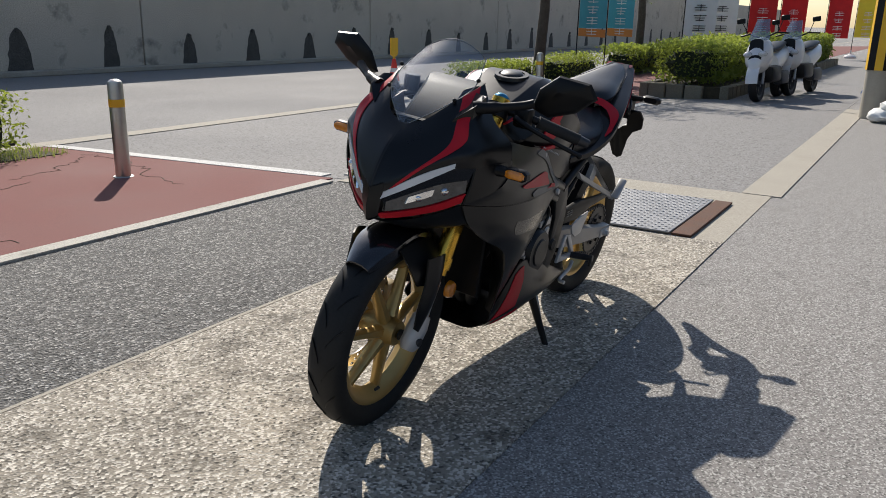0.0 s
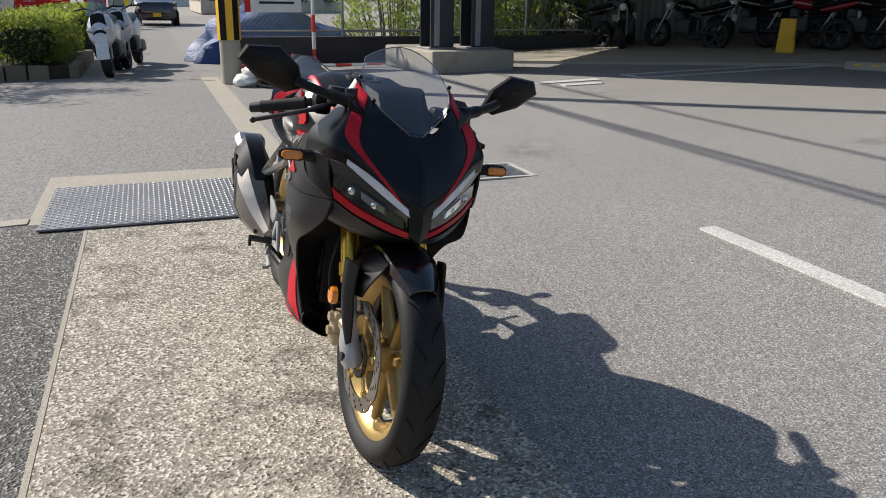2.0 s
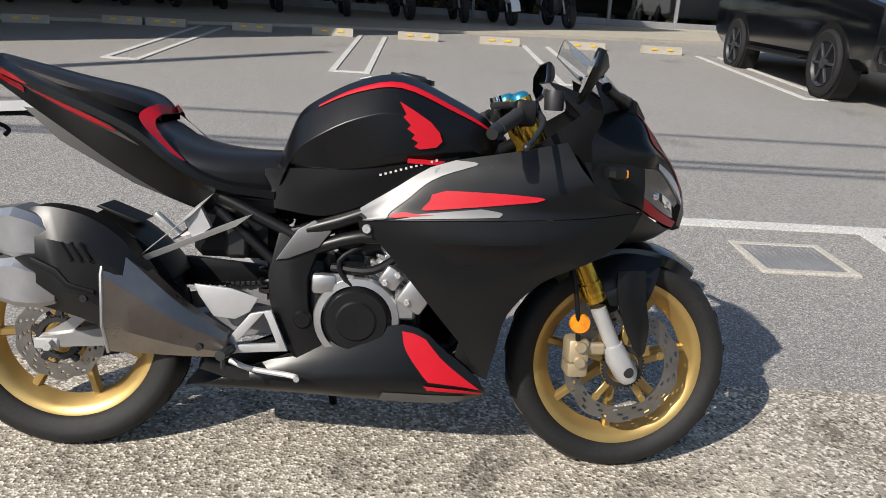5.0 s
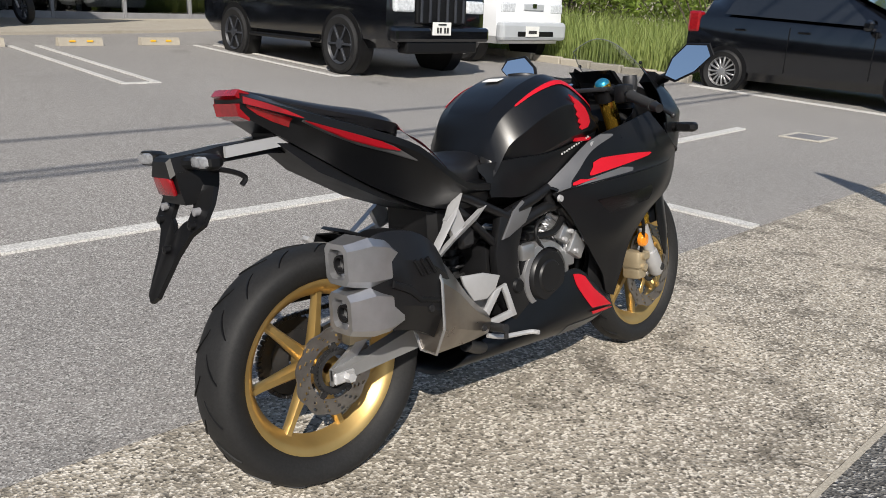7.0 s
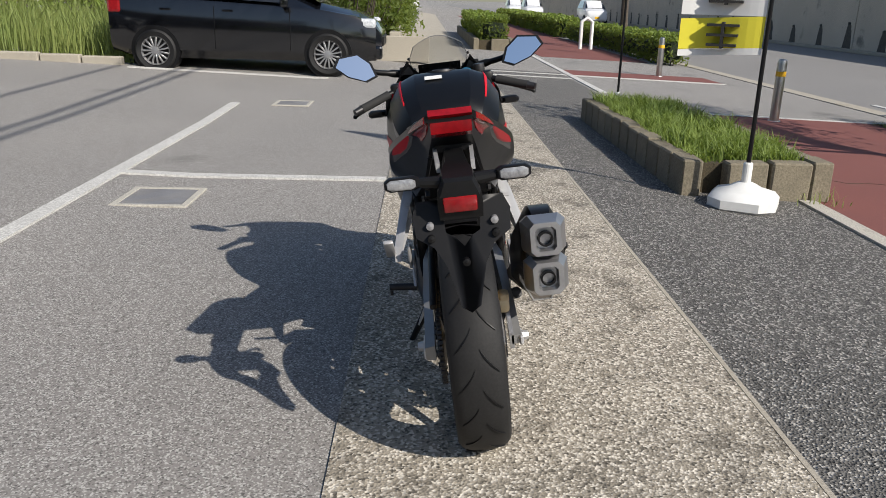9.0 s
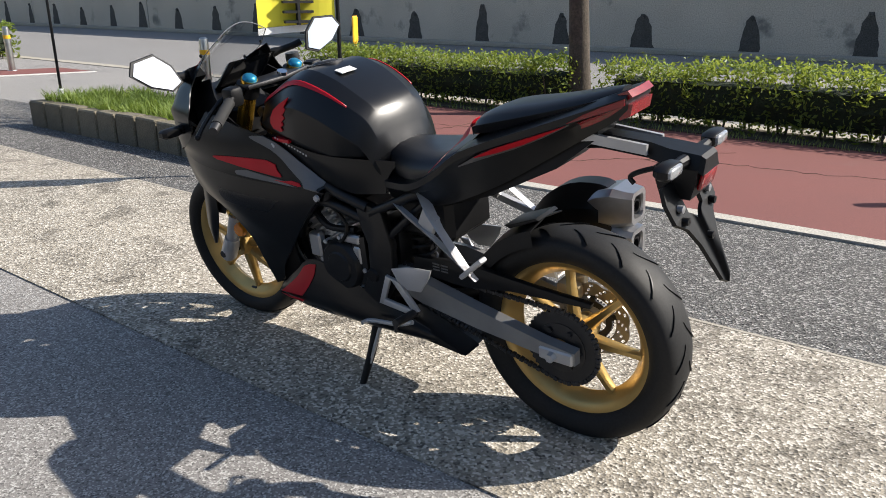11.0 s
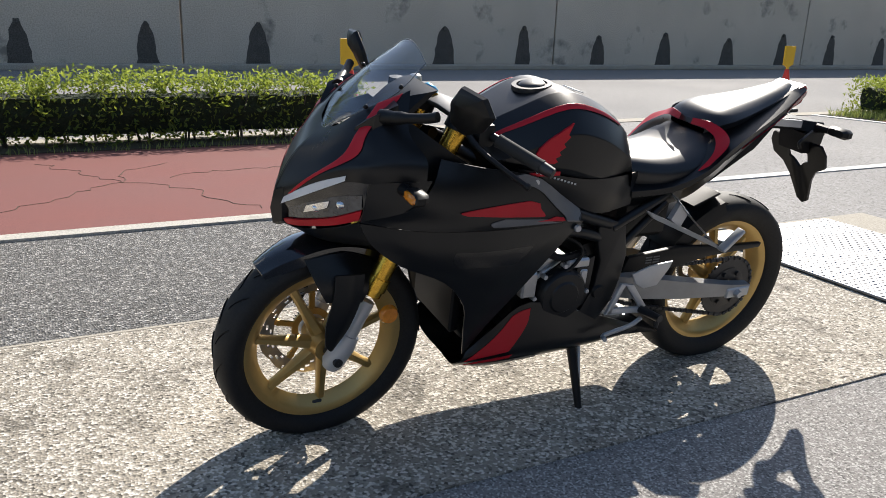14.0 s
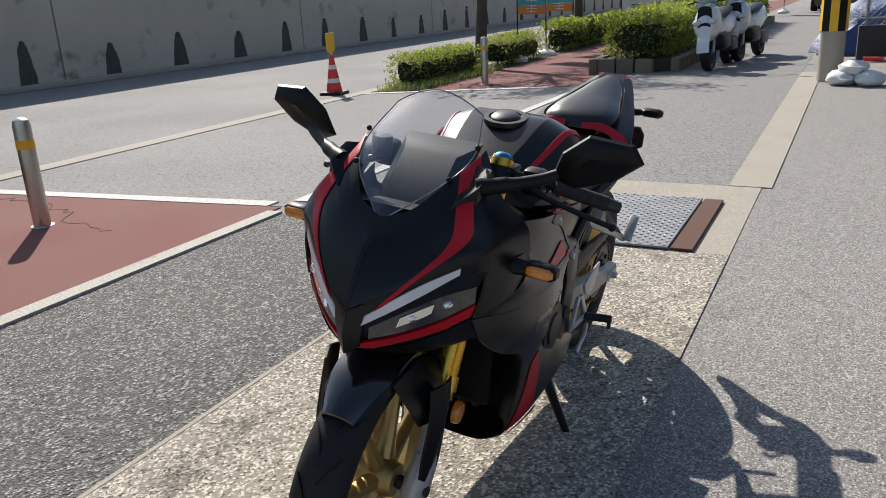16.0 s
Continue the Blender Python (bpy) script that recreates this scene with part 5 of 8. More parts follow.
# ---- distance ----
def far_block(name, x, y, w, d, h, storeys, bays, mat, label):
    e = thing(name, label, "building", (x, y, gz(x, y) - 0.1), group="distant buildings")
    bm = bmesh.new()
    box(bm, (0, 0, h / 2), (w, d, h))
    part("wall", bm, mat, e)
    bm = bmesh.new()
    box(bm, (0, 0, h + 0.15), (w + 0.3, d + 0.3, 0.3))
    part("roof", bm, GREYSTEEL, e)
    bm = bmesh.new()
    box(bm, (0, 0, 0), (w / bays * 0.55, 0.1, h / storeys * 0.5))
    me = mesh_of(bm, "window", CARGLASS)
    bm = bmesh.new()
    box(bm, (0, 0, 0), (0.1, d / bays * 0.55, h / storeys * 0.5))
    me2 = mesh_of(bm, "window", CARGLASS)
    for s in range(storeys):
        for b in range(bays):
            for sg in (-1, 1):
                for m, c in ((me, (-w / 2 + (b + 0.5) * w / bays, sg * d / 2, (s + 0.55) * h / storeys)), (me2, (sg * w / 2, -d / 2 + (b + 0.5) * d / bays, (s + 0.55) * h / storeys))):
                    o = new("window", m)
                    o.parent = e
                    o.location = c


far_block("far_house", 60, 9, 12, 10, 7, 2, 4, WALLM, "pale two-storey building far along the street")
far_block("far_house", 95, 6, 18, 10, 12, 4, 5, WHITEPL, "white four-storey building far along the street")
far_block("far_house", -60, 8, 14, 10, 8, 3, 4, WALLM, "pale building far along the street")
far_block("far_house", -110, 2, 20, 12, 14, 5, 6, WHITEPL, "white building far along the street")
far_block("house_behind", -24, 12, 12, 10, 6, 2, 4, SHUTTER, "grey two-storey building behind the shed")
far_block("house_behind", 24, 22, 16, 12, 6.5, 2, 5, WALLM, "beige two-storey building behind the grass")
for k, (x, y, kind) in enumerate(((-34, 0.0, "dark"), (70, -9.5, "w"), (82, -9.2, "w"), (58, -12.5, "w"))):
    vehicle("far_car", "dark car parked far along the lane" if kind == "dark" else "white car far along the street", CARBLK if kind == "dark" else CARWHT, (x, y, gz(x, y)), -90 if x < 0 else 90,
            [(0.78, 0.3, 0.7, 0.74, 0.62, 0.5), (0.7, 0.22, 0.9, 0.94, 0.74, 0.6), (-0.2, 0.2, 1.0, 1.1, 0.84, 0.68), (-0.9, 0.2, 1.05, 1.65, 0.85, 0.62), (-2.8, 0.2, 1.08, 1.7, 0.85, 0.62), (-3.1, 0.3, 1.0, 1.2, 0.78, 0.55)],
            (0, -2.4), 0.3, 1.66, [("windscreen", quad((-0.72, -0.2, 1.1), (0.72, -0.2, 1.1), (0.6, -0.9, 1.62), (-0.6, -0.9, 1.62)), CARGLASS)] + both_sides("side_window", [(0.86, -0.6, 1.08), (0.86, -2.7, 1.1), (0.68, -2.6, 1.6), (0.68, -1.0, 1.6)], CARGLASS),
            [("headlight", (s * 0.6, 0.6, 0.72), (0.3, 0.3, 0.14), LAMPG, 0.04) for s in (1, -1)] + [("number_plate", (0, 0.79, 0.45), (0.33, 0.012, 0.16), YELLOW, 0)])


# ---- the motorcycle ----
MATTE = shader("matte_black_paint", (0.0052, 0.0055, 0.0065), (0.004, 0.0043, 0.0052), 5, 0.27, metal=0.0, rough_to=0.36, fine=900, bump=0.00006, coat=0.0, spec=0.36)
GLOSSB = shader("gloss_black_paint", (0.008, 0.008, 0.01), (0.006, 0.006, 0.008), 5, 0.12, coat=0.8)
GUN = shader("gunmetal_paint", (0.17, 0.17, 0.175), (0.13, 0.13, 0.135), 6, 0.42, metal=0.5, coat=0.0)
HEATM = shader("heat_tinted_steel", (0.42, 0.39, 0.35), (0.28, 0.25, 0.225), 7, 0.26, metal=1.0, rough_to=0.38)
DIML = shader("dim_clear_lens", (0.33, 0.34, 0.35), (0.12, 0.12, 0.13), 60, 0.08, coat=1.0)
DARKLENS = shader("dark_clear_lens", (0.05, 0.052, 0.056), (0.015, 0.016, 0.018), 40, 0.06, coat=1.0)
REDP = shader("red_decal", (0.5, 0.008, 0.02), (0.42, 0.006, 0.015), 8, 0.38, coat=0.0, spec=0.3)
GOLD = shader("gold_wheel_paint", (0.55, 0.38, 0.145), (0.46, 0.315, 0.115), 9, 0.36, metal=0.8, coat=0.1)
FORKG = shader("gold_anodised", (0.7, 0.42, 0.06), (0.62, 0.36, 0.05), 9, 0.22, metal=0.9)
SILVER = shader("silver_satin", (0.5, 0.5, 0.505), (0.42, 0.42, 0.425), 9, 0.34, metal=0.4)
SWINGM = shader("bare_swingarm_alloy", (0.3, 0.3, 0.3), (0.24, 0.24, 0.242), 12, 0.38, metal=0.5, fine=200, bump=0.0004)
TIPM = shader("blasted_steel", (0.5, 0.5, 0.51), (0.4, 0.4, 0.41), 16, 0.3, metal=0.85, fine=200, bump=0.0004)
SEATM = shader("seat_vinyl", (0.012, 0.012, 0.0135), (0.008, 0.008, 0.0095), 10, 0.33, fine=420, bump=0.0006)
DISCM = shader("brake_steel", (0.36, 0.34, 0.32), (0.25, 0.235, 0.22), 14, 0.32, metal=0.95)
BRONZE = shader("caliper_bronze", (0.5, 0.41, 0.27), (0.4, 0.33, 0.22), 9, 0.4, metal=0.6)
ENGB = shader("engine_black", (0.011, 0.011, 0.012), (0.007, 0.007, 0.008), 12, 0.34, metal=0.3, fine=260, bump=0.0006)
DARKM = shader("dark_metal", (0.06, 0.06, 0.062), (0.035, 0.035, 0.037), 12, 0.4, metal=0.7)
SCREENM = glass("smoked_screen", (0.93, 0.94, 0.95), 0.05, 0.03, 0.07)
RIMGREY = shader("screen_rim_grey", (0.2, 0.21, 0.22), (0.12, 0.125, 0.13), 12, 0.15)
MIRRORG = shader("mirror_glass", (0.85, 0.88, 0.92), (0.85, 0.88, 0.92), 2, 0.01, rough_to=0.01, metal=1.0)
BLUEA = shader("blue_anodised", (0.025, 0.26, 0.42), (0.02, 0.2, 0.34), 8, 0.3, metal=0.6)
GREYTXT = shader("grey_print", (0.1, 0.1, 0.103), (0.08, 0.08, 0.083), 9, 0.4)
PALEPRINT = shader("pale_print", (0.5, 0.5, 0.5), (0.42, 0.42, 0.42), 9, 0.5)

bike = thing("motorcycle", "matte black sports motorcycle with red graphics on its side stand", "motorcycle")
STEER = 3.5
RAKE = Vector((-0.42, 0, 0.9)).normalized()
STEERM = Matrix.Translation((0.56, 0, 0.62)) @ Matrix.Rotation(radians(STEER), 4, RAKE) @ Matrix.Translation((-0.56, 0, -0.62))


def put(name, m, fn, parent=None, label="", smooth=35, steer=False):
    bm = bmesh.new()
    fn(bm)
    if steer:
        bmesh.ops.transform(bm, matrix=STEERM, verts=bm.verts)
    return part(name, bm, m, parent or bike, label, smooth)


def spline(pts, n):
    """Points along a smooth curve through pts, n steps to a span."""
    pts = [Vector(p) for p in pts]
    out = []
    for i in range(len(pts) - 1):
        p0 = pts[i - 1] if i else pts[0] * 2 - pts[1]
        p3 = pts[i + 2] if i + 2 < len(pts) else pts[-1] * 2 - pts[-2]
        p1, p2 = pts[i], pts[i + 1]
        for k in range(n):
            t = k / n
            out.append(0.5 * ((2 * p1) + (p2 - p0) * t + (2 * p0 - 5 * p1 + 4 * p2 - p3) * t * t + (3 * p1 - p0 - 3 * p2 + p3) * t ** 3))
    return out + [pts[-1]]


def refine(grid, n=4, m=4):
    rows = [spline(r, m) for r in grid]
    cols = [spline(c, n) for c in zip(*rows)]
    return [list(r) for r in zip(*cols)]


def flip(grid):
    return [[(p[0], -p[1], p[2]) for p in r] for r in grid]


def shell(name, grid, m, label="", t=0.004, n=4, k=4, inward=True, smooth=35):
    """The same shell on both sides, thickness inwards."""
    for s in (1, -1):
        g = refine(grid if s == 1 else flip(grid), n, k)
        put(name, m, lambda bm: blade(bm, g, t, (0, -s if inward else s, 0)), label=label, smooth=smooth)


def on(grid, v, u):
    """A place and normal on a refined grid at row v, column u (0 to 1)."""
    R, C = len(grid) - 1, len(grid[0]) - 1
    a, b = min(max(v, 0), 1) * R, min(max(u, 0), 1) * C
    i, j = min(int(a), R - 1), min(int(b), C - 1)
    a, b = a - i, b - j
    p = [Vector(grid[i + x][j + y]) for x, y in ((0, 0), (0, 1), (1, 0), (1, 1))]
    q = p[0].lerp(p[1], b).lerp(p[2].lerp(p[3], b), a)
    nrm = (p[1] - p[0] + p[3] - p[2]).cross(p[2] - p[0] + p[3] - p[1]).normalized()
    return q, nrm


def decal(name, grid, path, m, label, lift=0.0025, cols=5, rows=10, both=True):
    """A thin film on a shell. path: rows of (v, u at one edge, u at the other)."""
    for s in (1, -1) if both else (1,):
        g = refine(grid if s == 1 else flip(grid), 5, 5)
        pts = [Vector(p) for p in path]
        fine = spline(pts, 5)
        out = []
        for v, u0, u1 in fine:
            row = []
            for k in range(cols + 1):
                q, nrm = on(g, v, u0 + (u1 - u0) * k / cols)
                out_way = nrm if nrm.dot(Vector((0.35, s, 0.15))) > 0 else -nrm
                row.append(q + out_way * lift)
            out.append(row)
        put(name, m, lambda bm: blade(bm, out, 0.002, (0, -s, 0)), label=label, smooth=50)


def ring_wheel(name, x, r, w, disc_r, front):
    wh = new(name)
    wh.parent = bike
    wh.matrix_basis = pose(0, 0, 0)
    c = (x, 0, r)
    k = w / 2
    prof = [(0.222, -k * 0.62), (0.232, -k * 0.8), (r - 0.045, -k * 0.98), (r - 0.028, -k), (r - 0.014, -k * 0.86), (r - 0.006, -k * 0.6), (r - 0.0015, -k * 0.3), (r, 0)]
    prof = prof + [(a, -b) for a, b in reversed(prof[:-1])]
    put("tyre", TYREM, lambda bm: lathe(bm, prof, "y", 96, c), wh, smooth=50, steer=front)

    def grooves(bm):
        for i in range(18):
            a0 = 2 * math.pi * i / 18
            for s in (1, -1):
                row = []
                for j in range(7):
                    t = j / 6
                    a = a0 + (0.17 if s > 0 else 0) + 0.2 * t
                    off = s * k * (0.12 + 0.62 * t ** 1.4)
                    q = abs(off) / k
                    rr = r - 0.0012 - 0.0135 * max(0, q - 0.25) ** 2 * 2.2 + 0.0026
                    wd = 0.0022 * math.sin(math.pi * min(0.98, 0.1 + 0.88 * t))
                    row.append([(c[0] + rr * math.cos(a + d), off + d * 0.02, c[2] + rr * math.sin(a + d)) for d in (-wd / rr - 0.002, wd / rr + 0.002)])
                blade(bm, row, 0.004, (-math.cos(a0 + 0.1), 0, -math.sin(a0 + 0.1)))
    tagged(put("tread_pattern", BLACKPL, grooves, wh, steer=front), kind="stuff")
    kk = k * 0.62
    rim = [(0.2, -kk * 0.75), (0.215, -kk * 1.02), (0.2285, -kk * 1.06), (0.2285, -kk * 0.96), (0.222, -kk * 0.9), (0.214, -kk * 0.6), (0.19, 0), (0.214, kk * 0.6), (0.222, kk * 0.9), (0.2285, kk * 0.96), (0.2285, kk * 1.06), (0.215, kk * 1.02), (0.2, kk * 0.75), (0.178, 0)]
    put("rim", GOLD, lambda bm: lathe(bm, rim, "y", 96, c), wh, "gold painted cast rim", 40, front)
    put("hub", GOLD, lambda bm: (lathe(bm, [(0.014, -0.055), (0.036, -0.055), (0.042, -0.03), (0.05, 0), (0.042, 0.03), (0.036, 0.055), (0.014, 0.055)], "y", 28, c)), wh, "gold cast hub", 40, front)
    for i in range(7):
        a = 2 * math.pi * i / 7 + (0.2 if front else 0.55)

        def spoke(bm):
            rings = []
            for t in (0, 0.25, 0.5, 0.75, 1):
                rad = 0.038 + t * 0.157
                wz = 0.019 - 0.011 * t + 0.006 * max(0, t - 0.7) * 3
                wy = 0.019 - 0.006 * t
                yy = 0.012 * (1 - t)
                rings.append([(rad, yy + wy * p, wz * q) for p, q in ((-1, -0.55), (-0.4, -1), (0.4, -1), (1, -0.55), (1, 0.55), (0.4, 1), (-0.4, 1), (-1, 0.55))])
            loft(bm, rings)
            bmesh.ops.transform(bm, matrix=Matrix.Translation(c) @ Matrix.Rotation(-a, 4, "Y"), verts=bm.verts)
        put("spoke", GOLD, spoke, wh, smooth=40, steer=front)
    dy = -0.072 if front else -0.082

    def disc(bm):
        """A petal rotor pierced by rings of round holes."""
        n, ri = 60, disc_r - 0.042
        radii = [0.0, 0.12, 0.28, 0.4, 0.56, 0.68, 0.86, 1.0]
        rings = []
        for i in range(n):
            a = 2 * math.pi * i / n
            ro = disc_r - 0.006 * (0.5 + 0.5 * math.cos(a * 10)) ** 2
            rings.append([[bm.verts.new((c[0] + (ri + (ro - ri) * q) * math.cos(a), dy + o, c[2] + (ri + (ro - ri) * q) * math.sin(a))) for q in radii] for o in (-0.0025, 0.0025)])
        open_at = lambda i, k: k in (1, 3, 5) and i % 4 == (k - 1) // 2
        for i in range(n):
            f0, b0 = rings[i]
            f1, b1 = rings[(i + 1) % n]
            bm.faces.new((f0[-1], f1[-1], b1[-1], b0[-1]))
            bm.faces.new((f1[0], f0[0], b0[0], b1[0]))
            for k in range(len(radii) - 1):
                if open_at(i, k):
                    for p, q in ((f0, b0), (f1, b1)):
                        bm.faces.new((p[k], p[k + 1], q[k + 1], q[k]))
                    for j in (k, k + 1):
                        bm.faces.new((f0[j], f1[j], b1[j], b0[j]))
                else:
                    bm.faces.new((f0[k], f1[k], f1[k + 1], f0[k + 1]))
                    bm.faces.new((b0[k], b0[k + 1], b1[k + 1], b1[k]))
    put("brake_disc", DISCM, disc, wh, "drilled petal brake disc", 30, front)

    def carrier(bm):
        ri = disc_r - 0.05
        lathe(bm, [(0.04, dy - 0.003), (0.058, dy - 0.003), (0.058, dy + 0.004), (0.04, dy + 0.004)], "y", 32, c)
        for i in range(5):
            a = 2 * math.pi * i / 5 + 0.3
            box(bm, ((ri + 0.06) / 2, dy, 0), (ri - 0.035, 0.006, 0.018), 0.002, Matrix.Translation((c[0], 0, c[2])) @ Matrix.Rotation(-a, 4, "Y"))
            lathe(bm, [(0.001, dy - 0.006), (0.009, dy - 0.006), (0.009, dy + 0.006), (0.001, dy + 0.006)], "y", 10, (c[0] + ri * math.cos(a), 0, c[2] + ri * math.sin(a)))
    put("disc_carrier", GOLD if front else DARKM, carrier, wh, smooth=40, steer=front)
    put("abs_ring", DARKM, lambda bm: [lathe(bm, [(0.042, dy - 0.01), (0.053, dy - 0.01), (0.053, dy - 0.007), (0.042, dy - 0.007)], "y", 32, c)] and [box(bm, (0.055, dy - 0.008, 0), (0.006, 0.003, 0.004), 0, Matrix.Translation((c[0], 0, c[2])) @ Matrix.Rotation(i * math.pi / 18, 4, "Y")) for i in range(36)], wh, steer=front)
    return wh


FX, RX = 0.72, -0.692
front_wheel = ring_wheel("front_wheel", FX, 0.291, 0.112, 0.152, True)
rear_wheel = ring_wheel("rear_wheel", RX, 0.305, 0.145, 0.112, False)
put("balance_weight", DARKM, lambda bm: box(bm, (FX + 0.01, 0.012, 0.291 - 0.196), (0.03, 0.02, 0.012), 0.003), front_wheel, "dark wheel weight", steer=True)

# fork, calipers, front mudguard
for s in (1, -1):
    put("fork_leg", SILVER, lambda bm: (tube(bm, [(0.635, s * 0.1, 0.45), (0.69, s * 0.1, 0.335)], [0.02, 0.02], 18), tube(bm, [(0.68, s * 0.1, 0.355), (0.694, s * 0.1, 0.325), (FX + 0.005, s * 0.098, 0.278), (FX + 0.012, s * 0.097, 0.262)], [0.026, 0.03, 0.03, 0.02], 16)), label="polished fork lower with cast axle clamp", smooth=50, steer=True)
    put("fork_tube", FORKG, lambda bm: (tube(bm, [(0.628, s * 0.1, 0.468), (0.40, s * 0.1, 0.95)], 0.0265, 20), tube(bm, [(0.62, s * 0.1, 0.485), (0.605, s * 0.1, 0.515)], [0.031, 0.031], 20)), label="gold anodised upper fork tube", smooth=50, steer=True)
    put("axle_nut", DARKM, lambda bm: lathe(bm, [(0.001, s * 0.13), (0.012, s * 0.13), (0.016, s * 0.12), (0.016, s * 0.06), (0.001, s * 0.06)], "y", 12, (FX, 0, 0.291)), steer=True)
    put("fork_cap", BLUEA, lambda bm: tube(bm, [(0.403, s * 0.1, 0.943), (0.397, s * 0.1, 0.957), (0.394, s * 0.1, 0.963)], [0.024, 0.022, 0.012], 16), label="blue anodised fork cap", smooth=50, steer=True)
    put("reflector", ORANGEL, lambda bm: lathe(bm, [(0.001, s * 0.012), (0.022, s * 0.01), (0.026, s * 0.004), (0.026, -s * 0.006), (0.001, -s * 0.008)], "y", 24, (0.585, s * 0.128, 0.415)), label="round amber reflector", smooth=50, steer=True)
    put("fork_guard", MATTE, lambda bm: blade(bm, refine([[(0.665, s * 0.135, 0.55), (0.70, s * 0.14, 0.555), (0.74, s * 0.125, 0.55)], [(0.672, s * 0.138, 0.48), (0.705, s * 0.145, 0.48), (0.745, s * 0.13, 0.48)], [(0.70, s * 0.136, 0.40), (0.728, s * 0.142, 0.40), (0.76, s * 0.128, 0.41)], [(0.738, s * 0.128, 0.335), (0.745, s * 0.13, 0.335), (0.757, s * 0.124, 0.345)]], 3, 3), 0.005, (0, -s, 0)), label="matte black fork guard", steer=True)


def caliper(bm):
    for z, w in ((0.335, 0.075), (0.30, 0.055)):
        box(bm, (0.59, -0.09, z), (0.055, 0.07, w), 0.012, seg=2)
    box(bm, (0.63, -0.1, 0.345), (0.06, 0.03, 0.03), 0.006)
    for z in (0.315, 0.355):
        lathe(bm, [(0.001, -0.135), (0.013, -0.135), (0.015, -0.12), (0.001, -0.12)], "y", 14, (0.592, 0, z))


put("front_caliper", BRONZE, caliper, label="bronze twin-piston brake caliper", steer=True)
put("brake_hose", BLACKPL, lambda bm: tube(bm, spline([(0.585, -0.12, 0.37), (0.57, -0.14, 0.47), (0.55, -0.12, 0.58), (0.5, -0.1, 0.7)], 5), 0.006, 8), steer=True)


def mudguard(bm):
    rows = []
    for k in range(15):
        a = radians(54 + 76 * k / 14)
        taper = 0.066 - 0.03 * max(0, (0.25 - k / 14) / 0.25) - 0.012 * max(0, (k / 14 - 0.8) / 0.2)
        rr = 0.318 + 0.006 * math.sin(math.pi * k / 14)
        rows.append([(FX + (rr - dr) * math.cos(a), y, 0.291 + (rr - dr) * math.sin(a)) for y, dr in ((-taper, 0.042), (-taper * 0.96, 0.018), (-taper * 0.55, 0.004), (0, 0), (taper * 0.55, 0.004), (taper * 0.96, 0.018), (taper, 0.042))])
    blade(bm, rows, 0.004, (0, 0, -1))


put("front_mudguard", GLOSSB, mudguard, label="glossy black front mudguard", steer=True)
for s in (1, -1):
    put("mudguard_bracket", MATTE, lambda bm: blade(bm, refine([[(0.62, s * 0.075, 0.56), (0.70, s * 0.072, 0.585), (0.80, s * 0.066, 0.575)], [(0.64, s * 0.115, 0.50), (0.70, s * 0.12, 0.515), (0.775, s * 0.1, 0.51)], [(0.66, s * 0.12, 0.46), (0.705, s * 0.125, 0.465), (0.755, s * 0.11, 0.47)]], 3, 3), 0.005, (0, -s, 0)), steer=True)

# front mask
def prow(x0, cols, tail=()):
    """A row of the wedge-shaped nose: it falls back from the centre ridge at x0 as y grows."""
    return [(x0 - 0.42 * y - 1.7 * y * y, y, z) for y, z in cols] + list(tail)


MASK = [[(0.735, 0.0, 0.89), (0.72, 0.055, 0.906), (0.685, 0.09, 0.942), (0.645, 0.112, 0.97), (0.605, 0.126, 0.99), (0.57, 0.132, 1.008)],
        prow(0.795, [(0, 0.838), (0.055, 0.856), (0.105, 0.886), (0.145, 0.908), (0.172, 0.92)], [(0.59, 0.185, 0.925)]),
        prow(0.832, [(0, 0.782), (0.06, 0.806), (0.118, 0.84), (0.165, 0.864), (0.205, 0.874)], [(0.56, 0.228, 0.872)]),
        prow(0.853, [(0, 0.73), (0.06, 0.766), (0.122, 0.81), (0.172, 0.838), (0.212, 0.847)], [(0.56, 0.24, 0.838)]),
        prow(0.85, [(0, 0.69), (0.055, 0.732), (0.118, 0.777), (0.17, 0.806), (0.21, 0.812)], [(0.56, 0.241, 0.80)])]
shell("upper_cowl", MASK, MATTE, "matte black nose cowl with a centre ridge")
decal("cowl_stripe", MASK, [(0.0, 0.62, 0.9), (0.2, 0.58, 0.76), (0.42, 0.53, 0.68), (0.62, 0.4, 0.53), (0.76, 0.26, 0.34), (0.88, 0.16, 0.2)], REDP, "red stripe on the nose cowl")
LAMPS = [prow(0.85, [(0, 0.69), (0.055, 0.732), (0.118, 0.777), (0.17, 0.806), (0.21, 0.812)]),
         prow(0.835, [(0, 0.672), (0.055, 0.693), (0.118, 0.726), (0.17, 0.75), (0.208, 0.768)]),
         prow(0.836, [(0, 0.65), (0.055, 0.66), (0.115, 0.683), (0.165, 0.703), (0.2, 0.722)])]
shell("headlight_surround", LAMPS, GLOSSB, "glossy black headlight surround", 0.006)


def side_strip(rows, t=0.004):
    return lambda s: (lambda bm: blade(bm, refine([[(x, s * y, z) for x, y, z in r] for r in rows], 3, 4), t, (-0.4, -s * 0.9, 0)))


DRL = side_strip([prow(0.856, [(0.035, 0.728), (0.08, 0.764), (0.125, 0.796), (0.172, 0.822)]), prow(0.858, [(0.03, 0.71), (0.08, 0.743), (0.125, 0.775), (0.172, 0.81)])], 0.01)
HEADL = side_strip([prow(0.842, [(0.035, 0.70), (0.09, 0.733), (0.145, 0.763), (0.192, 0.778)]), prow(0.842, [(0.035, 0.676), (0.09, 0.692), (0.145, 0.716), (0.192, 0.745)])], 0.01)
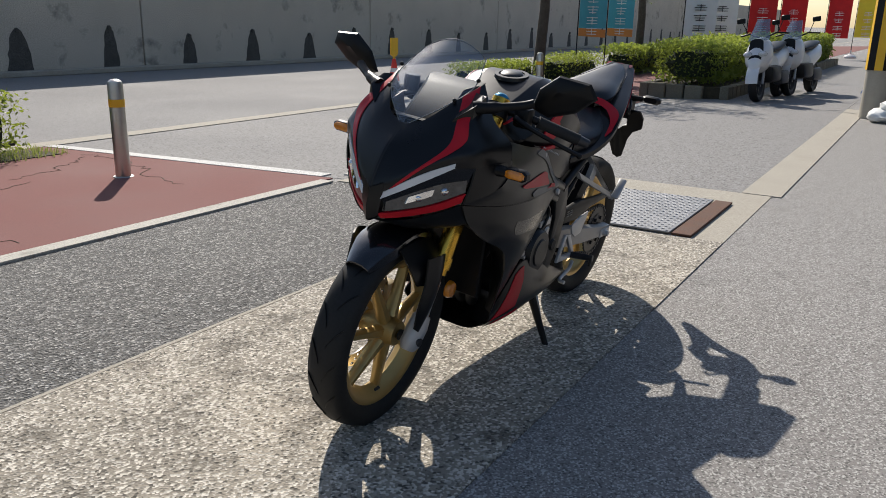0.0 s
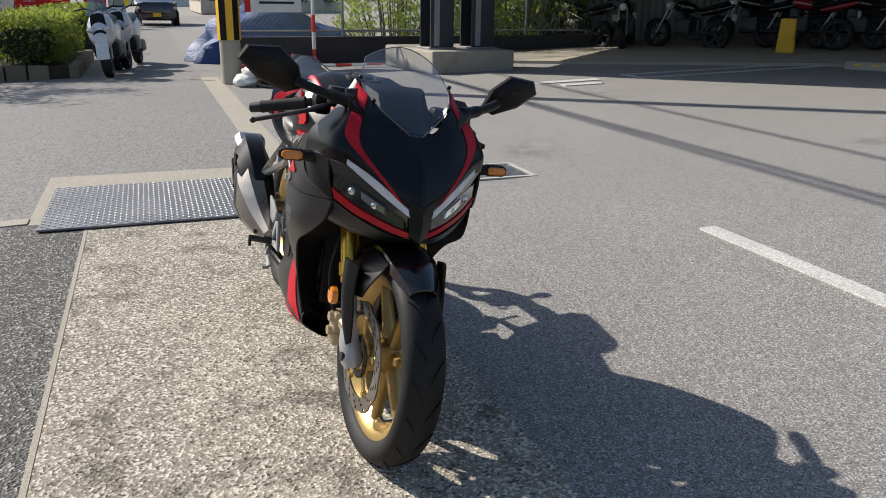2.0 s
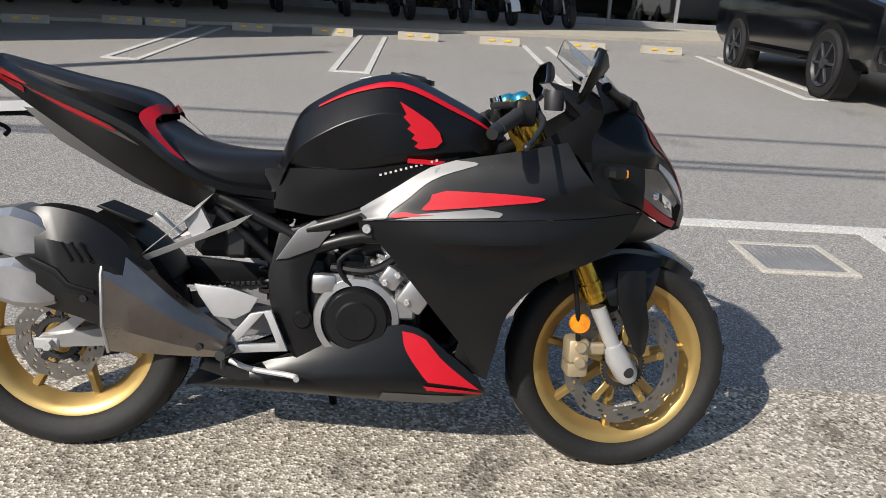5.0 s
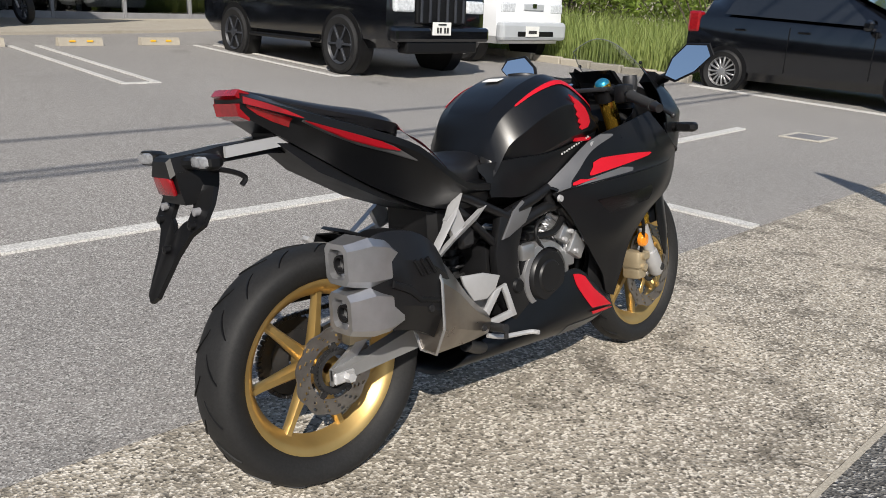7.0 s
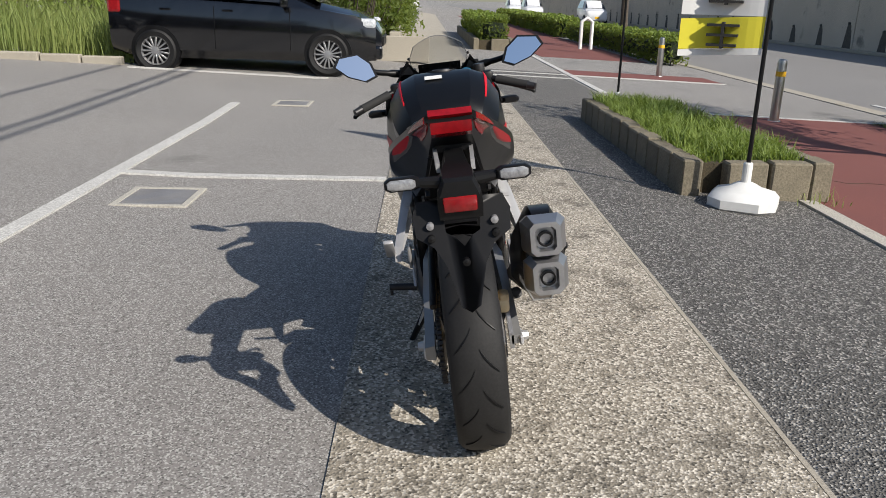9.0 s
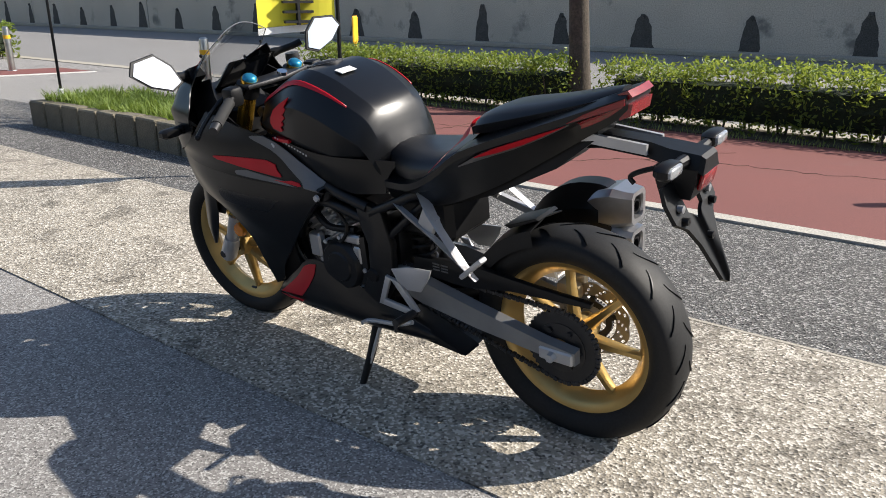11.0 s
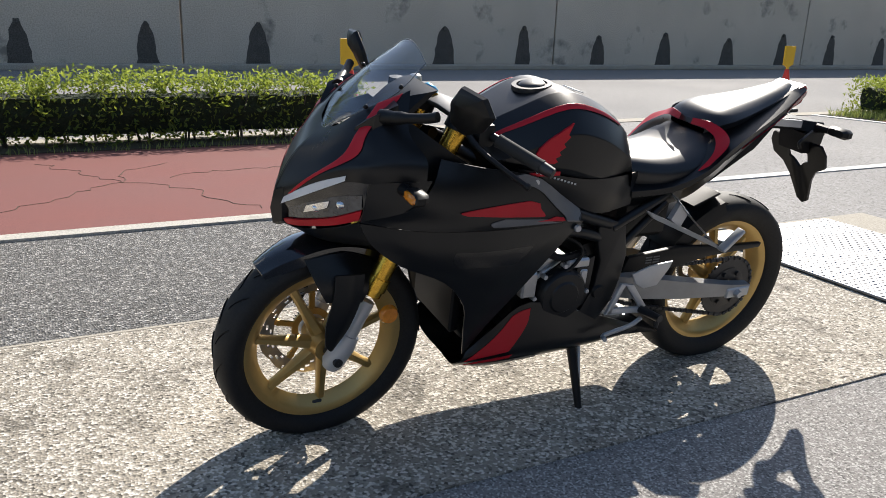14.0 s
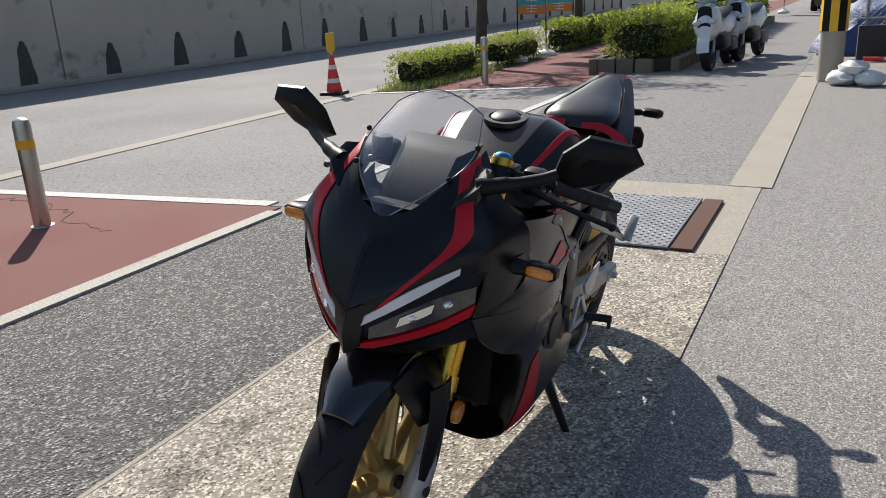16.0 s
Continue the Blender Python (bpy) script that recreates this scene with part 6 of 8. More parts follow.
RTRIM = side_strip([prow(0.846, [(0.02, 0.667), (0.07, 0.68), (0.14, 0.707), (0.195, 0.742)]), prow(0.838, [(0.026, 0.653), (0.07, 0.663), (0.14, 0.688), (0.186, 0.715)])], 0.01)
BOWL = side_strip([prow(0.846, [(0.085, 0.722), (0.1, 0.73), (0.12, 0.741), (0.135, 0.748)]), prow(0.847, [(0.08, 0.703), (0.1, 0.713), (0.12, 0.723), (0.132, 0.731)])], 0.006)
for s in (1, -1):
    put("headlight", DARKLENS, HEADL(s), label="clear headlight lens over dark optics", smooth=50)
    put("running_light", shader("running_light_white", (0.75, 0.76, 0.78), (0.6, 0.61, 0.63), 9, 0.2, coat=0.8), DRL(s), label="white daytime running light strip", smooth=50)
    for x, y, z in ((0.845 - 0.42 * 0.1 - 0.017, 0.1, 0.714), (0.845 - 0.42 * 0.15 - 0.038, 0.15, 0.738)):
        put("projector", CHROME, lambda bm: lathe(bm, [(0.001, 0.008), (0.008, 0.006), (0.011, 0.0), (0.011, -0.02), (0.001, -0.02)], "x", 16, (x - 0.006, s * y, z + 0.006)), smooth=50)
    put("reflector_bowl", CHROME, BOWL(s), label="bright reflector inside the headlight", smooth=50)
    put("headlight_trim", REDP, RTRIM(s), label="red trim under the headlight", smooth=50)
    put("chin", MATTE, side_strip([prow(0.838, [(0.0, 0.65), (0.07, 0.656), (0.14, 0.682), (0.19, 0.712)]), [(0.77, 0.0, 0.625), (0.75, 0.07, 0.622), (0.7, 0.13, 0.63), (0.65, 0.185, 0.65)], [(0.64, 0.0, 0.61), (0.63, 0.07, 0.61), (0.61, 0.12, 0.615), (0.58, 0.17, 0.63)]])(s))

put("nose_beak", MATTE, lambda bm: loft(bm, [[(0.853, 0.0, 0.735), (0.838, 0.032, 0.752), (0.8, 0.03, 0.74), (0.8, -0.03, 0.74), (0.838, -0.032, 0.752)], [(0.862, 0.0, 0.69), (0.842, 0.03, 0.706), (0.8, 0.028, 0.69), (0.8, -0.028, 0.69), (0.842, -0.03, 0.706)], [(0.855, 0.0, 0.648), (0.838, 0.022, 0.66), (0.8, 0.02, 0.65), (0.8, -0.02, 0.65), (0.838, -0.022, 0.66)], [(0.84, 0.0, 0.642), (0.828, 0.012, 0.65), (0.8, 0.012, 0.648), (0.8, -0.012, 0.648), (0.828, -0.012, 0.65)]]), label="pointed black nose tip", smooth=25)

# windscreen
def screen_grid():
    mid = spline([(0.738, 0, 0.889), (0.69, 0, 0.948), (0.615, 0, 1.03), (0.52, 0, 1.1)], 5)
    side = spline([(0.733, 0.016, 0.892), (0.675, 0.09, 0.95), (0.60, 0.12, 0.998), (0.52, 0.098, 1.063)], 5)
    return [[(a.x + (b.x - a.x) * abs(t) ** 1.8, b.y * t, a.z + (b.z - a.z) * abs(t) ** 1.8) for t in (-1, -0.75, -0.5, -0.25, 0, 0.25, 0.5, 0.75, 1)] for a, b in zip(mid, side)]


put("windscreen", SCREENM, lambda bm: blade(bm, screen_grid(), 0.003, (-0.7, 0, -0.7)), label="clear smoked windscreen", smooth=60)
SG = screen_grid()
put("screen_edge", RIMGREY, lambda bm: tube(bm, [r[0] for r in SG] + SG[-1][1:-1] + [r[-1] for r in reversed(SG)], 0.0014, 6), label="pale cut edge of the windscreen")
for s in (1, -1):
    for i in (6, 11):
        put("screen_bolt", BLACKPL, lambda bm: bmesh.ops.create_icosphere(bm, subdivisions=2, radius=0.006, matrix=Matrix.Translation(Vector(SG[i][0 if s < 0 else -1]) + Vector((0.006, s * 0.004, 0.004)))))

# side fairing
SIDE = [[(0.04, 0.182, 0.652), (0.20, 0.212, 0.664), (0.38, 0.24, 0.678), (0.56, 0.235, 0.692), (0.70, 0.19, 0.708)],
        [(0.095, 0.186, 0.602), (0.23, 0.22, 0.612), (0.39, 0.245, 0.622), (0.54, 0.24, 0.637), (0.67, 0.2, 0.653)],
        [(0.15, 0.186, 0.54), (0.25, 0.215, 0.552), (0.37, 0.238, 0.566), (0.48, 0.238, 0.58), (0.60, 0.218, 0.598)],
        [(0.20, 0.182, 0.48), (0.265, 0.205, 0.495), (0.335, 0.222, 0.51), (0.405, 0.226, 0.524), (0.475, 0.222, 0.537)],
        [(0.25, 0.176, 0.42), (0.285, 0.187, 0.43), (0.325, 0.197, 0.44), (0.363, 0.203, 0.447), (0.402, 0.205, 0.452)],
        [(0.30, 0.17, 0.36), (0.32, 0.174, 0.36), (0.34, 0.179, 0.36), (0.36, 0.183, 0.36), (0.382, 0.186, 0.36)],
        [(0.338, 0.155, 0.292), (0.343, 0.157, 0.287), (0.35, 0.16, 0.283), (0.357, 0.163, 0.279), (0.366, 0.166, 0.275)]]
shell("side_fairing", SIDE, MATTE, "matte black side fairing", 0.005)
UPPER = [[(0.03, 0.16, 0.668), (0.13, 0.175, 0.735), (0.225, 0.19, 0.795), (0.39, 0.205, 0.832), (0.51, 0.205, 0.86)],
         [(0.045, 0.176, 0.664), (0.15, 0.192, 0.708), (0.245, 0.205, 0.748), (0.41, 0.228, 0.782), (0.545, 0.238, 0.80)],
         [(0.055, 0.188, 0.657), (0.18, 0.205, 0.682), (0.30, 0.224, 0.704), (0.46, 0.242, 0.73), (0.60, 0.24, 0.752)],
         [(0.04, 0.184, 0.653), (0.20, 0.214, 0.666), (0.38, 0.242, 0.68), (0.56, 0.237, 0.694), (0.70, 0.192, 0.711)]]
CHEEK = [[(0.545, 0.239, 0.82), (0.60, 0.236, 0.82), (0.645, 0.225, 0.818), (0.69, 0.208, 0.814)], [(0.57, 0.241, 0.775), (0.62, 0.235, 0.772), (0.66, 0.222, 0.77), (0.695, 0.206, 0.768)], [(0.60, 0.239, 0.748), (0.64, 0.228, 0.736), (0.68, 0.21, 0.724), (0.70, 0.194, 0.712)]]
shell("cheek_panel", CHEEK, MATTE, "matte black cheek beside the headlight", 0.005, 2, 2)
shell("upper_side_panel", UPPER, MATTE, "matte black upper side panel", 0.005)
decal("silver_flash", UPPER, [(0.0, 0.04, 0.56), (0.12, 0.03, 0.62), (0.22, 0.02, 0.4), (0.36, 0.02, 0.24), (0.55, 0.02, 0.13), (0.85, 0.01, 0.1)], GUN, "gunmetal flash on the side panel")
decal("red_flash", UPPER, [(0.4, 0.4, 0.48), (0.48, 0.36, 0.58), (0.56, 0.3, 0.68), (0.64, 0.3, 0.76), (0.68, 0.52, 0.72)], REDP, "red flash on the side panel", 0.004)
decal("dotted_flash", UPPER, [(0.6, 0.14, 0.2), (0.72, 0.12, 0.24), (0.8, 0.14, 0.3)], REDP, "red flash on the side panel", 0.004)
decal("grey_flash", UPPER, [(0.72, 0.24, 0.52), (0.82, 0.2, 0.55), (0.93, 0.14, 0.5)], GUN, "gunmetal flash on the side panel", 0.003)
decal("grey_print", SIDE, [(0.16, 0.22, 0.62), (0.2, 0.24, 0.64), (0.25, 0.26, 0.66), (0.3, 0.3, 0.66)], shader("dim_print", (0.0045, 0.0045, 0.005), None, 8, 0.2), "faint gloss print on the fairing", 0.0006)
for s in (1, -1):
    put("mirror_mount", MATTE, lambda bm: loft(bm, [[(0.655 + a, s * (0.118 + 0.01 * b), 0.935 + b * 0.02 - a * 0.7) for a, b in ((-0.05, -1), (0.05, -1), (0.045, 1), (-0.045, 1))], [(0.64 + a, s * 0.165, 0.955 + b * 0.016 - a * 0.4) for a, b in ((-0.03, -1), (0.03, -1), (0.028, 1), (-0.028, 1))]]), label="black mirror foot", smooth=50)
    put("mirror_stalk", BLACKPL, lambda bm: tube(bm, spline([(0.645, s * 0.15, 0.952), (0.62, s * 0.2, 0.962), (0.585, s * 0.255, 0.975), (0.568, s * 0.28, 0.985)], 4), [0.019] * 2 + [0.016] * 3 + [0.012] * 8, 10), smooth=50)

    head = [(0.255, 0.965), (0.30, 0.948), (0.372, 0.975), (0.425, 1.02), (0.405, 1.055), (0.325, 1.062), (0.275, 1.02)]

    def mirror_head(bm):
        cy, cz = 0.34, 1.008
        rings = []
        for x, k in ((0.515, 1.0), (0.518, 1.03), (0.527, 0.96), (0.536, 0.74), (0.541, 0.3)):
            rings.append([(x - 0.12 * (y - 0.34) + 0.27 * (z - cz), s * (cy + (y - cy) * k), cz + (z - cz) * k) for y, z in head])
        loft(bm, rings)
    put("mirror_shell", BLACKPL, mirror_head, label="angular black mirror housing", smooth=30)
    put("mirror_glass", MIRRORG, lambda bm: loft(bm, [[(x - 0.12 * (y - 0.34) + 0.27 * (z - 1.008), s * (0.34 + (y - 0.34) * 0.9), 1.008 + (z - 1.008) * 0.9) for y, z in head] for x in (0.5125, 0.5145)]), label="mirror glass")
    # indicators
    put("indicator_stalk", BLACKPL, lambda bm: tube(bm, [(0.615, s * 0.215, 0.802), (0.61, s * 0.262, 0.803)], [0.018, 0.014], 10))
    put("front_indicator", BLACKPL, lambda bm: loft(bm, [[(0.605 + d, s * (0.285 + 0.034 * a * k), 0.803 + 0.015 * b * k) for a, b in ((-1, -0.6), (-0.7, -1), (0.7, -1), (1, -0.5), (1, 0.5), (0.7, 1), (-0.7, 1), (-1, 0.6))] for d, k in ((-0.02, 0.7), (-0.008, 1.0), (0.012, 1.0), (0.016, 0.85))]), label="black oblong indicator housing", smooth=40)
    put("indicator_lens", ORANGEL, lambda bm: loft(bm, [[(0.605 + d, s * (0.286 + 0.028 * a * k), 0.803 + 0.0115 * b * k) for a, b in ((-1, -0.6), (-0.7, -1), (0.7, -1), (1, -0.5), (1, 0.5), (0.7, 1), (-0.7, 1), (-1, 0.6))] for d, k in ((0.014, 1.0), (0.021, 0.92), (0.024, 0.6))]), label="amber indicator lens", smooth=50)

# belly pan
BELLY = [[(-0.26, 0.125, 0.25), (-0.05, 0.148, 0.335), (0.16, 0.158, 0.402), (0.27, 0.158, 0.335), (0.348, 0.155, 0.272)],
         [(-0.29, 0.13, 0.232), (-0.06, 0.165, 0.282), (0.14, 0.178, 0.305), (0.27, 0.174, 0.285), (0.36, 0.162, 0.252)],
         [(-0.33, 0.12, 0.214), (-0.08, 0.165, 0.235), (0.12, 0.178, 0.245), (0.27, 0.172, 0.24), (0.368, 0.15, 0.235)],
         [(-0.38, 0.09, 0.202), (-0.1, 0.11, 0.198), (0.1, 0.115, 0.19), (0.26, 0.11, 0.187), (0.355, 0.09, 0.196)],
         [(-0.38, 0.0, 0.2), (-0.1, 0.0, 0.188), (0.1, 0.0, 0.178), (0.26, 0.0, 0.174), (0.345, 0.0, 0.185)]]
shell("belly_pan", BELLY, MATTE, "matte black belly pan", 0.005)
decal("belly_flash", BELLY, [(0.04, 0.5, 0.61), (0.14, 0.53, 0.76), (0.26, 0.6, 0.91), (0.38, 0.66, 0.97)], REDP, "red flash on the belly pan", 0.003)
decal("belly_fin", BELLY, [(0.42, 0.64, 0.97), (0.46, 0.66, 0.96)], REDP, "red flash on the belly pan", 0.008)
decal("belly_print", BELLY, [(0.55, 0.5, 0.86), (0.62, 0.5, 0.86), (0.7, 0.5, 0.86)], GUN, "grey lettering block on the belly pan", 0.002)

# tank
def tank_ring(x, top, hw, low, knee):
    half = [(0.0, top), (0.5, top - 0.002), (0.76, top - 0.022), (1.0, top - 0.09), (1.0 - knee, low + 0.045), (0.84 - knee * 0.6, low)]
    r = [(x, hw * a, z) for a, z in half]
    return r + [(x, -hw * a, z) for a, z in reversed(half[1:])]


TANK = [(0.365, 0.862, 0.085, 0.80, 0.0), (0.335, 0.9, 0.135, 0.785, 0.0), (0.25, 0.945, 0.168, 0.775, 0.0), (0.13, 0.992, 0.192, 0.765, 0.0), (0.03, 0.975, 0.192, 0.735, 0.06), (-0.06, 0.93, 0.18, 0.712, 0.14), (-0.112, 0.888, 0.158, 0.712, 0.18), (-0.145, 0.815, 0.135, 0.72, 0.12), (-0.162, 0.775, 0.1, 0.735, 0.05)]
raw_rings = [[Vector(p) for p in tank_ring(*t)] for t in TANK]
tank_rings = [list(r) for r in zip(*[spline(c, 4) for c in zip(*raw_rings)])]


def tank_body(bm):
    loft(bm, tank_rings)
    bm.normal_update()
    bmesh.ops.bevel(bm, geom=[e for e in bm.edges if len(e.link_faces) == 2 and e.calc_face_angle(0) > radians(17)], offset=0.01, segments=3, profile=0.6, affect="EDGES", clamp_overlap=True)


put("fuel_tank", MATTE, tank_body, label="matte black sculpted fuel tank", smooth=42)
for s in (1, -1):
    def shoulder(bm):
        rows = []
        for i, r in enumerate(tank_rings[3:21]):
            k = 2 if s == 1 else len(r) - 2
            p, q = Vector(r[k]), Vector(r[k + (1 if s == 1 else -1)])
            w = 0.15 * math.sin(math.pi * min(1, 0.06 + i / 19)) + 0.02
            rows.append([p + Vector((0, s * 0.003, 0.002)), p.lerp(q, w * 0.5) + Vector((0, s * 0.003, 0.001)), p.lerp(q, w) + Vector((0, s * 0.003, 0.001))])
        blade(bm, rows, 0.003, (0, -s, 0))
    put("tank_stripe", REDP, shoulder, label="red line along the tank shoulder", smooth=60)

    def wing(bm):
        y = lambda x, z: s * (0.192 - 0.35 * max(0, x - 0.16) ** 1.3 - 0.25 * max(0, z - 0.9))
        wing_line = [(0.126, 0.93), (0.162, 0.91), (0.198, 0.888), (0.22, 0.864), (0.227, 0.845), (0.214, 0.831), (0.176, 0.825), (0.164, 0.831), (0.173, 0.84), (0.157, 0.848), (0.164, 0.857), (0.146, 0.87), (0.154, 0.878), (0.136, 0.896), (0.143, 0.902)]
        outer = [bm.verts.new((x, y(x, z), z)) for x, z in wing_line]
        inner = [bm.verts.new((x, y(x, z) - s * 0.006, z)) for x, z in wing_line]
        bm.faces.new(outer)
        bm.faces.new(inner[::-1])
        for k in range(len(wing_line)):
            j = (k + 1) % len(wing_line)
            bm.faces.new((outer[k], outer[j], inner[j], inner[k]))
        for x0, x1 in ((0.15, 0.235),):
            pts = [(x0, 0.803), (x1, 0.8), (x1, 0.79), (x0, 0.793)]
            vs = [bm.verts.new((x, s * (0.1905 - 0.35 * max(0, x - 0.16) ** 1.3), z)) for x, z in pts] + [bm.verts.new((x, s * 0.165, z)) for x, z in pts]
            for f in ((0, 1, 2, 3), (7, 6, 5, 4), (0, 4, 5, 1), (1, 5, 6, 2), (2, 6, 7, 3), (3, 7, 4, 0)):
                bm.faces.new([vs[i] for i in f])
    put("tank_emblem", REDP, wing, label="red feathered emblem on the tank")
put("filler_cap", DARKM, lambda bm: (lathe(bm, [(0.001, 0.0), (0.034, 0.0), (0.036, 0.006), (0.03, 0.011), (0.001, 0.011)], "z", 32), lathe(bm, [(0.04, -0.006), (0.056, -0.006), (0.055, 0.006), (0.042, 0.006)], "z", 36), bmesh.ops.transform(bm, matrix=Matrix.Translation((0.15, 0, 0.984)) @ Matrix.Rotation(radians(9), 4, "Y"), verts=bm.verts)), label="round metal filler cap in a pale ring", smooth=40)
put("tank_label", CLOTHW, lambda bm: box(bm, (0.0, 0.03, 0), (0.03, 0.06, 0.002), 0, Matrix.Translation((0.035, 0.0, 0.981)) @ Matrix.Rotation(radians(-14), 4, "Y")), label="small white warning label on the tank")
for s in (1, -1):
    put("knee_panel", MATTE, lambda bm: blade(bm, refine([[(-0.20, s * 0.10, 0.755), (-0.09, s * 0.155, 0.765), (0.03, s * 0.178, 0.77), (0.15, s * 0.182, 0.79), (0.27, s * 0.172, 0.812)], [(-0.17, s * 0.12, 0.715), (-0.06, s * 0.162, 0.715), (0.05, s * 0.178, 0.742), (0.15, s * 0.178, 0.765), (0.255, s * 0.172, 0.79)], [(-0.16, s * 0.13, 0.665), (-0.04, s * 0.15, 0.655), (0.06, s * 0.162, 0.69), (0.15, s * 0.165, 0.73), (0.24, s * 0.165, 0.765)]], 3, 4), 0.004, (0, -s, 0)), label="matte black panel under the tank")
    put("panel_print", PALEPRINT, lambda bm: [box(bm, (0.09 + 0.0115 * k, s * 0.1815, 0.762 + 0.0036 * k), (0.0055, 0.003, 0.005)) for k in range(12)], label="small pale lettering in plain bars")
    put("panel_bolt", SILVER, lambda bm: lathe(bm, [(0.001, s * 0.187), (0.009, s * 0.187), (0.011, s * 0.18), (0.001, s * 0.178)], "y", 14, (0.222, s * 0.008, 0.778)))
    put("fairing_bolt", SILVER, lambda bm: lathe(bm, [(0.001, s * 0.198), (0.009, s * 0.198), (0.011, s * 0.19), (0.001, s * 0.18)], "y", 14, (0.064, 0, 0.636)))

# seat, pillion pad, tail
def oval(x, top, hw, low, r=0.5):
    half = [(0, top), (0.5, top - 0.002), (0.82, top - 0.012), (0.97, top - 0.03), (1.0, (top + low) / 2), (0.9, low), (0, low)]
    return [(x, hw * a, z) for a, z in half] + [(x, -hw * a, z) for a, z in reversed(half[1:-1])]


def smooth_loft(secs, n=4):
    rows = [oval(*s) for s in secs]
    return [list(r) for r in zip(*[spline(c, n) for c in zip(*rows)])]


put("rider_seat", SEATM, lambda bm: loft(bm, smooth_loft([(-0.12, 0.79, 0.075, 0.71), (-0.17, 0.79, 0.1, 0.7), (-0.26, 0.79, 0.14, 0.69), (-0.35, 0.802, 0.155, 0.705), (-0.42, 0.83, 0.145, 0.74), (-0.46, 0.862, 0.11, 0.77)])), label="black vinyl rider seat", smooth=45)
put("pillion_pad", SEATM, lambda bm: loft(bm, smooth_loft([(-0.44, 0.88, 0.075, 0.85), (-0.475, 0.91, 0.115, 0.865), (-0.54, 0.929, 0.118, 0.88), (-0.65, 0.948, 0.095, 0.91), (-0.78, 0.976, 0.062, 0.945), (-0.83, 0.987, 0.036, 0.965)])), label="black vinyl pillion pad", smooth=45)


def tail_ring(x, top, hw, low, hl):
    half = [(0, top), (0.6, top + 0.002), (1.0, top - 0.012), (1.0, top - 0.03), (0.5 + 0.5 * hl, (top + low) / 2), (hl, low), (0, low)]
    return [(x, hw * a, z) for a, z in half] + [(x, -hw * a, z) for a, z in reversed(half[1:-1])]


TAIL = [(-0.16, 0.715, 0.13, 0.65, 0.85), (-0.28, 0.735, 0.165, 0.648, 0.75), (-0.38, 0.785, 0.186, 0.668, 0.66), (-0.46, 0.845, 0.183, 0.70, 0.6), (-0.55, 0.883, 0.163, 0.745, 0.55), (-0.65, 0.916, 0.135, 0.806, 0.55), (-0.75, 0.95, 0.103, 0.868, 0.6), (-0.82, 0.974, 0.077, 0.912, 0.66), (-0.857, 0.987, 0.062, 0.935, 0.75)]
tail_rings = [list(r) for r in zip(*[spline(c, 3) for c in zip(*[tail_ring(*t) for t in TAIL])])]
put("tail_cowl", MATTE, lambda bm: loft(bm, tail_rings), label="matte black tail cowl", smooth=25)
for s in (1, -1):
    put("seat_trim", REDP, lambda bm: blade(bm, refine([[(-0.43, s * 0.03, 0.868), (-0.435, s * 0.085, 0.868), (-0.44, s * 0.13, 0.85), (-0.41, s * 0.164, 0.815), (-0.36, s * 0.17, 0.768)], [(-0.435, s * 0.03, 0.886), (-0.45, s * 0.085, 0.888), (-0.47, s * 0.135, 0.868), (-0.445, s * 0.176, 0.84), (-0.385, s * 0.18, 0.785)]], 2, 4), 0.006, (0.4, -s * 0.6, 0)), label="red trim round the pillion step")

    def tail_patch(rows, lift=0.003):
        """A film on the tail's flank: rows of (x, upper and lower place down the flank, 2 the top edge, 5 the bottom)."""
        grid = []
        for x, f0, f1 in rows:
            i = min(max(1, sum(r[0][0] > x for r in tail_rings)), len(tail_rings) - 1)
            r0, r1 = tail_rings[i - 1], tail_rings[i]
            t = (x - r0[0][0]) / (r1[0][0] - r0[0][0])
            ring = [Vector(p).lerp(Vector(q), t) for p, q in zip(r0, r1)]
            row = []
            for k in range(5):
                f = f0 + (f1 - f0) * k / 4
                j = int(f)
                p = ring[j].lerp(ring[j + 1], f - j)
                row.append((p.x - lift * 0.3, s * (p.y + lift), p.z))
            grid.append(row)
        return lambda bm: blade(bm, grid, 0.006, (0, -s, 0))
    put("tail_lamp_side", REDLENS, tail_patch([(-0.735, 2.75, 2.85), (-0.77, 2.35, 2.9), (-0.81, 2.15, 2.92), (-0.855, 2.1, 2.95)]), label="red lamp lens wrapping round the tail", smooth=50)
    put("tail_lamp_lower", REDLENS, tail_patch([(-0.755, 3.3, 4.3), (-0.79, 3.25, 4.4), (-0.82, 3.25, 4.4), (-0.845, 3.3, 4.2)]), label="dark red lower lens of the tail lamp", smooth=50)
    put("tail_silver", GUN, tail_patch([(-0.46, 3.36, 3.42), (-0.53, 3.1, 3.56), (-0.6, 3.04, 3.72), (-0.67, 3.03, 3.72), (-0.735, 3.05, 3.35)]), label="silver edge round the red tail flash", smooth=50)
    put("tail_flash", REDP, tail_patch([(-0.51, 3.2, 3.28), (-0.56, 3.08, 3.48), (-0.63, 3.06, 3.6), (-0.7, 3.06, 3.4), (-0.73, 3.06, 3.15)], 0.0065), label="red side flash of the tail", smooth=50)
put("tail_light", REDLENS, lambda bm: loft(bm, [[(x + 0.06 * abs(y) * 8 * 0.12, y, z) for x, z in ((-0.858, 0.966), (-0.872, 0.975), (-0.86, 0.988), (-0.835, 0.978))] for y in (-0.053, -0.038, 0, 0.038, 0.053)]), label="red strip tail light", smooth=50)
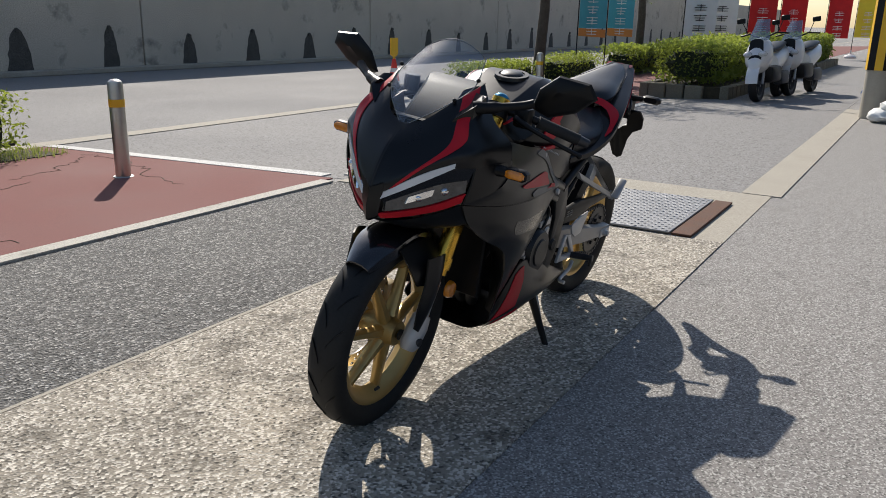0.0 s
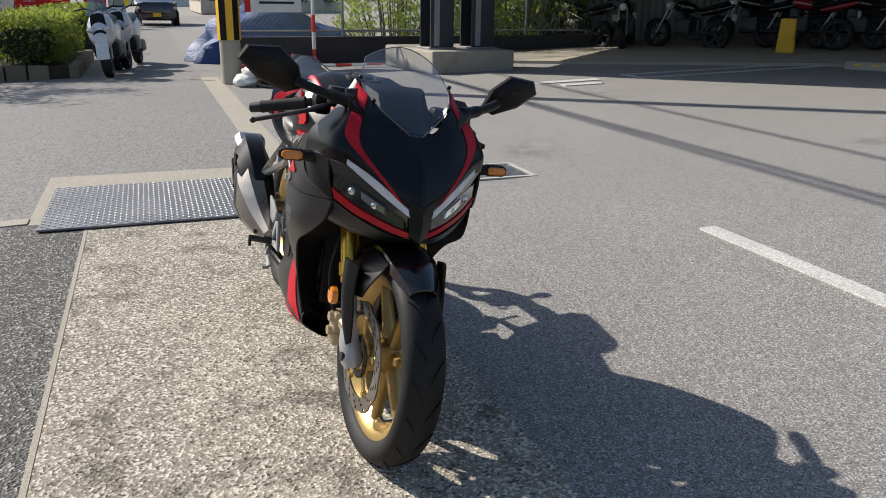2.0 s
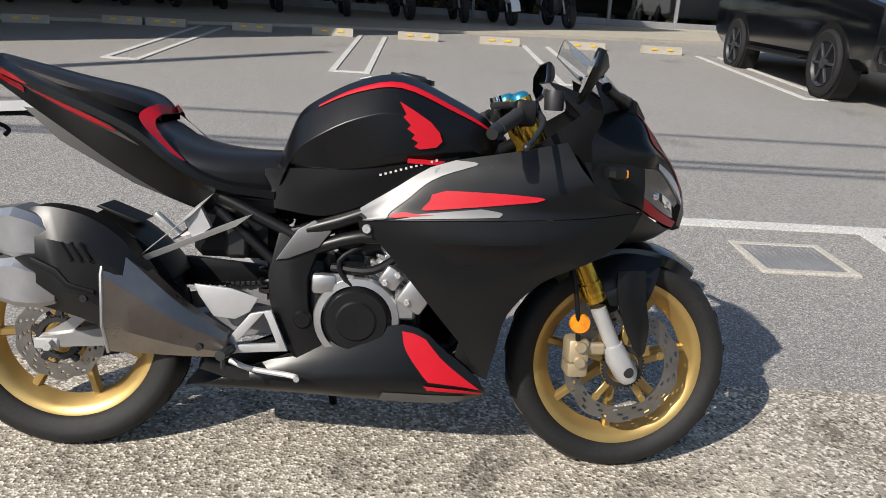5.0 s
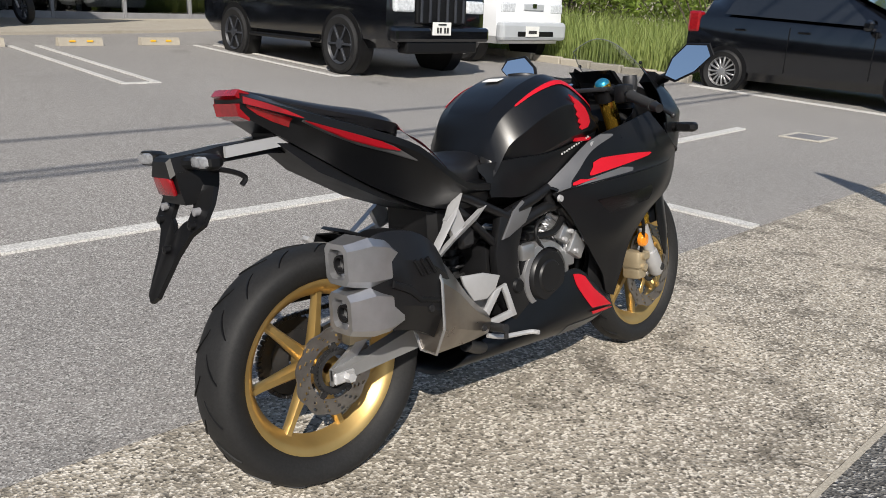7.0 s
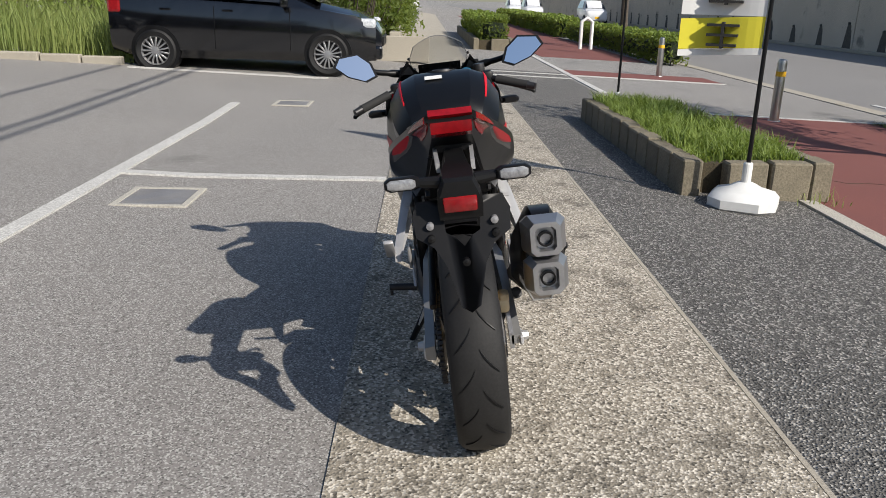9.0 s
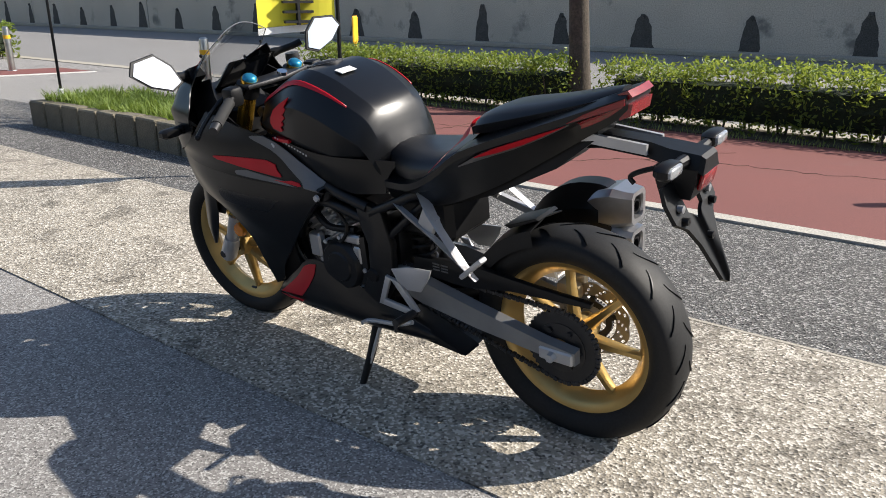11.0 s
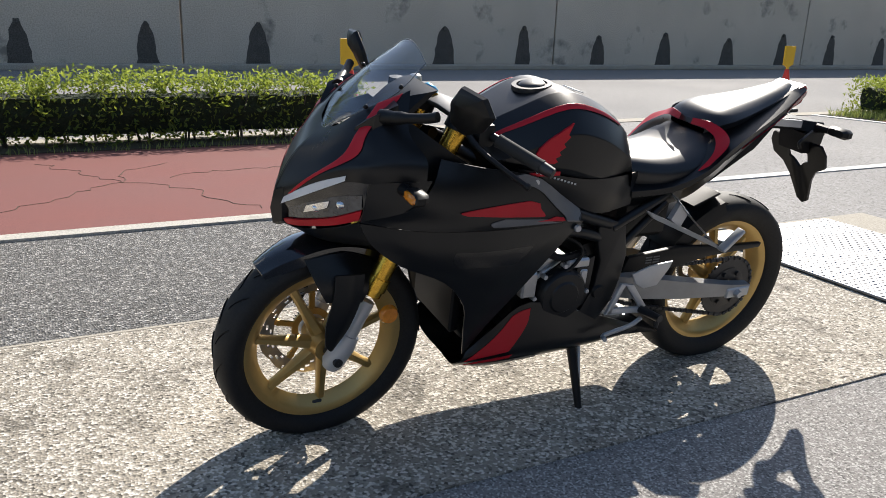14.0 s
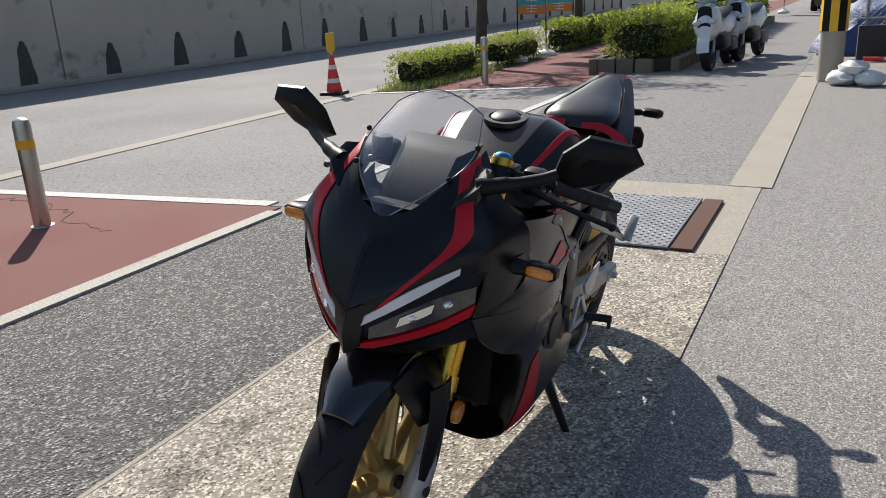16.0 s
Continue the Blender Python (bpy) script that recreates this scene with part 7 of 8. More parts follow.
put("tail_light_lower", REDLENS, lambda bm: loft(bm, [[(x, y * k, z) for x, z in ((-0.835, 0.918), (-0.862, 0.93), (-0.868, 0.958), (-0.84, 0.956))] for y, k in ((-0.05, 1), (-0.035, 1), (0, 1), (0.035, 1), (0.05, 1))]), label="dark red lower tail lens", smooth=50)
put("undertail", BLACKPL, lambda bm: loft(bm, [[(x, a * w, z + b * h) for a, b in ((-1, -1), (1, -1), (0.8, 1), (-0.8, 1))] for x, z, w, h in ((-0.3, 0.66, 0.1, 0.03), (-0.5, 0.73, 0.09, 0.03), (-0.68, 0.82, 0.07, 0.03), (-0.78, 0.89, 0.05, 0.02))]), smooth=30)

# plate holder
put("holder_arm", BLACKPL, lambda bm: loft(bm, [[(x, a * w, z + b * 0.017) for a, b in ((-1, -1), (1, -1), (0.7, 1), (-0.7, 1))] for x, z, w in ((-0.64, 0.845, 0.035), (-0.78, 0.86, 0.032), (-0.9, 0.852, 0.035), (-0.95, 0.845, 0.05), (-1.02, 0.838, 0.05), (-1.03, 0.83, 0.045))]), label="black number plate holder arm", smooth=30)
for s in (1, -1):
    put("holder_rail", SILVER, lambda bm: loft(bm, [[(x, s * (y + a * 0.005), z + b * 0.012) for a, b in ((-1, -1), (1, -1), (1, 1), (-1, 1))] for x, y, z in ((-0.66, 0.05, 0.855), (-0.75, 0.047, 0.87), (-0.9, 0.042, 0.856))]), label="bare metal holder rail")
    put("rear_indicator_stalk", BLACKPL, lambda bm: tube(bm, [(-0.985, s * 0.04, 0.84), (-0.985, s * 0.1, 0.845)], [0.016, 0.011], 10))
    put("rear_indicator", BLACKPL, lambda bm: loft(bm, [[(-0.985 - d, s * (0.128 + 0.04 * a * k), 0.847 + 0.016 * b * k) for a, b in ((-1, -0.6), (-0.7, -1), (0.7, -1), (1, -0.5), (1, 0.5), (0.7, 1), (-0.7, 1), (-1, 0.6))] for d, k in ((-0.02, 0.7), (-0.006, 1.0), (0.012, 1.0), (0.016, 0.9))]), label="black oblong indicator housing", smooth=40)
    put("rear_indicator_lens", DIML, lambda bm: loft(bm, [[(-0.985 - d, s * (0.129 + 0.034 * a * k), 0.847 + 0.0125 * b * k) for a, b in ((-1, -0.6), (-0.7, -1), (0.7, -1), (1, -0.5), (1, 0.5), (0.7, 1), (-0.7, 1), (-1, 0.6))] for d, k in ((0.014, 1.0), (0.021, 0.92), (0.024, 0.6))]), label="clear indicator lens", smooth=50)
    put("holder_hook", BLACKPL, lambda bm: tube(bm, spline([(-0.955, s * 0.05, 0.83), (-0.9, s * 0.07, 0.815), (-0.875, s * 0.075, 0.8), (-0.885, s * 0.075, 0.785)], 4), 0.006, 6))
put("plate_light", BLACKPL, lambda bm: loft(bm, [[(-0.97 + a * d, y, z) for a, y in ((-1, -w), (1, -w), (1, w), (-1, w))] for z, w, d in ((0.825, 0.05, 0.05), (0.79, 0.052, 0.045), (0.755, 0.05, 0.035))]), smooth=30)
put("rear_reflector", REDLENS, lambda bm: box(bm, (0, 0, 0), (0.012, 0.078, 0.042), 0.006, Matrix.Translation((-1.022, 0, 0.795)) @ Matrix.Rotation(radians(-14), 4, "Y"), 2), label="red rear reflector")


def plate_bracket(bm):
    for k in (1, -1):
        o = [(0.0, -0.085), (0.022, -0.06), (0.04, -0.05), (0.042, -0.02), (0.03, 0.0), (0.0, 0.004), (0.0, 0.03), (0.1, 0.03), (0.115, -0.005), (0.11, -0.055), (0.07, -0.082), (0.045, -0.13), (0.022, -0.225), (0.0, -0.24)]
        o = [(k * a, b) for a, b in o]
        prism(bm, o if k == 1 else o[::-1], -0.005, 0.005)
    bmesh.ops.remove_doubles(bm, verts=bm.verts, dist=1e-5)
    m = Matrix.Translation((-0.972, 0, 0.765)) @ Matrix.Rotation(radians(27), 4, "Y") @ Matrix.Rotation(radians(90), 4, "Z")
    bmesh.ops.transform(bm, matrix=m, verts=bm.verts)


put("plate_bracket", BLACKPL, plate_bracket, label="bare black number plate bracket")
for y, z in ((0.075, 0.742), (-0.075, 0.742), (0.075, 0.715), (-0.075, 0.715), (0.0, 0.66)):
    put("bracket_bolt", GREYSTEEL if z > 0.73 else BLACKPL, lambda bm: lathe(bm, [(0.001, -0.016), (0.009, -0.014), (0.009, 0.0), (0.001, 0.0)], "x", 12, (-0.975 - (0.768 - z) * 0.5, y, z)))

# exhaust
def hexa(x, y, z, w, h, k=0.45):
    return [(x, y + w * a, z + h * b) for a, b in ((-1, -k), (-k, -1), (k, -1), (1, -k), (1, k), (k, 1), (-k, 1), (-1, k))]


def sl(secs, n=3):
    rows = [hexa(*s) for s in secs]
    return [list(r) for r in zip(*[spline(c, n) for c in zip(*rows)])]


put("muffler", ENGB, lambda bm: loft(bm, sl([(-0.70, -0.218, 0.54, 0.048, 0.098), (-0.655, -0.22, 0.545, 0.06, 0.114), (-0.56, -0.222, 0.527, 0.066, 0.12), (-0.48, -0.212, 0.478, 0.063, 0.118), (-0.42, -0.195, 0.425, 0.05, 0.08)], 3)), label="black angular muffler", smooth=28)
put("muffler_guard", HEATM, lambda bm: loft(bm, sl([(-0.505, -0.226, 0.462, 0.06, 0.128), (-0.44, -0.218, 0.43, 0.058, 0.1), (-0.35, -0.196, 0.378, 0.045, 0.06), (-0.255, -0.172, 0.338, 0.028, 0.03)], 3)), label="heat-tinted bare metal guard on the muffler", smooth=28)
put("guard_edge", ALU, lambda bm: tube(bm, [(x - 0.002, y, z) for x, y, z in hexa(-0.505, -0.226, 0.462, 0.061, 0.129)] + [hexa(-0.507, -0.226, 0.462, 0.061, 0.129)[0]], 0.004, 6), label="folded edge of the guard", smooth=50)
put("muffler_crease", BLACKPL, lambda bm: prism(bm, [(-0.655, 0.555), (-0.6, 0.53), (-0.575, 0.5), (-0.52, 0.485), (-0.52, 0.475), (-0.58, 0.488), (-0.61, 0.515), (-0.66, 0.54)], -0.292, -0.284, 0.003), label="raised crease on the muffler cover", smooth=30)
for zt in (0.6, 0.488):
    put("exhaust_tip", TIPM, lambda bm: loft(bm, [hexa(-0.615, -0.222, zt - 0.016, 0.05, 0.03, 0.7), hexa(-0.655, -0.222, zt - 0.006, 0.06, 0.05, 0.7), hexa(-0.7, -0.221, zt, 0.06, 0.057, 0.7), hexa(-0.735, -0.22, zt, 0.048, 0.05, 0.7), hexa(-0.757, -0.22, zt + 0.002, 0.041, 0.046, 0.7), hexa(-0.757, -0.22, zt + 0.002, 0.028, 0.033, 0.7), hexa(-0.735, -0.22, zt, 0.024, 0.028, 0.7)]), label="silver angular exhaust outlet", smooth=25)
    put("outlet_pipe", BLACKPL, lambda bm: lathe(bm, [(0.016, -0.75), (0.021, -0.75), (0.021, -0.72), (0.016, -0.72)], "x", 20, (0, -0.22, zt)), smooth=40)
for x in (-0.59, -0.57, -0.55):
    put("cover_slot", BLACKPL, lambda bm: tube(bm, [(x, -0.287, 0.588), (x + 0.022, -0.289, 0.55)], 0.005, 6))
for x, z, yy in ((-0.545, 0.465, -0.288), (-0.31, 0.345, -0.228)):
    put("cover_bolt", DARKM, lambda bm: lathe(bm, [(0.001, yy - 0.003), (0.008, yy - 0.003), (0.01, yy + 0.01), (0.001, yy + 0.01)], "y", 14, (x, 0, z)))
for y in (-0.09, -0.03, 0.03, 0.09):
    put("header_pipe", DARKM, lambda bm: tube(bm, spline([(0.2, y, 0.5), (0.32, y, 0.46), (0.36, y * 0.9, 0.38), (0.31, y * 0.7, 0.28), (0.2, y * 0.5 - 0.03, 0.235), (0.0, -0.08, 0.225), (-0.2, -0.12, 0.24), (-0.32, -0.165, 0.29)], 4), 0.019, 10), smooth=50)

# engine, frame
put("crankcase", ENGB, lambda bm: (box(bm, (0.03, 0, 0.40), (0.34, 0.25, 0.2), 0.04, seg=2), box(bm, (-0.1, 0, 0.45), (0.14, 0.22, 0.2), 0.04, seg=2), box(bm, (0.05, 0, 0.29), (0.26, 0.2, 0.08), 0.03, seg=2)), label="black engine crankcase", smooth=40)


LEANED = Matrix.Translation((0.11, 0, 0.47)) @ Matrix.Rotation(radians(33), 4, "Y")
barrel = put("cylinder", ALU, lambda bm: box(bm, (0, 0, 0.07), (0.13, 0.235, 0.17), 0.015, LEANED), label="finned cast aluminium cylinder", smooth=40)
put("cylinder_head", ALU, lambda bm: box(bm, (0.0, 0, 0.185), (0.16, 0.27, 0.06), 0.02, LEANED, 2), barrel, smooth=40)
for k in range(7):
    put("cooling_fin", ALU, lambda bm: box(bm, (0, 0, 0.022 * k), (0.15 - 0.006 * (k % 2), 0.26 - 0.02 * (k % 2), 0.014), 0.005, LEANED), barrel, smooth=40)
TILT = Matrix.Rotation(radians(33), 4, "Y")
for x, z, w, h in ((0.185, 0.475, 0.07, 0.075), (0.225, 0.535, 0.09, 0.05), (0.125, 0.515, 0.05, 0.05)):
    put("head_casting", ALU, lambda bm: box(bm, (0, 0, 0), (w, 0.03, h), 0.009, Matrix.Translation((x, -0.152, z)) @ TILT, 2), label="bright cast cylinder head", smooth=40)
    for a, b in ((1, 1), (-1, -1)):
        put("head_bolt", SILVER, lambda bm: lathe(bm, [(0.001, -0.176), (0.007, -0.176), (0.008, -0.165), (0.001, -0.163)], "y", 6, (x + a * w * 0.3, 0, z + b * h * 0.2)))
put("case_rim", ALU, lambda bm: lathe(bm, [(0.086, -0.155), (0.102, -0.153), (0.106, -0.14), (0.106, -0.12), (0.086, -0.12)], "y", 40, (0.045, 0, 0.405)), label="bright aluminium crankcase edge", smooth=40)
put("case_boss", ALU, lambda bm: box(bm, (-0.035, -0.14, 0.49), (0.06, 0.03, 0.05), 0.01, None, 2), smooth=40)
put("frame_gusset", GUN, lambda bm: prism(bm, [(-0.15, 0.545), (-0.12, 0.55), (-0.05, 0.58), (-0.02, 0.62), (-0.06, 0.645), (-0.1, 0.62)], -0.158, -0.15, 0.003), label="grey painted frame gusset", smooth=35)
for s in (1, -1):
    m1 = ENGB
    put("crankcase_cover", m1, lambda bm: (lathe(bm, [(0.001, s * 0.168), (0.045, s * 0.168), (0.05, s * 0.163), (0.072, s * 0.162), (0.082, s * 0.15), (0.086, s * 0.12), (0.001, s * 0.12)], "y", 36, (0.045, 0, 0.405)),), label="round black crankcase cover", smooth=35)
    for k in range(8):
        a = 2 * math.pi * k / 8
        put("cover_screw", SILVER, lambda bm: lathe(bm, [(0.001, s * 0.15), (0.007, s * 0.15), (0.008, s * 0.13), (0.001, s * 0.13)], "y", 8, (0.045 + 0.092 * math.cos(a), 0, 0.405 + 0.092 * math.sin(a))))
    put("sprocket_cover", ENGB, lambda bm: prism(bm, [(-0.06, 0.36), (0.0, 0.34), (0.0, 0.5), (-0.06, 0.52)], s * 0.125, s * 0.145, 0.008), smooth=40)
    put("pivot_plate", ENGB, lambda bm: prism(bm, [(-0.145, 0.615), (-0.045, 0.64), (-0.05, 0.57), (-0.075, 0.5), (-0.07, 0.42), (-0.03, 0.34), (-0.045, 0.285), (-0.1, 0.295), (-0.145, 0.36), (-0.165, 0.44), (-0.17, 0.51)], s * 0.118, s * 0.15, 0.008), label="black cast pivot plate", smooth=35)
    put("pivot_cap", BLACKPL, lambda bm: lathe(bm, [(0.001, s * 0.158), (0.018, s * 0.158), (0.023, s * 0.15), (0.001, s * 0.148)], "y", 20, (-0.085, 0, 0.4)), smooth=35)
    for pts in ([(-0.09, s * 0.14, 0.615), (0.05, s * 0.155, 0.665), (0.2, s * 0.14, 0.74), (0.4, s * 0.07, 0.84)], [(-0.06, s * 0.135, 0.575), (0.05, s * 0.15, 0.61), (0.2, s * 0.145, 0.62), (0.36, s * 0.1, 0.72)], [(0.05, s * 0.15, 0.66), (0.07, s * 0.15, 0.61)], [(0.1, s * 0.15, 0.62), (0.2, s * 0.14, 0.53), (0.25, s * 0.12, 0.46)]):
        put("frame_tube", ENGB, lambda bm: tube(bm, spline(pts, 3), 0.017, 12), label="black steel frame tube", smooth=50)
    put("subframe_tube", ENGB, lambda bm: tube(bm, [(-0.1, s * 0.14, 0.6), (-0.26, s * 0.135, 0.675), (-0.45, s * 0.1, 0.75)], 0.014, 10), smooth=50)
    put("subframe_strut", ENGB, lambda bm: tube(bm, [(-0.14, s * 0.13, 0.52), (-0.3, s * 0.125, 0.66)], 0.012, 10), smooth=50)
    # rider foot plate and peg
    put("foot_plate", SILVER, lambda bm: [prism(bm, o, s * 0.16, s * 0.172, 0.003) for o in ([(-0.115, 0.325), (-0.135, 0.325), (-0.165, 0.4), (-0.175, 0.42), (-0.155, 0.425)], [(-0.115, 0.325), (-0.13, 0.345), (-0.235, 0.335), (-0.265, 0.335), (-0.25, 0.31), (-0.235, 0.315)], [(-0.155, 0.425), (-0.175, 0.415), (-0.25, 0.325), (-0.27, 0.335), (-0.205, 0.415)])], label="silver cast foot peg plate", smooth=35)
    put("heel_guard", SILVER, lambda bm: prism(bm, [(-0.185, 0.455), (-0.25, 0.475), (-0.335, 0.482), (-0.325, 0.455), (-0.29, 0.405), (-0.24, 0.4), (-0.205, 0.42)], s * 0.168, s * 0.176, 0.003), label="silver heel guard", smooth=35)
    put("foot_peg", DARKM, lambda bm: (tube(bm, [(-0.25, s * 0.165, 0.325), (-0.255, s * 0.255, 0.335)], [0.013, 0.012], 10), tube(bm, [(-0.25, s * 0.25, 0.33), (-0.25, s * 0.25, 0.305)], 0.006, 8)), label="ribbed foot peg", smooth=40)
    put("foot_lever", SILVER, lambda bm: tube(bm, spline([(-0.25, s * 0.18, 0.3), (-0.2, s * 0.19, 0.285), (-0.1, s * 0.2, 0.275), (-0.085, s * 0.225, 0.275)], 4), 0.007, 8), smooth=40)
    # pillion hanger and peg
    put("pillion_hanger", SILVER, lambda bm: [loft(bm, [[(x + a * 0.02, s * (y + b * 0.009), z + c2) for a, b, c2 in ((-1, -1, -0.016), (1, -1, 0.016), (1, 1, 0.016), (-1, 1, -0.016))] for x, y, z in l]) for l in ([(-0.225, 0.145, 0.635), (-0.33, 0.16, 0.59), (-0.46, 0.19, 0.535), (-0.49, 0.195, 0.52)], [(-0.315, 0.145, 0.68), (-0.36, 0.165, 0.63), (-0.44, 0.185, 0.56), (-0.485, 0.195, 0.52)], [(-0.32, 0.155, 0.6), (-0.345, 0.155, 0.65)])], label="silver forked pillion peg hanger", smooth=35)
    put("pillion_peg", SILVER, lambda bm: box(bm, (0, 0, 0), (0.095, 0.03, 0.014), 0.005, Matrix.Translation((-0.515, s * 0.215, 0.55)) @ Matrix.Rotation(radians(42 if s == 1 else 30), 4, "Y"), 2), label="folded pillion foot peg")
    # swingarm
    put("swingarm", SWINGM, lambda bm: loft(bm, [[(x, s * (y + a * 0.014), z + b * h) for a, b in ((-1, -1), (1, -0.8), (1, 0.8), (-1, 1))] for x, y, z, h in ((-0.12, 0.1, 0.395, 0.04), (-0.25, 0.118, 0.378, 0.046), (-0.45, 0.122, 0.345, 0.038), (-0.66, 0.122, 0.315, 0.026 if s == 1 else 0.02), (-0.755 if s == 1 else -0.72, 0.122, 0.308, 0.022 if s == 1 else 0.015))]), label="bare aluminium swingarm", smooth=40)
    put("axle_block", SILVER, lambda bm: (box(bm, (-0.7, s * 0.135, 0.305), (0.1 if s == 1 else 0.06, 0.012, 0.036 if s == 1 else 0.028), 0.004), lathe(bm, [(0.001, s * 0.158), (0.012, s * 0.158), (0.015, s * 0.14), (0.001, s * 0.13)], "y", 6, (RX, 0, 0.305))), smooth=30)
    # clip-ons
    put("handlebar", BLACKPL, lambda bm: tube(bm, [(0.415, s * 0.1, 0.925), (0.385, s * 0.2, 0.913), (0.315, s * 0.33, 0.873)], 0.0115, 12), smooth=50, steer=True)
    put("grip", shader("grip_rubber", (0.02, 0.02, 0.02), None, 20, 0.75, fine=220, bump=0.002), lambda bm: tube(bm, [(0.377, s * 0.215, 0.9085), (0.372, s * 0.224, 0.9055), (0.325, s * 0.311, 0.879), (0.318, s * 0.324, 0.875)], [0.0175, 0.0165, 0.0165, 0.0175], 16), label="black ribbed rubber grip", smooth=50, steer=True)
    put("bar_end", DARKM, lambda bm: tube(bm, [(0.318, s * 0.324, 0.875), (0.303, s * 0.351, 0.867)], [0.0155, 0.013], 14), smooth=40, steer=True)
    put("switch_box", BLACKPL, lambda bm: box(bm, (0.4, s * 0.178, 0.915), (0.05, 0.05, 0.06), 0.012, None, 2), smooth=40, steer=True)
    put("bar_clamp", BLACKPL, lambda bm: tube(bm, [(0.425, s * 0.1, 0.9), (0.41, s * 0.1, 0.935)], 0.036, 20), smooth=40, steer=True)
    put("lever", BLACKPL if s == 1 else DARKM, lambda bm: (tube(bm, spline([(0.435, s * 0.165, 0.915), (0.435, s * 0.22, 0.895), (0.405, s * 0.3, 0.865), (0.378, s * 0.352, 0.845)], 4), [0.009] * 4 + [0.0065] * 9, 8), bmesh.ops.create_icosphere(bm, subdivisions=2, radius=0.009, matrix=Matrix.Translation((0.376, s * 0.356, 0.843)))), label="dark control lever", smooth=50, steer=True)

put("brake_reservoir", DARKM, lambda bm: (lathe(bm, [(0.001, 0.0), (0.022, 0.0), (0.024, 0.03), (0.022, 0.045), (0.001, 0.046)], "z", 20, (0.47, -0.16, 0.925))), label="dark brake fluid reservoir", smooth=40, steer=True)
put("top_yoke", DARKM, lambda bm: (prism(bm, [(0.37, -0.135), (0.44, -0.13), (0.43, 0.0), (0.44, 0.13), (0.37, 0.135), (0.345, 0.0)], 0.925, 0.94, 0.005, "xy"),), label="dark cast top yoke", smooth=40, steer=True)
put("lower_yoke", BLACKPL, lambda bm: box(bm, (0.5, 0, 0.735), (0.07, 0.27, 0.035), 0.012), steer=True)
put("key_barrel", CHROME, lambda bm: tube(bm, [(0.365, 0, 0.93), (0.357, 0, 0.953)], 0.016, 16), steer=True)
put("meter", BLACKPL, lambda bm: loft(bm, [[(x - 0.05 * a2, y, z + 0.045 * a2) for y, a2 in ((-w, -1), (w, -1), (w, 1), (-w, 1))] for x, z, w in ((0.6, 0.93, 0.06), (0.55, 0.945, 0.085), (0.525, 0.95, 0.085))]), label="black digital meter", smooth=30)
put("meter_face", CARGLASS, lambda bm: loft(bm, [[(x - 0.045 * a2, y, z + 0.04 * a2) for y, a2 in ((-w, -1), (w, -1), (w, 1), (-w, 1))] for x, z, w in ((0.5235, 0.951, 0.075), (0.5215, 0.952, 0.072))]), label="glossy meter display")
put("inner_cowl", BLACKPL, lambda bm: blade(bm, refine([[(0.70, y, 0.90 - 0.3 * y * y) for y in (-0.09, -0.045, 0, 0.045, 0.09)], [(0.62, y, 0.89) for y in (-0.12, -0.06, 0, 0.06, 0.12)], [(0.54, y, 0.87) for y in (-0.16, -0.08, 0, 0.08, 0.16)]], 2, 2), 0.004, (0, 0, -1)))
for s in (1, -1):
    put("inner_side_cowl", BLACKPL, lambda bm: blade(bm, refine([[(0.71, s * 0.09, 0.905), (0.64, s * 0.11, 0.925), (0.575, s * 0.12, 0.94)], [(0.68, s * 0.13, 0.84), (0.57, s * 0.16, 0.85), (0.46, s * 0.18, 0.86)], [(0.62, s * 0.15, 0.76), (0.5, s * 0.17, 0.77), (0.36, s * 0.17, 0.80)]], 2, 2), 0.004, (0, -s, 0)))
put("radiator", BLACKPL, lambda bm: box(bm, (0.375, 0, 0.47), (0.03, 0.24, 0.3), 0.006), label="dark radiator core")
for s in (1, -1):
    EDGE = [(0.70, 0.19, 0.705), (0.665, 0.2, 0.65), (0.595, 0.216, 0.596), (0.472, 0.22, 0.537), (0.4, 0.203, 0.452), (0.38, 0.184, 0.36), (0.364, 0.164, 0.277)]
    put("inner_fairing", BLACKPL, lambda bm: blade(bm, refine([[(x, s * y, z), (x - 0.03, s * (y - 0.035), z), (x - 0.08, s * 0.115, z - 0.01)] for x, y, z in EDGE], 3, 3), 0.004, (-1, 0, 0)), label="dark inner face of the fairing", smooth=50)
put("head_stay", BLACKPL, lambda bm: box(bm, (0.6, 0, 0.78), (0.2, 0.2, 0.2), 0.05))
put("airbox", BLACKPL, lambda bm: loft(bm, [hexa(-0.16, 0, 0.68, 0.1, 0.05), hexa(0.0, 0, 0.69, 0.13, 0.07), hexa(0.2, 0, 0.72, 0.13, 0.07), hexa(0.36, 0, 0.76, 0.09, 0.06)]), smooth=30)
put("throttle_body", DARKM, lambda bm: (box(bm, (0.06, 0, 0.59), (0.16, 0.2, 0.08), 0.02), *[tube(bm, [(0.1, y, 0.6), (0.15, y, 0.56)], 0.025, 12) for y in (-0.06, 0.06)]), smooth=40)
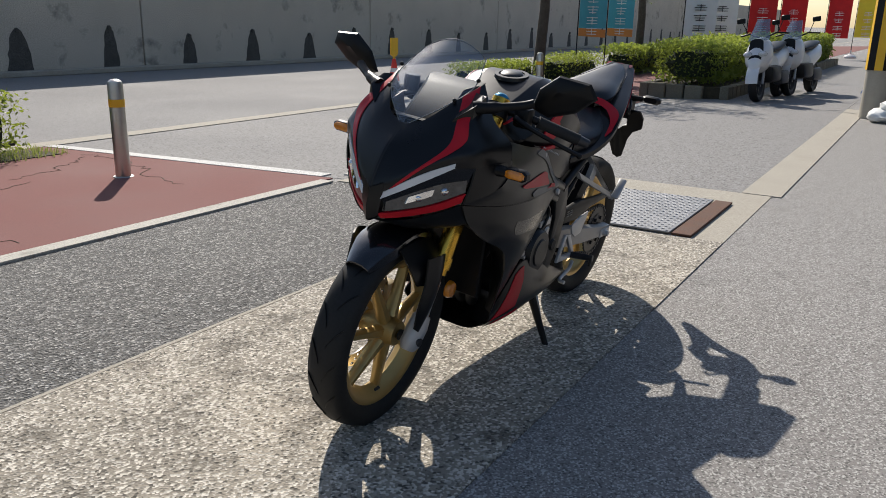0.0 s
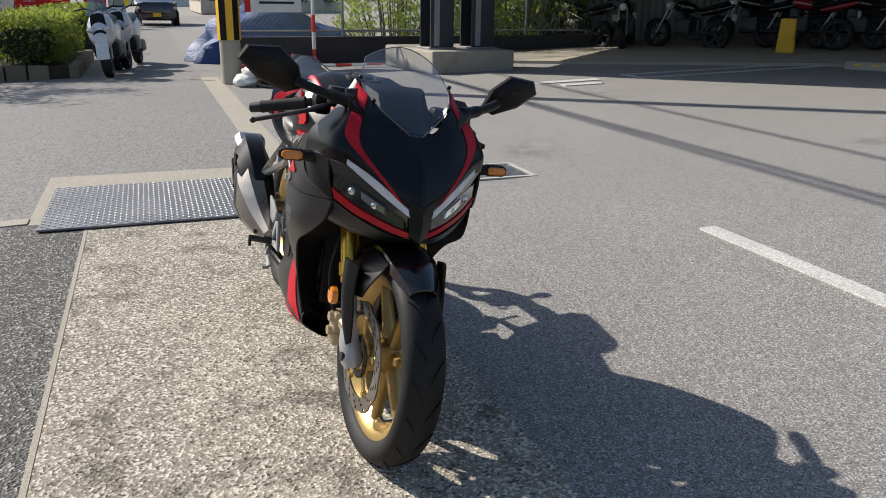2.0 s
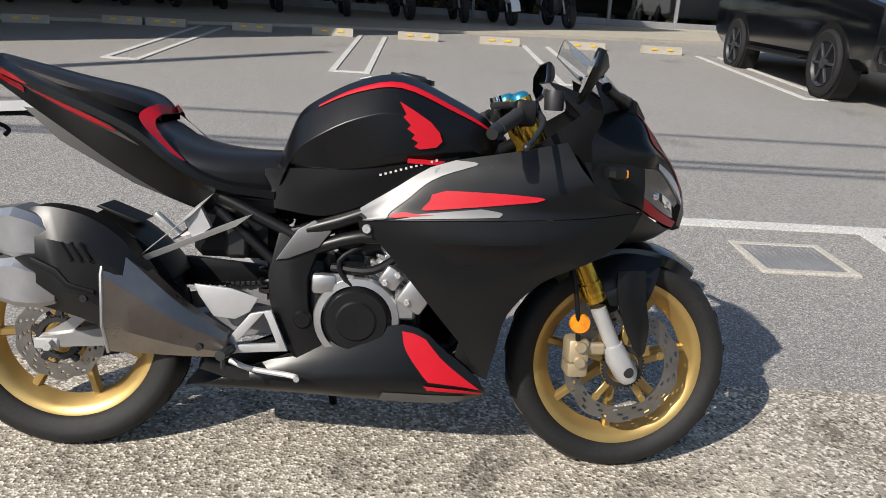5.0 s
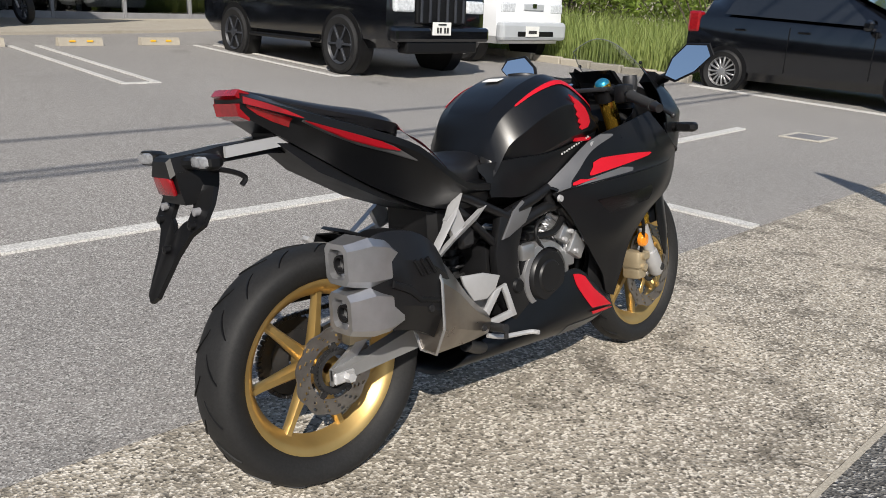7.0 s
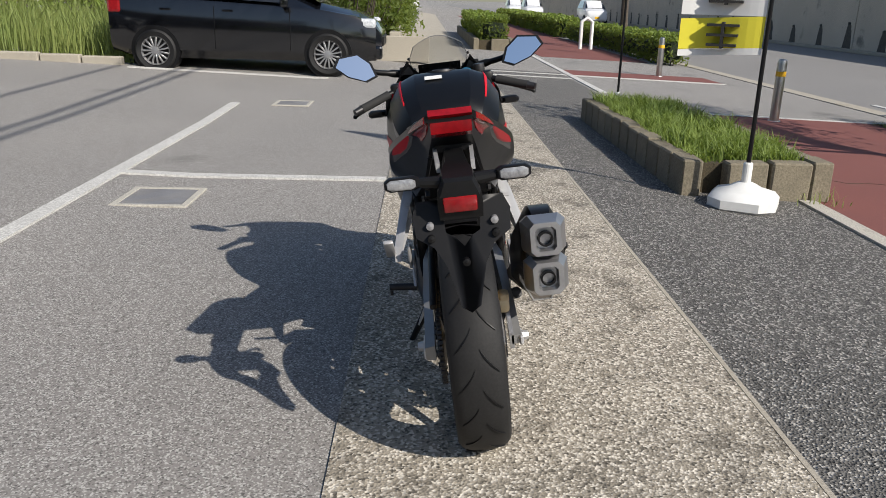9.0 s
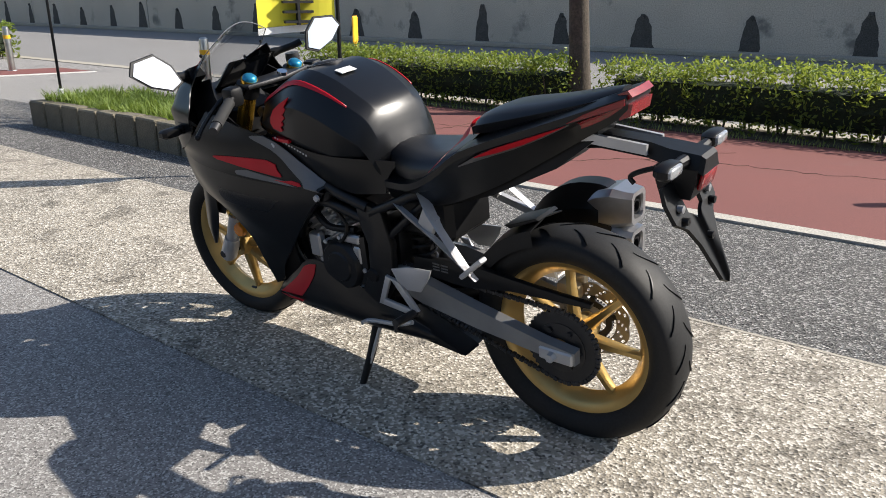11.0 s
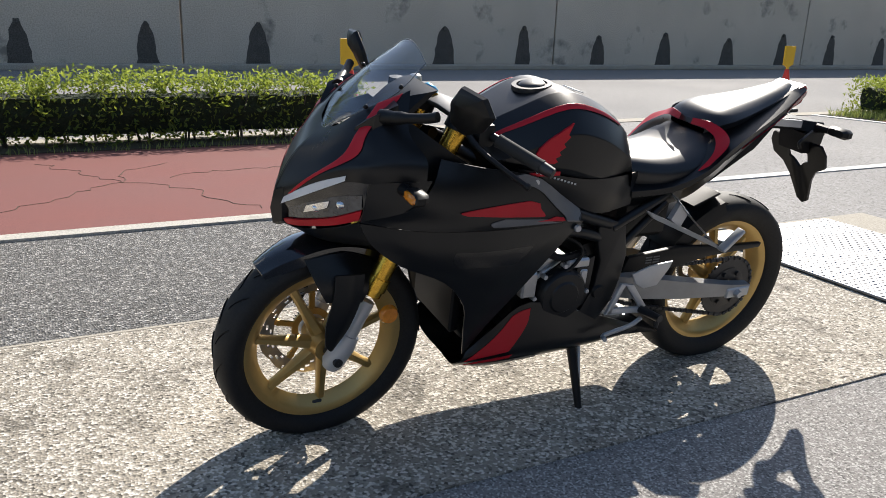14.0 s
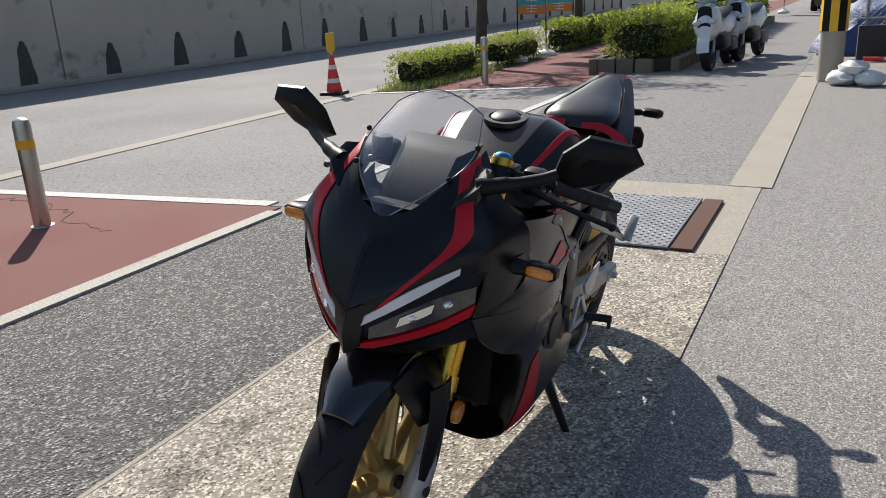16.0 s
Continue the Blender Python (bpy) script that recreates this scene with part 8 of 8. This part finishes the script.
for y in (0.15, -0.15):
    put("cable", BLACKPL, lambda bm: tube(bm, spline([(0.08, y * 0.9, 0.6), (0.0, y, 0.55), (0.03, y, 0.49), (0.1, y * 0.95, 0.47)], 4), 0.006, 6))
    put("engine_hose", BLACKPL, lambda bm: tube(bm, spline([(0.16, y * 0.9, 0.58), (0.08, y, 0.53), (-0.02, y * 0.9, 0.53)], 4), 0.011, 8))
    for c, d in (((0.0, y * 0.93, 0.5), (0.08, 0.02, 0.03)), ((0.16, y * 0.9, 0.45), (0.05, 0.03, 0.08)), ((-0.025, y * 0.93, 0.45), (0.03, 0.02, 0.06))):
        put("bracket_lug", ALU, lambda bm: box(bm, c, d, 0.006))
shock = put("rear_shock", DARKM, lambda bm: tube(bm, [(-0.18, 0.02, 0.39), (-0.18, 0.02, 0.65)], 0.022, 14), label="coil spring rear shock", smooth=50)
put("spring", DARKM, lambda bm: tube(bm, [(-0.18 + 0.038 * math.cos(a * 0.35), 0.02 + 0.038 * math.sin(a * 0.35), 0.41 + 0.0016 * a) for a in range(130)], 0.006, 6), shock, "dark coil spring", smooth=50)
put("battery_tray", BLACKPL, lambda bm: box(bm, (-0.26, 0, 0.6), (0.2, 0.2, 0.14), 0.02))
put("fluid_tank", DARKM, lambda bm: box(bm, (-0.25, -0.1, 0.58), (0.06, 0.05, 0.09), 0.012), label="dark fluid tank", smooth=40)


def hugger(bm):
    rows = []
    for k in range(12):
        a = radians(30 + 44 * k / 11)
        rows.append([(RX + (0.335 - dr) * math.cos(a), y, 0.305 + (0.335 - dr) * math.sin(a)) for y, dr in ((-0.088, 0.05), (-0.08, 0.012), (0, 0), (0.08, 0.012), (0.088, 0.05))])
    blade(bm, rows, 0.004, (0, 0, -1))


put("rear_hugger", BLACKPL, hugger, label="black plastic rear hugger")
put("hugger_tail", BLACKPL, lambda bm: prism(bm, [(-0.5, 0.6), (-0.6, 0.638), (-0.61, 0.633), (-0.52, 0.595)], -0.05, 0.05, 0.003))
put("chain_guard", BLACKPL, lambda bm: prism(bm, [(-0.2, 0.425), (-0.22, 0.475), (-0.42, 0.49), (-0.6, 0.475), (-0.79, 0.465), (-0.785, 0.45), (-0.55, 0.44), (-0.4, 0.415)], 0.088, 0.108, 0.005), label="black chain guard", smooth=35)
put("chain_guard_label", GREYTXT, lambda bm: [box(bm, (-0.3 - 0.03 * i, 0.1095, 0.468 - 0.009 * j), (0.024, 0.002, 0.004)) for i in range(2) for j in range(3)], label="small grey label print")


def sprocket(bm):
    n = 80
    rings = []
    for i in range(n):
        a = 2 * math.pi * i / n
        ro = 0.102 + (0.006 if i % 2 else 0)
        rings.append([(RX + q * math.cos(a), o, 0.305 + q * math.sin(a)) for q, o in ((0.07, 0.088), (ro, 0.088), (ro, 0.094), (0.07, 0.094))])
    loft(bm, rings + rings[:1], caps=False)
    bmesh.ops.remove_doubles(bm, verts=bm.verts, dist=1e-6)
    lathe(bm, [(0.03, 0.075), (0.072, 0.085), (0.072, 0.096), (0.045, 0.1), (0.03, 0.1)], "y", 40, (RX, 0, 0.305))
    for k in range(6):
        a = k * math.pi / 3
        lathe(bm, [(0.001, 0.106), (0.008, 0.106), (0.008, 0.09), (0.001, 0.09)], "y", 6, (RX + 0.058 * math.cos(a), 0, 0.305 + 0.058 * math.sin(a)))


put("sprocket", DARKM, sprocket, label="dark toothed rear sprocket", smooth=30)


def chain(bm):
    pts = [(RX, 0.305 + 0.108), (-0.3, 0.42), (-0.1, 0.44), (-0.07, 0.4), (-0.1, 0.36), (-0.3, 0.29), (RX, 0.305 - 0.108)]
    pts += [(RX + 0.108 * math.cos(radians(a)), 0.305 + 0.108 * math.sin(radians(a))) for a in range(255, 90, -15)]
    pts.append(pts[0])
    length = 0
    for (x0, z0), (x1, z1) in zip(pts, pts[1:]):
        d = math.hypot(x1 - x0, z1 - z0)
        k = max(1, int(d / 0.0135))
        for i in range(k):
            t = (i + 0.5) / k
            a = math.atan2(z1 - z0, x1 - x0)
            box(bm, (0, 0, 0), (0.0125, 0.016 if i % 2 else 0.011, 0.012), 0.002, Matrix.Translation((x0 + (x1 - x0) * t, 0.091, z0 + (z1 - z0) * t)) @ Matrix.Rotation(-a, 4, "Y"))


tagged(put("drive_chain", DARKM, chain, label="drive chain"), kind="stuff")
put("rear_caliper", BRONZE, lambda bm: (box(bm, (-0.625, -0.085, 0.385), (0.075, 0.06, 0.045), 0.012, None, 2), box(bm, (-0.64, -0.1, 0.41), (0.04, 0.03, 0.03), 0.006)), label="bronze rear brake caliper", smooth=40)
put("caliper_bracket", ALU, lambda bm: loft(bm, [[(x, -0.108 + a * 0.006, z + b * h) for a, b in ((-1, -1), (1, -1), (1, 1), (-1, 1))] for x, z, h in ((-0.72, 0.3, 0.02), (-0.66, 0.34, 0.018), (-0.61, 0.385, 0.018))]), smooth=30)
put("side_stand", BLACKPL, lambda bm: (tube(bm, [(-0.045, 0.11, 0.235), (-0.045, 0.165, 0.13), (-0.04, 0.215, 0.045), (-0.04, 0.22, 0.037)], [0.017, 0.014, 0.011, 0.011], 12), box(bm, (-0.035, 0.225, 0.034), (0.075, 0.04, 0.012), 0.005, None), tube(bm, [(-0.05, 0.09, 0.26), (-0.045, 0.125, 0.215)], 0.026, 12)), label="black side stand on the concrete", smooth=40)
put("stand_spring", SILVER, lambda bm: tube(bm, [(-0.07, 0.12, 0.24), (-0.05, 0.185, 0.1)], 0.006, 8))
put("lower_tray", BLACKPL, lambda bm: prism(bm, [(-0.17, 0.28), (-0.36, 0.215), (-0.39, 0.2), (-0.2, 0.215), (-0.1, 0.24)], 0.05, 0.13, 0.006), smooth=30)
bike.matrix_world = pose(0, 0.002, -0.005, -7.8, 0, 0)
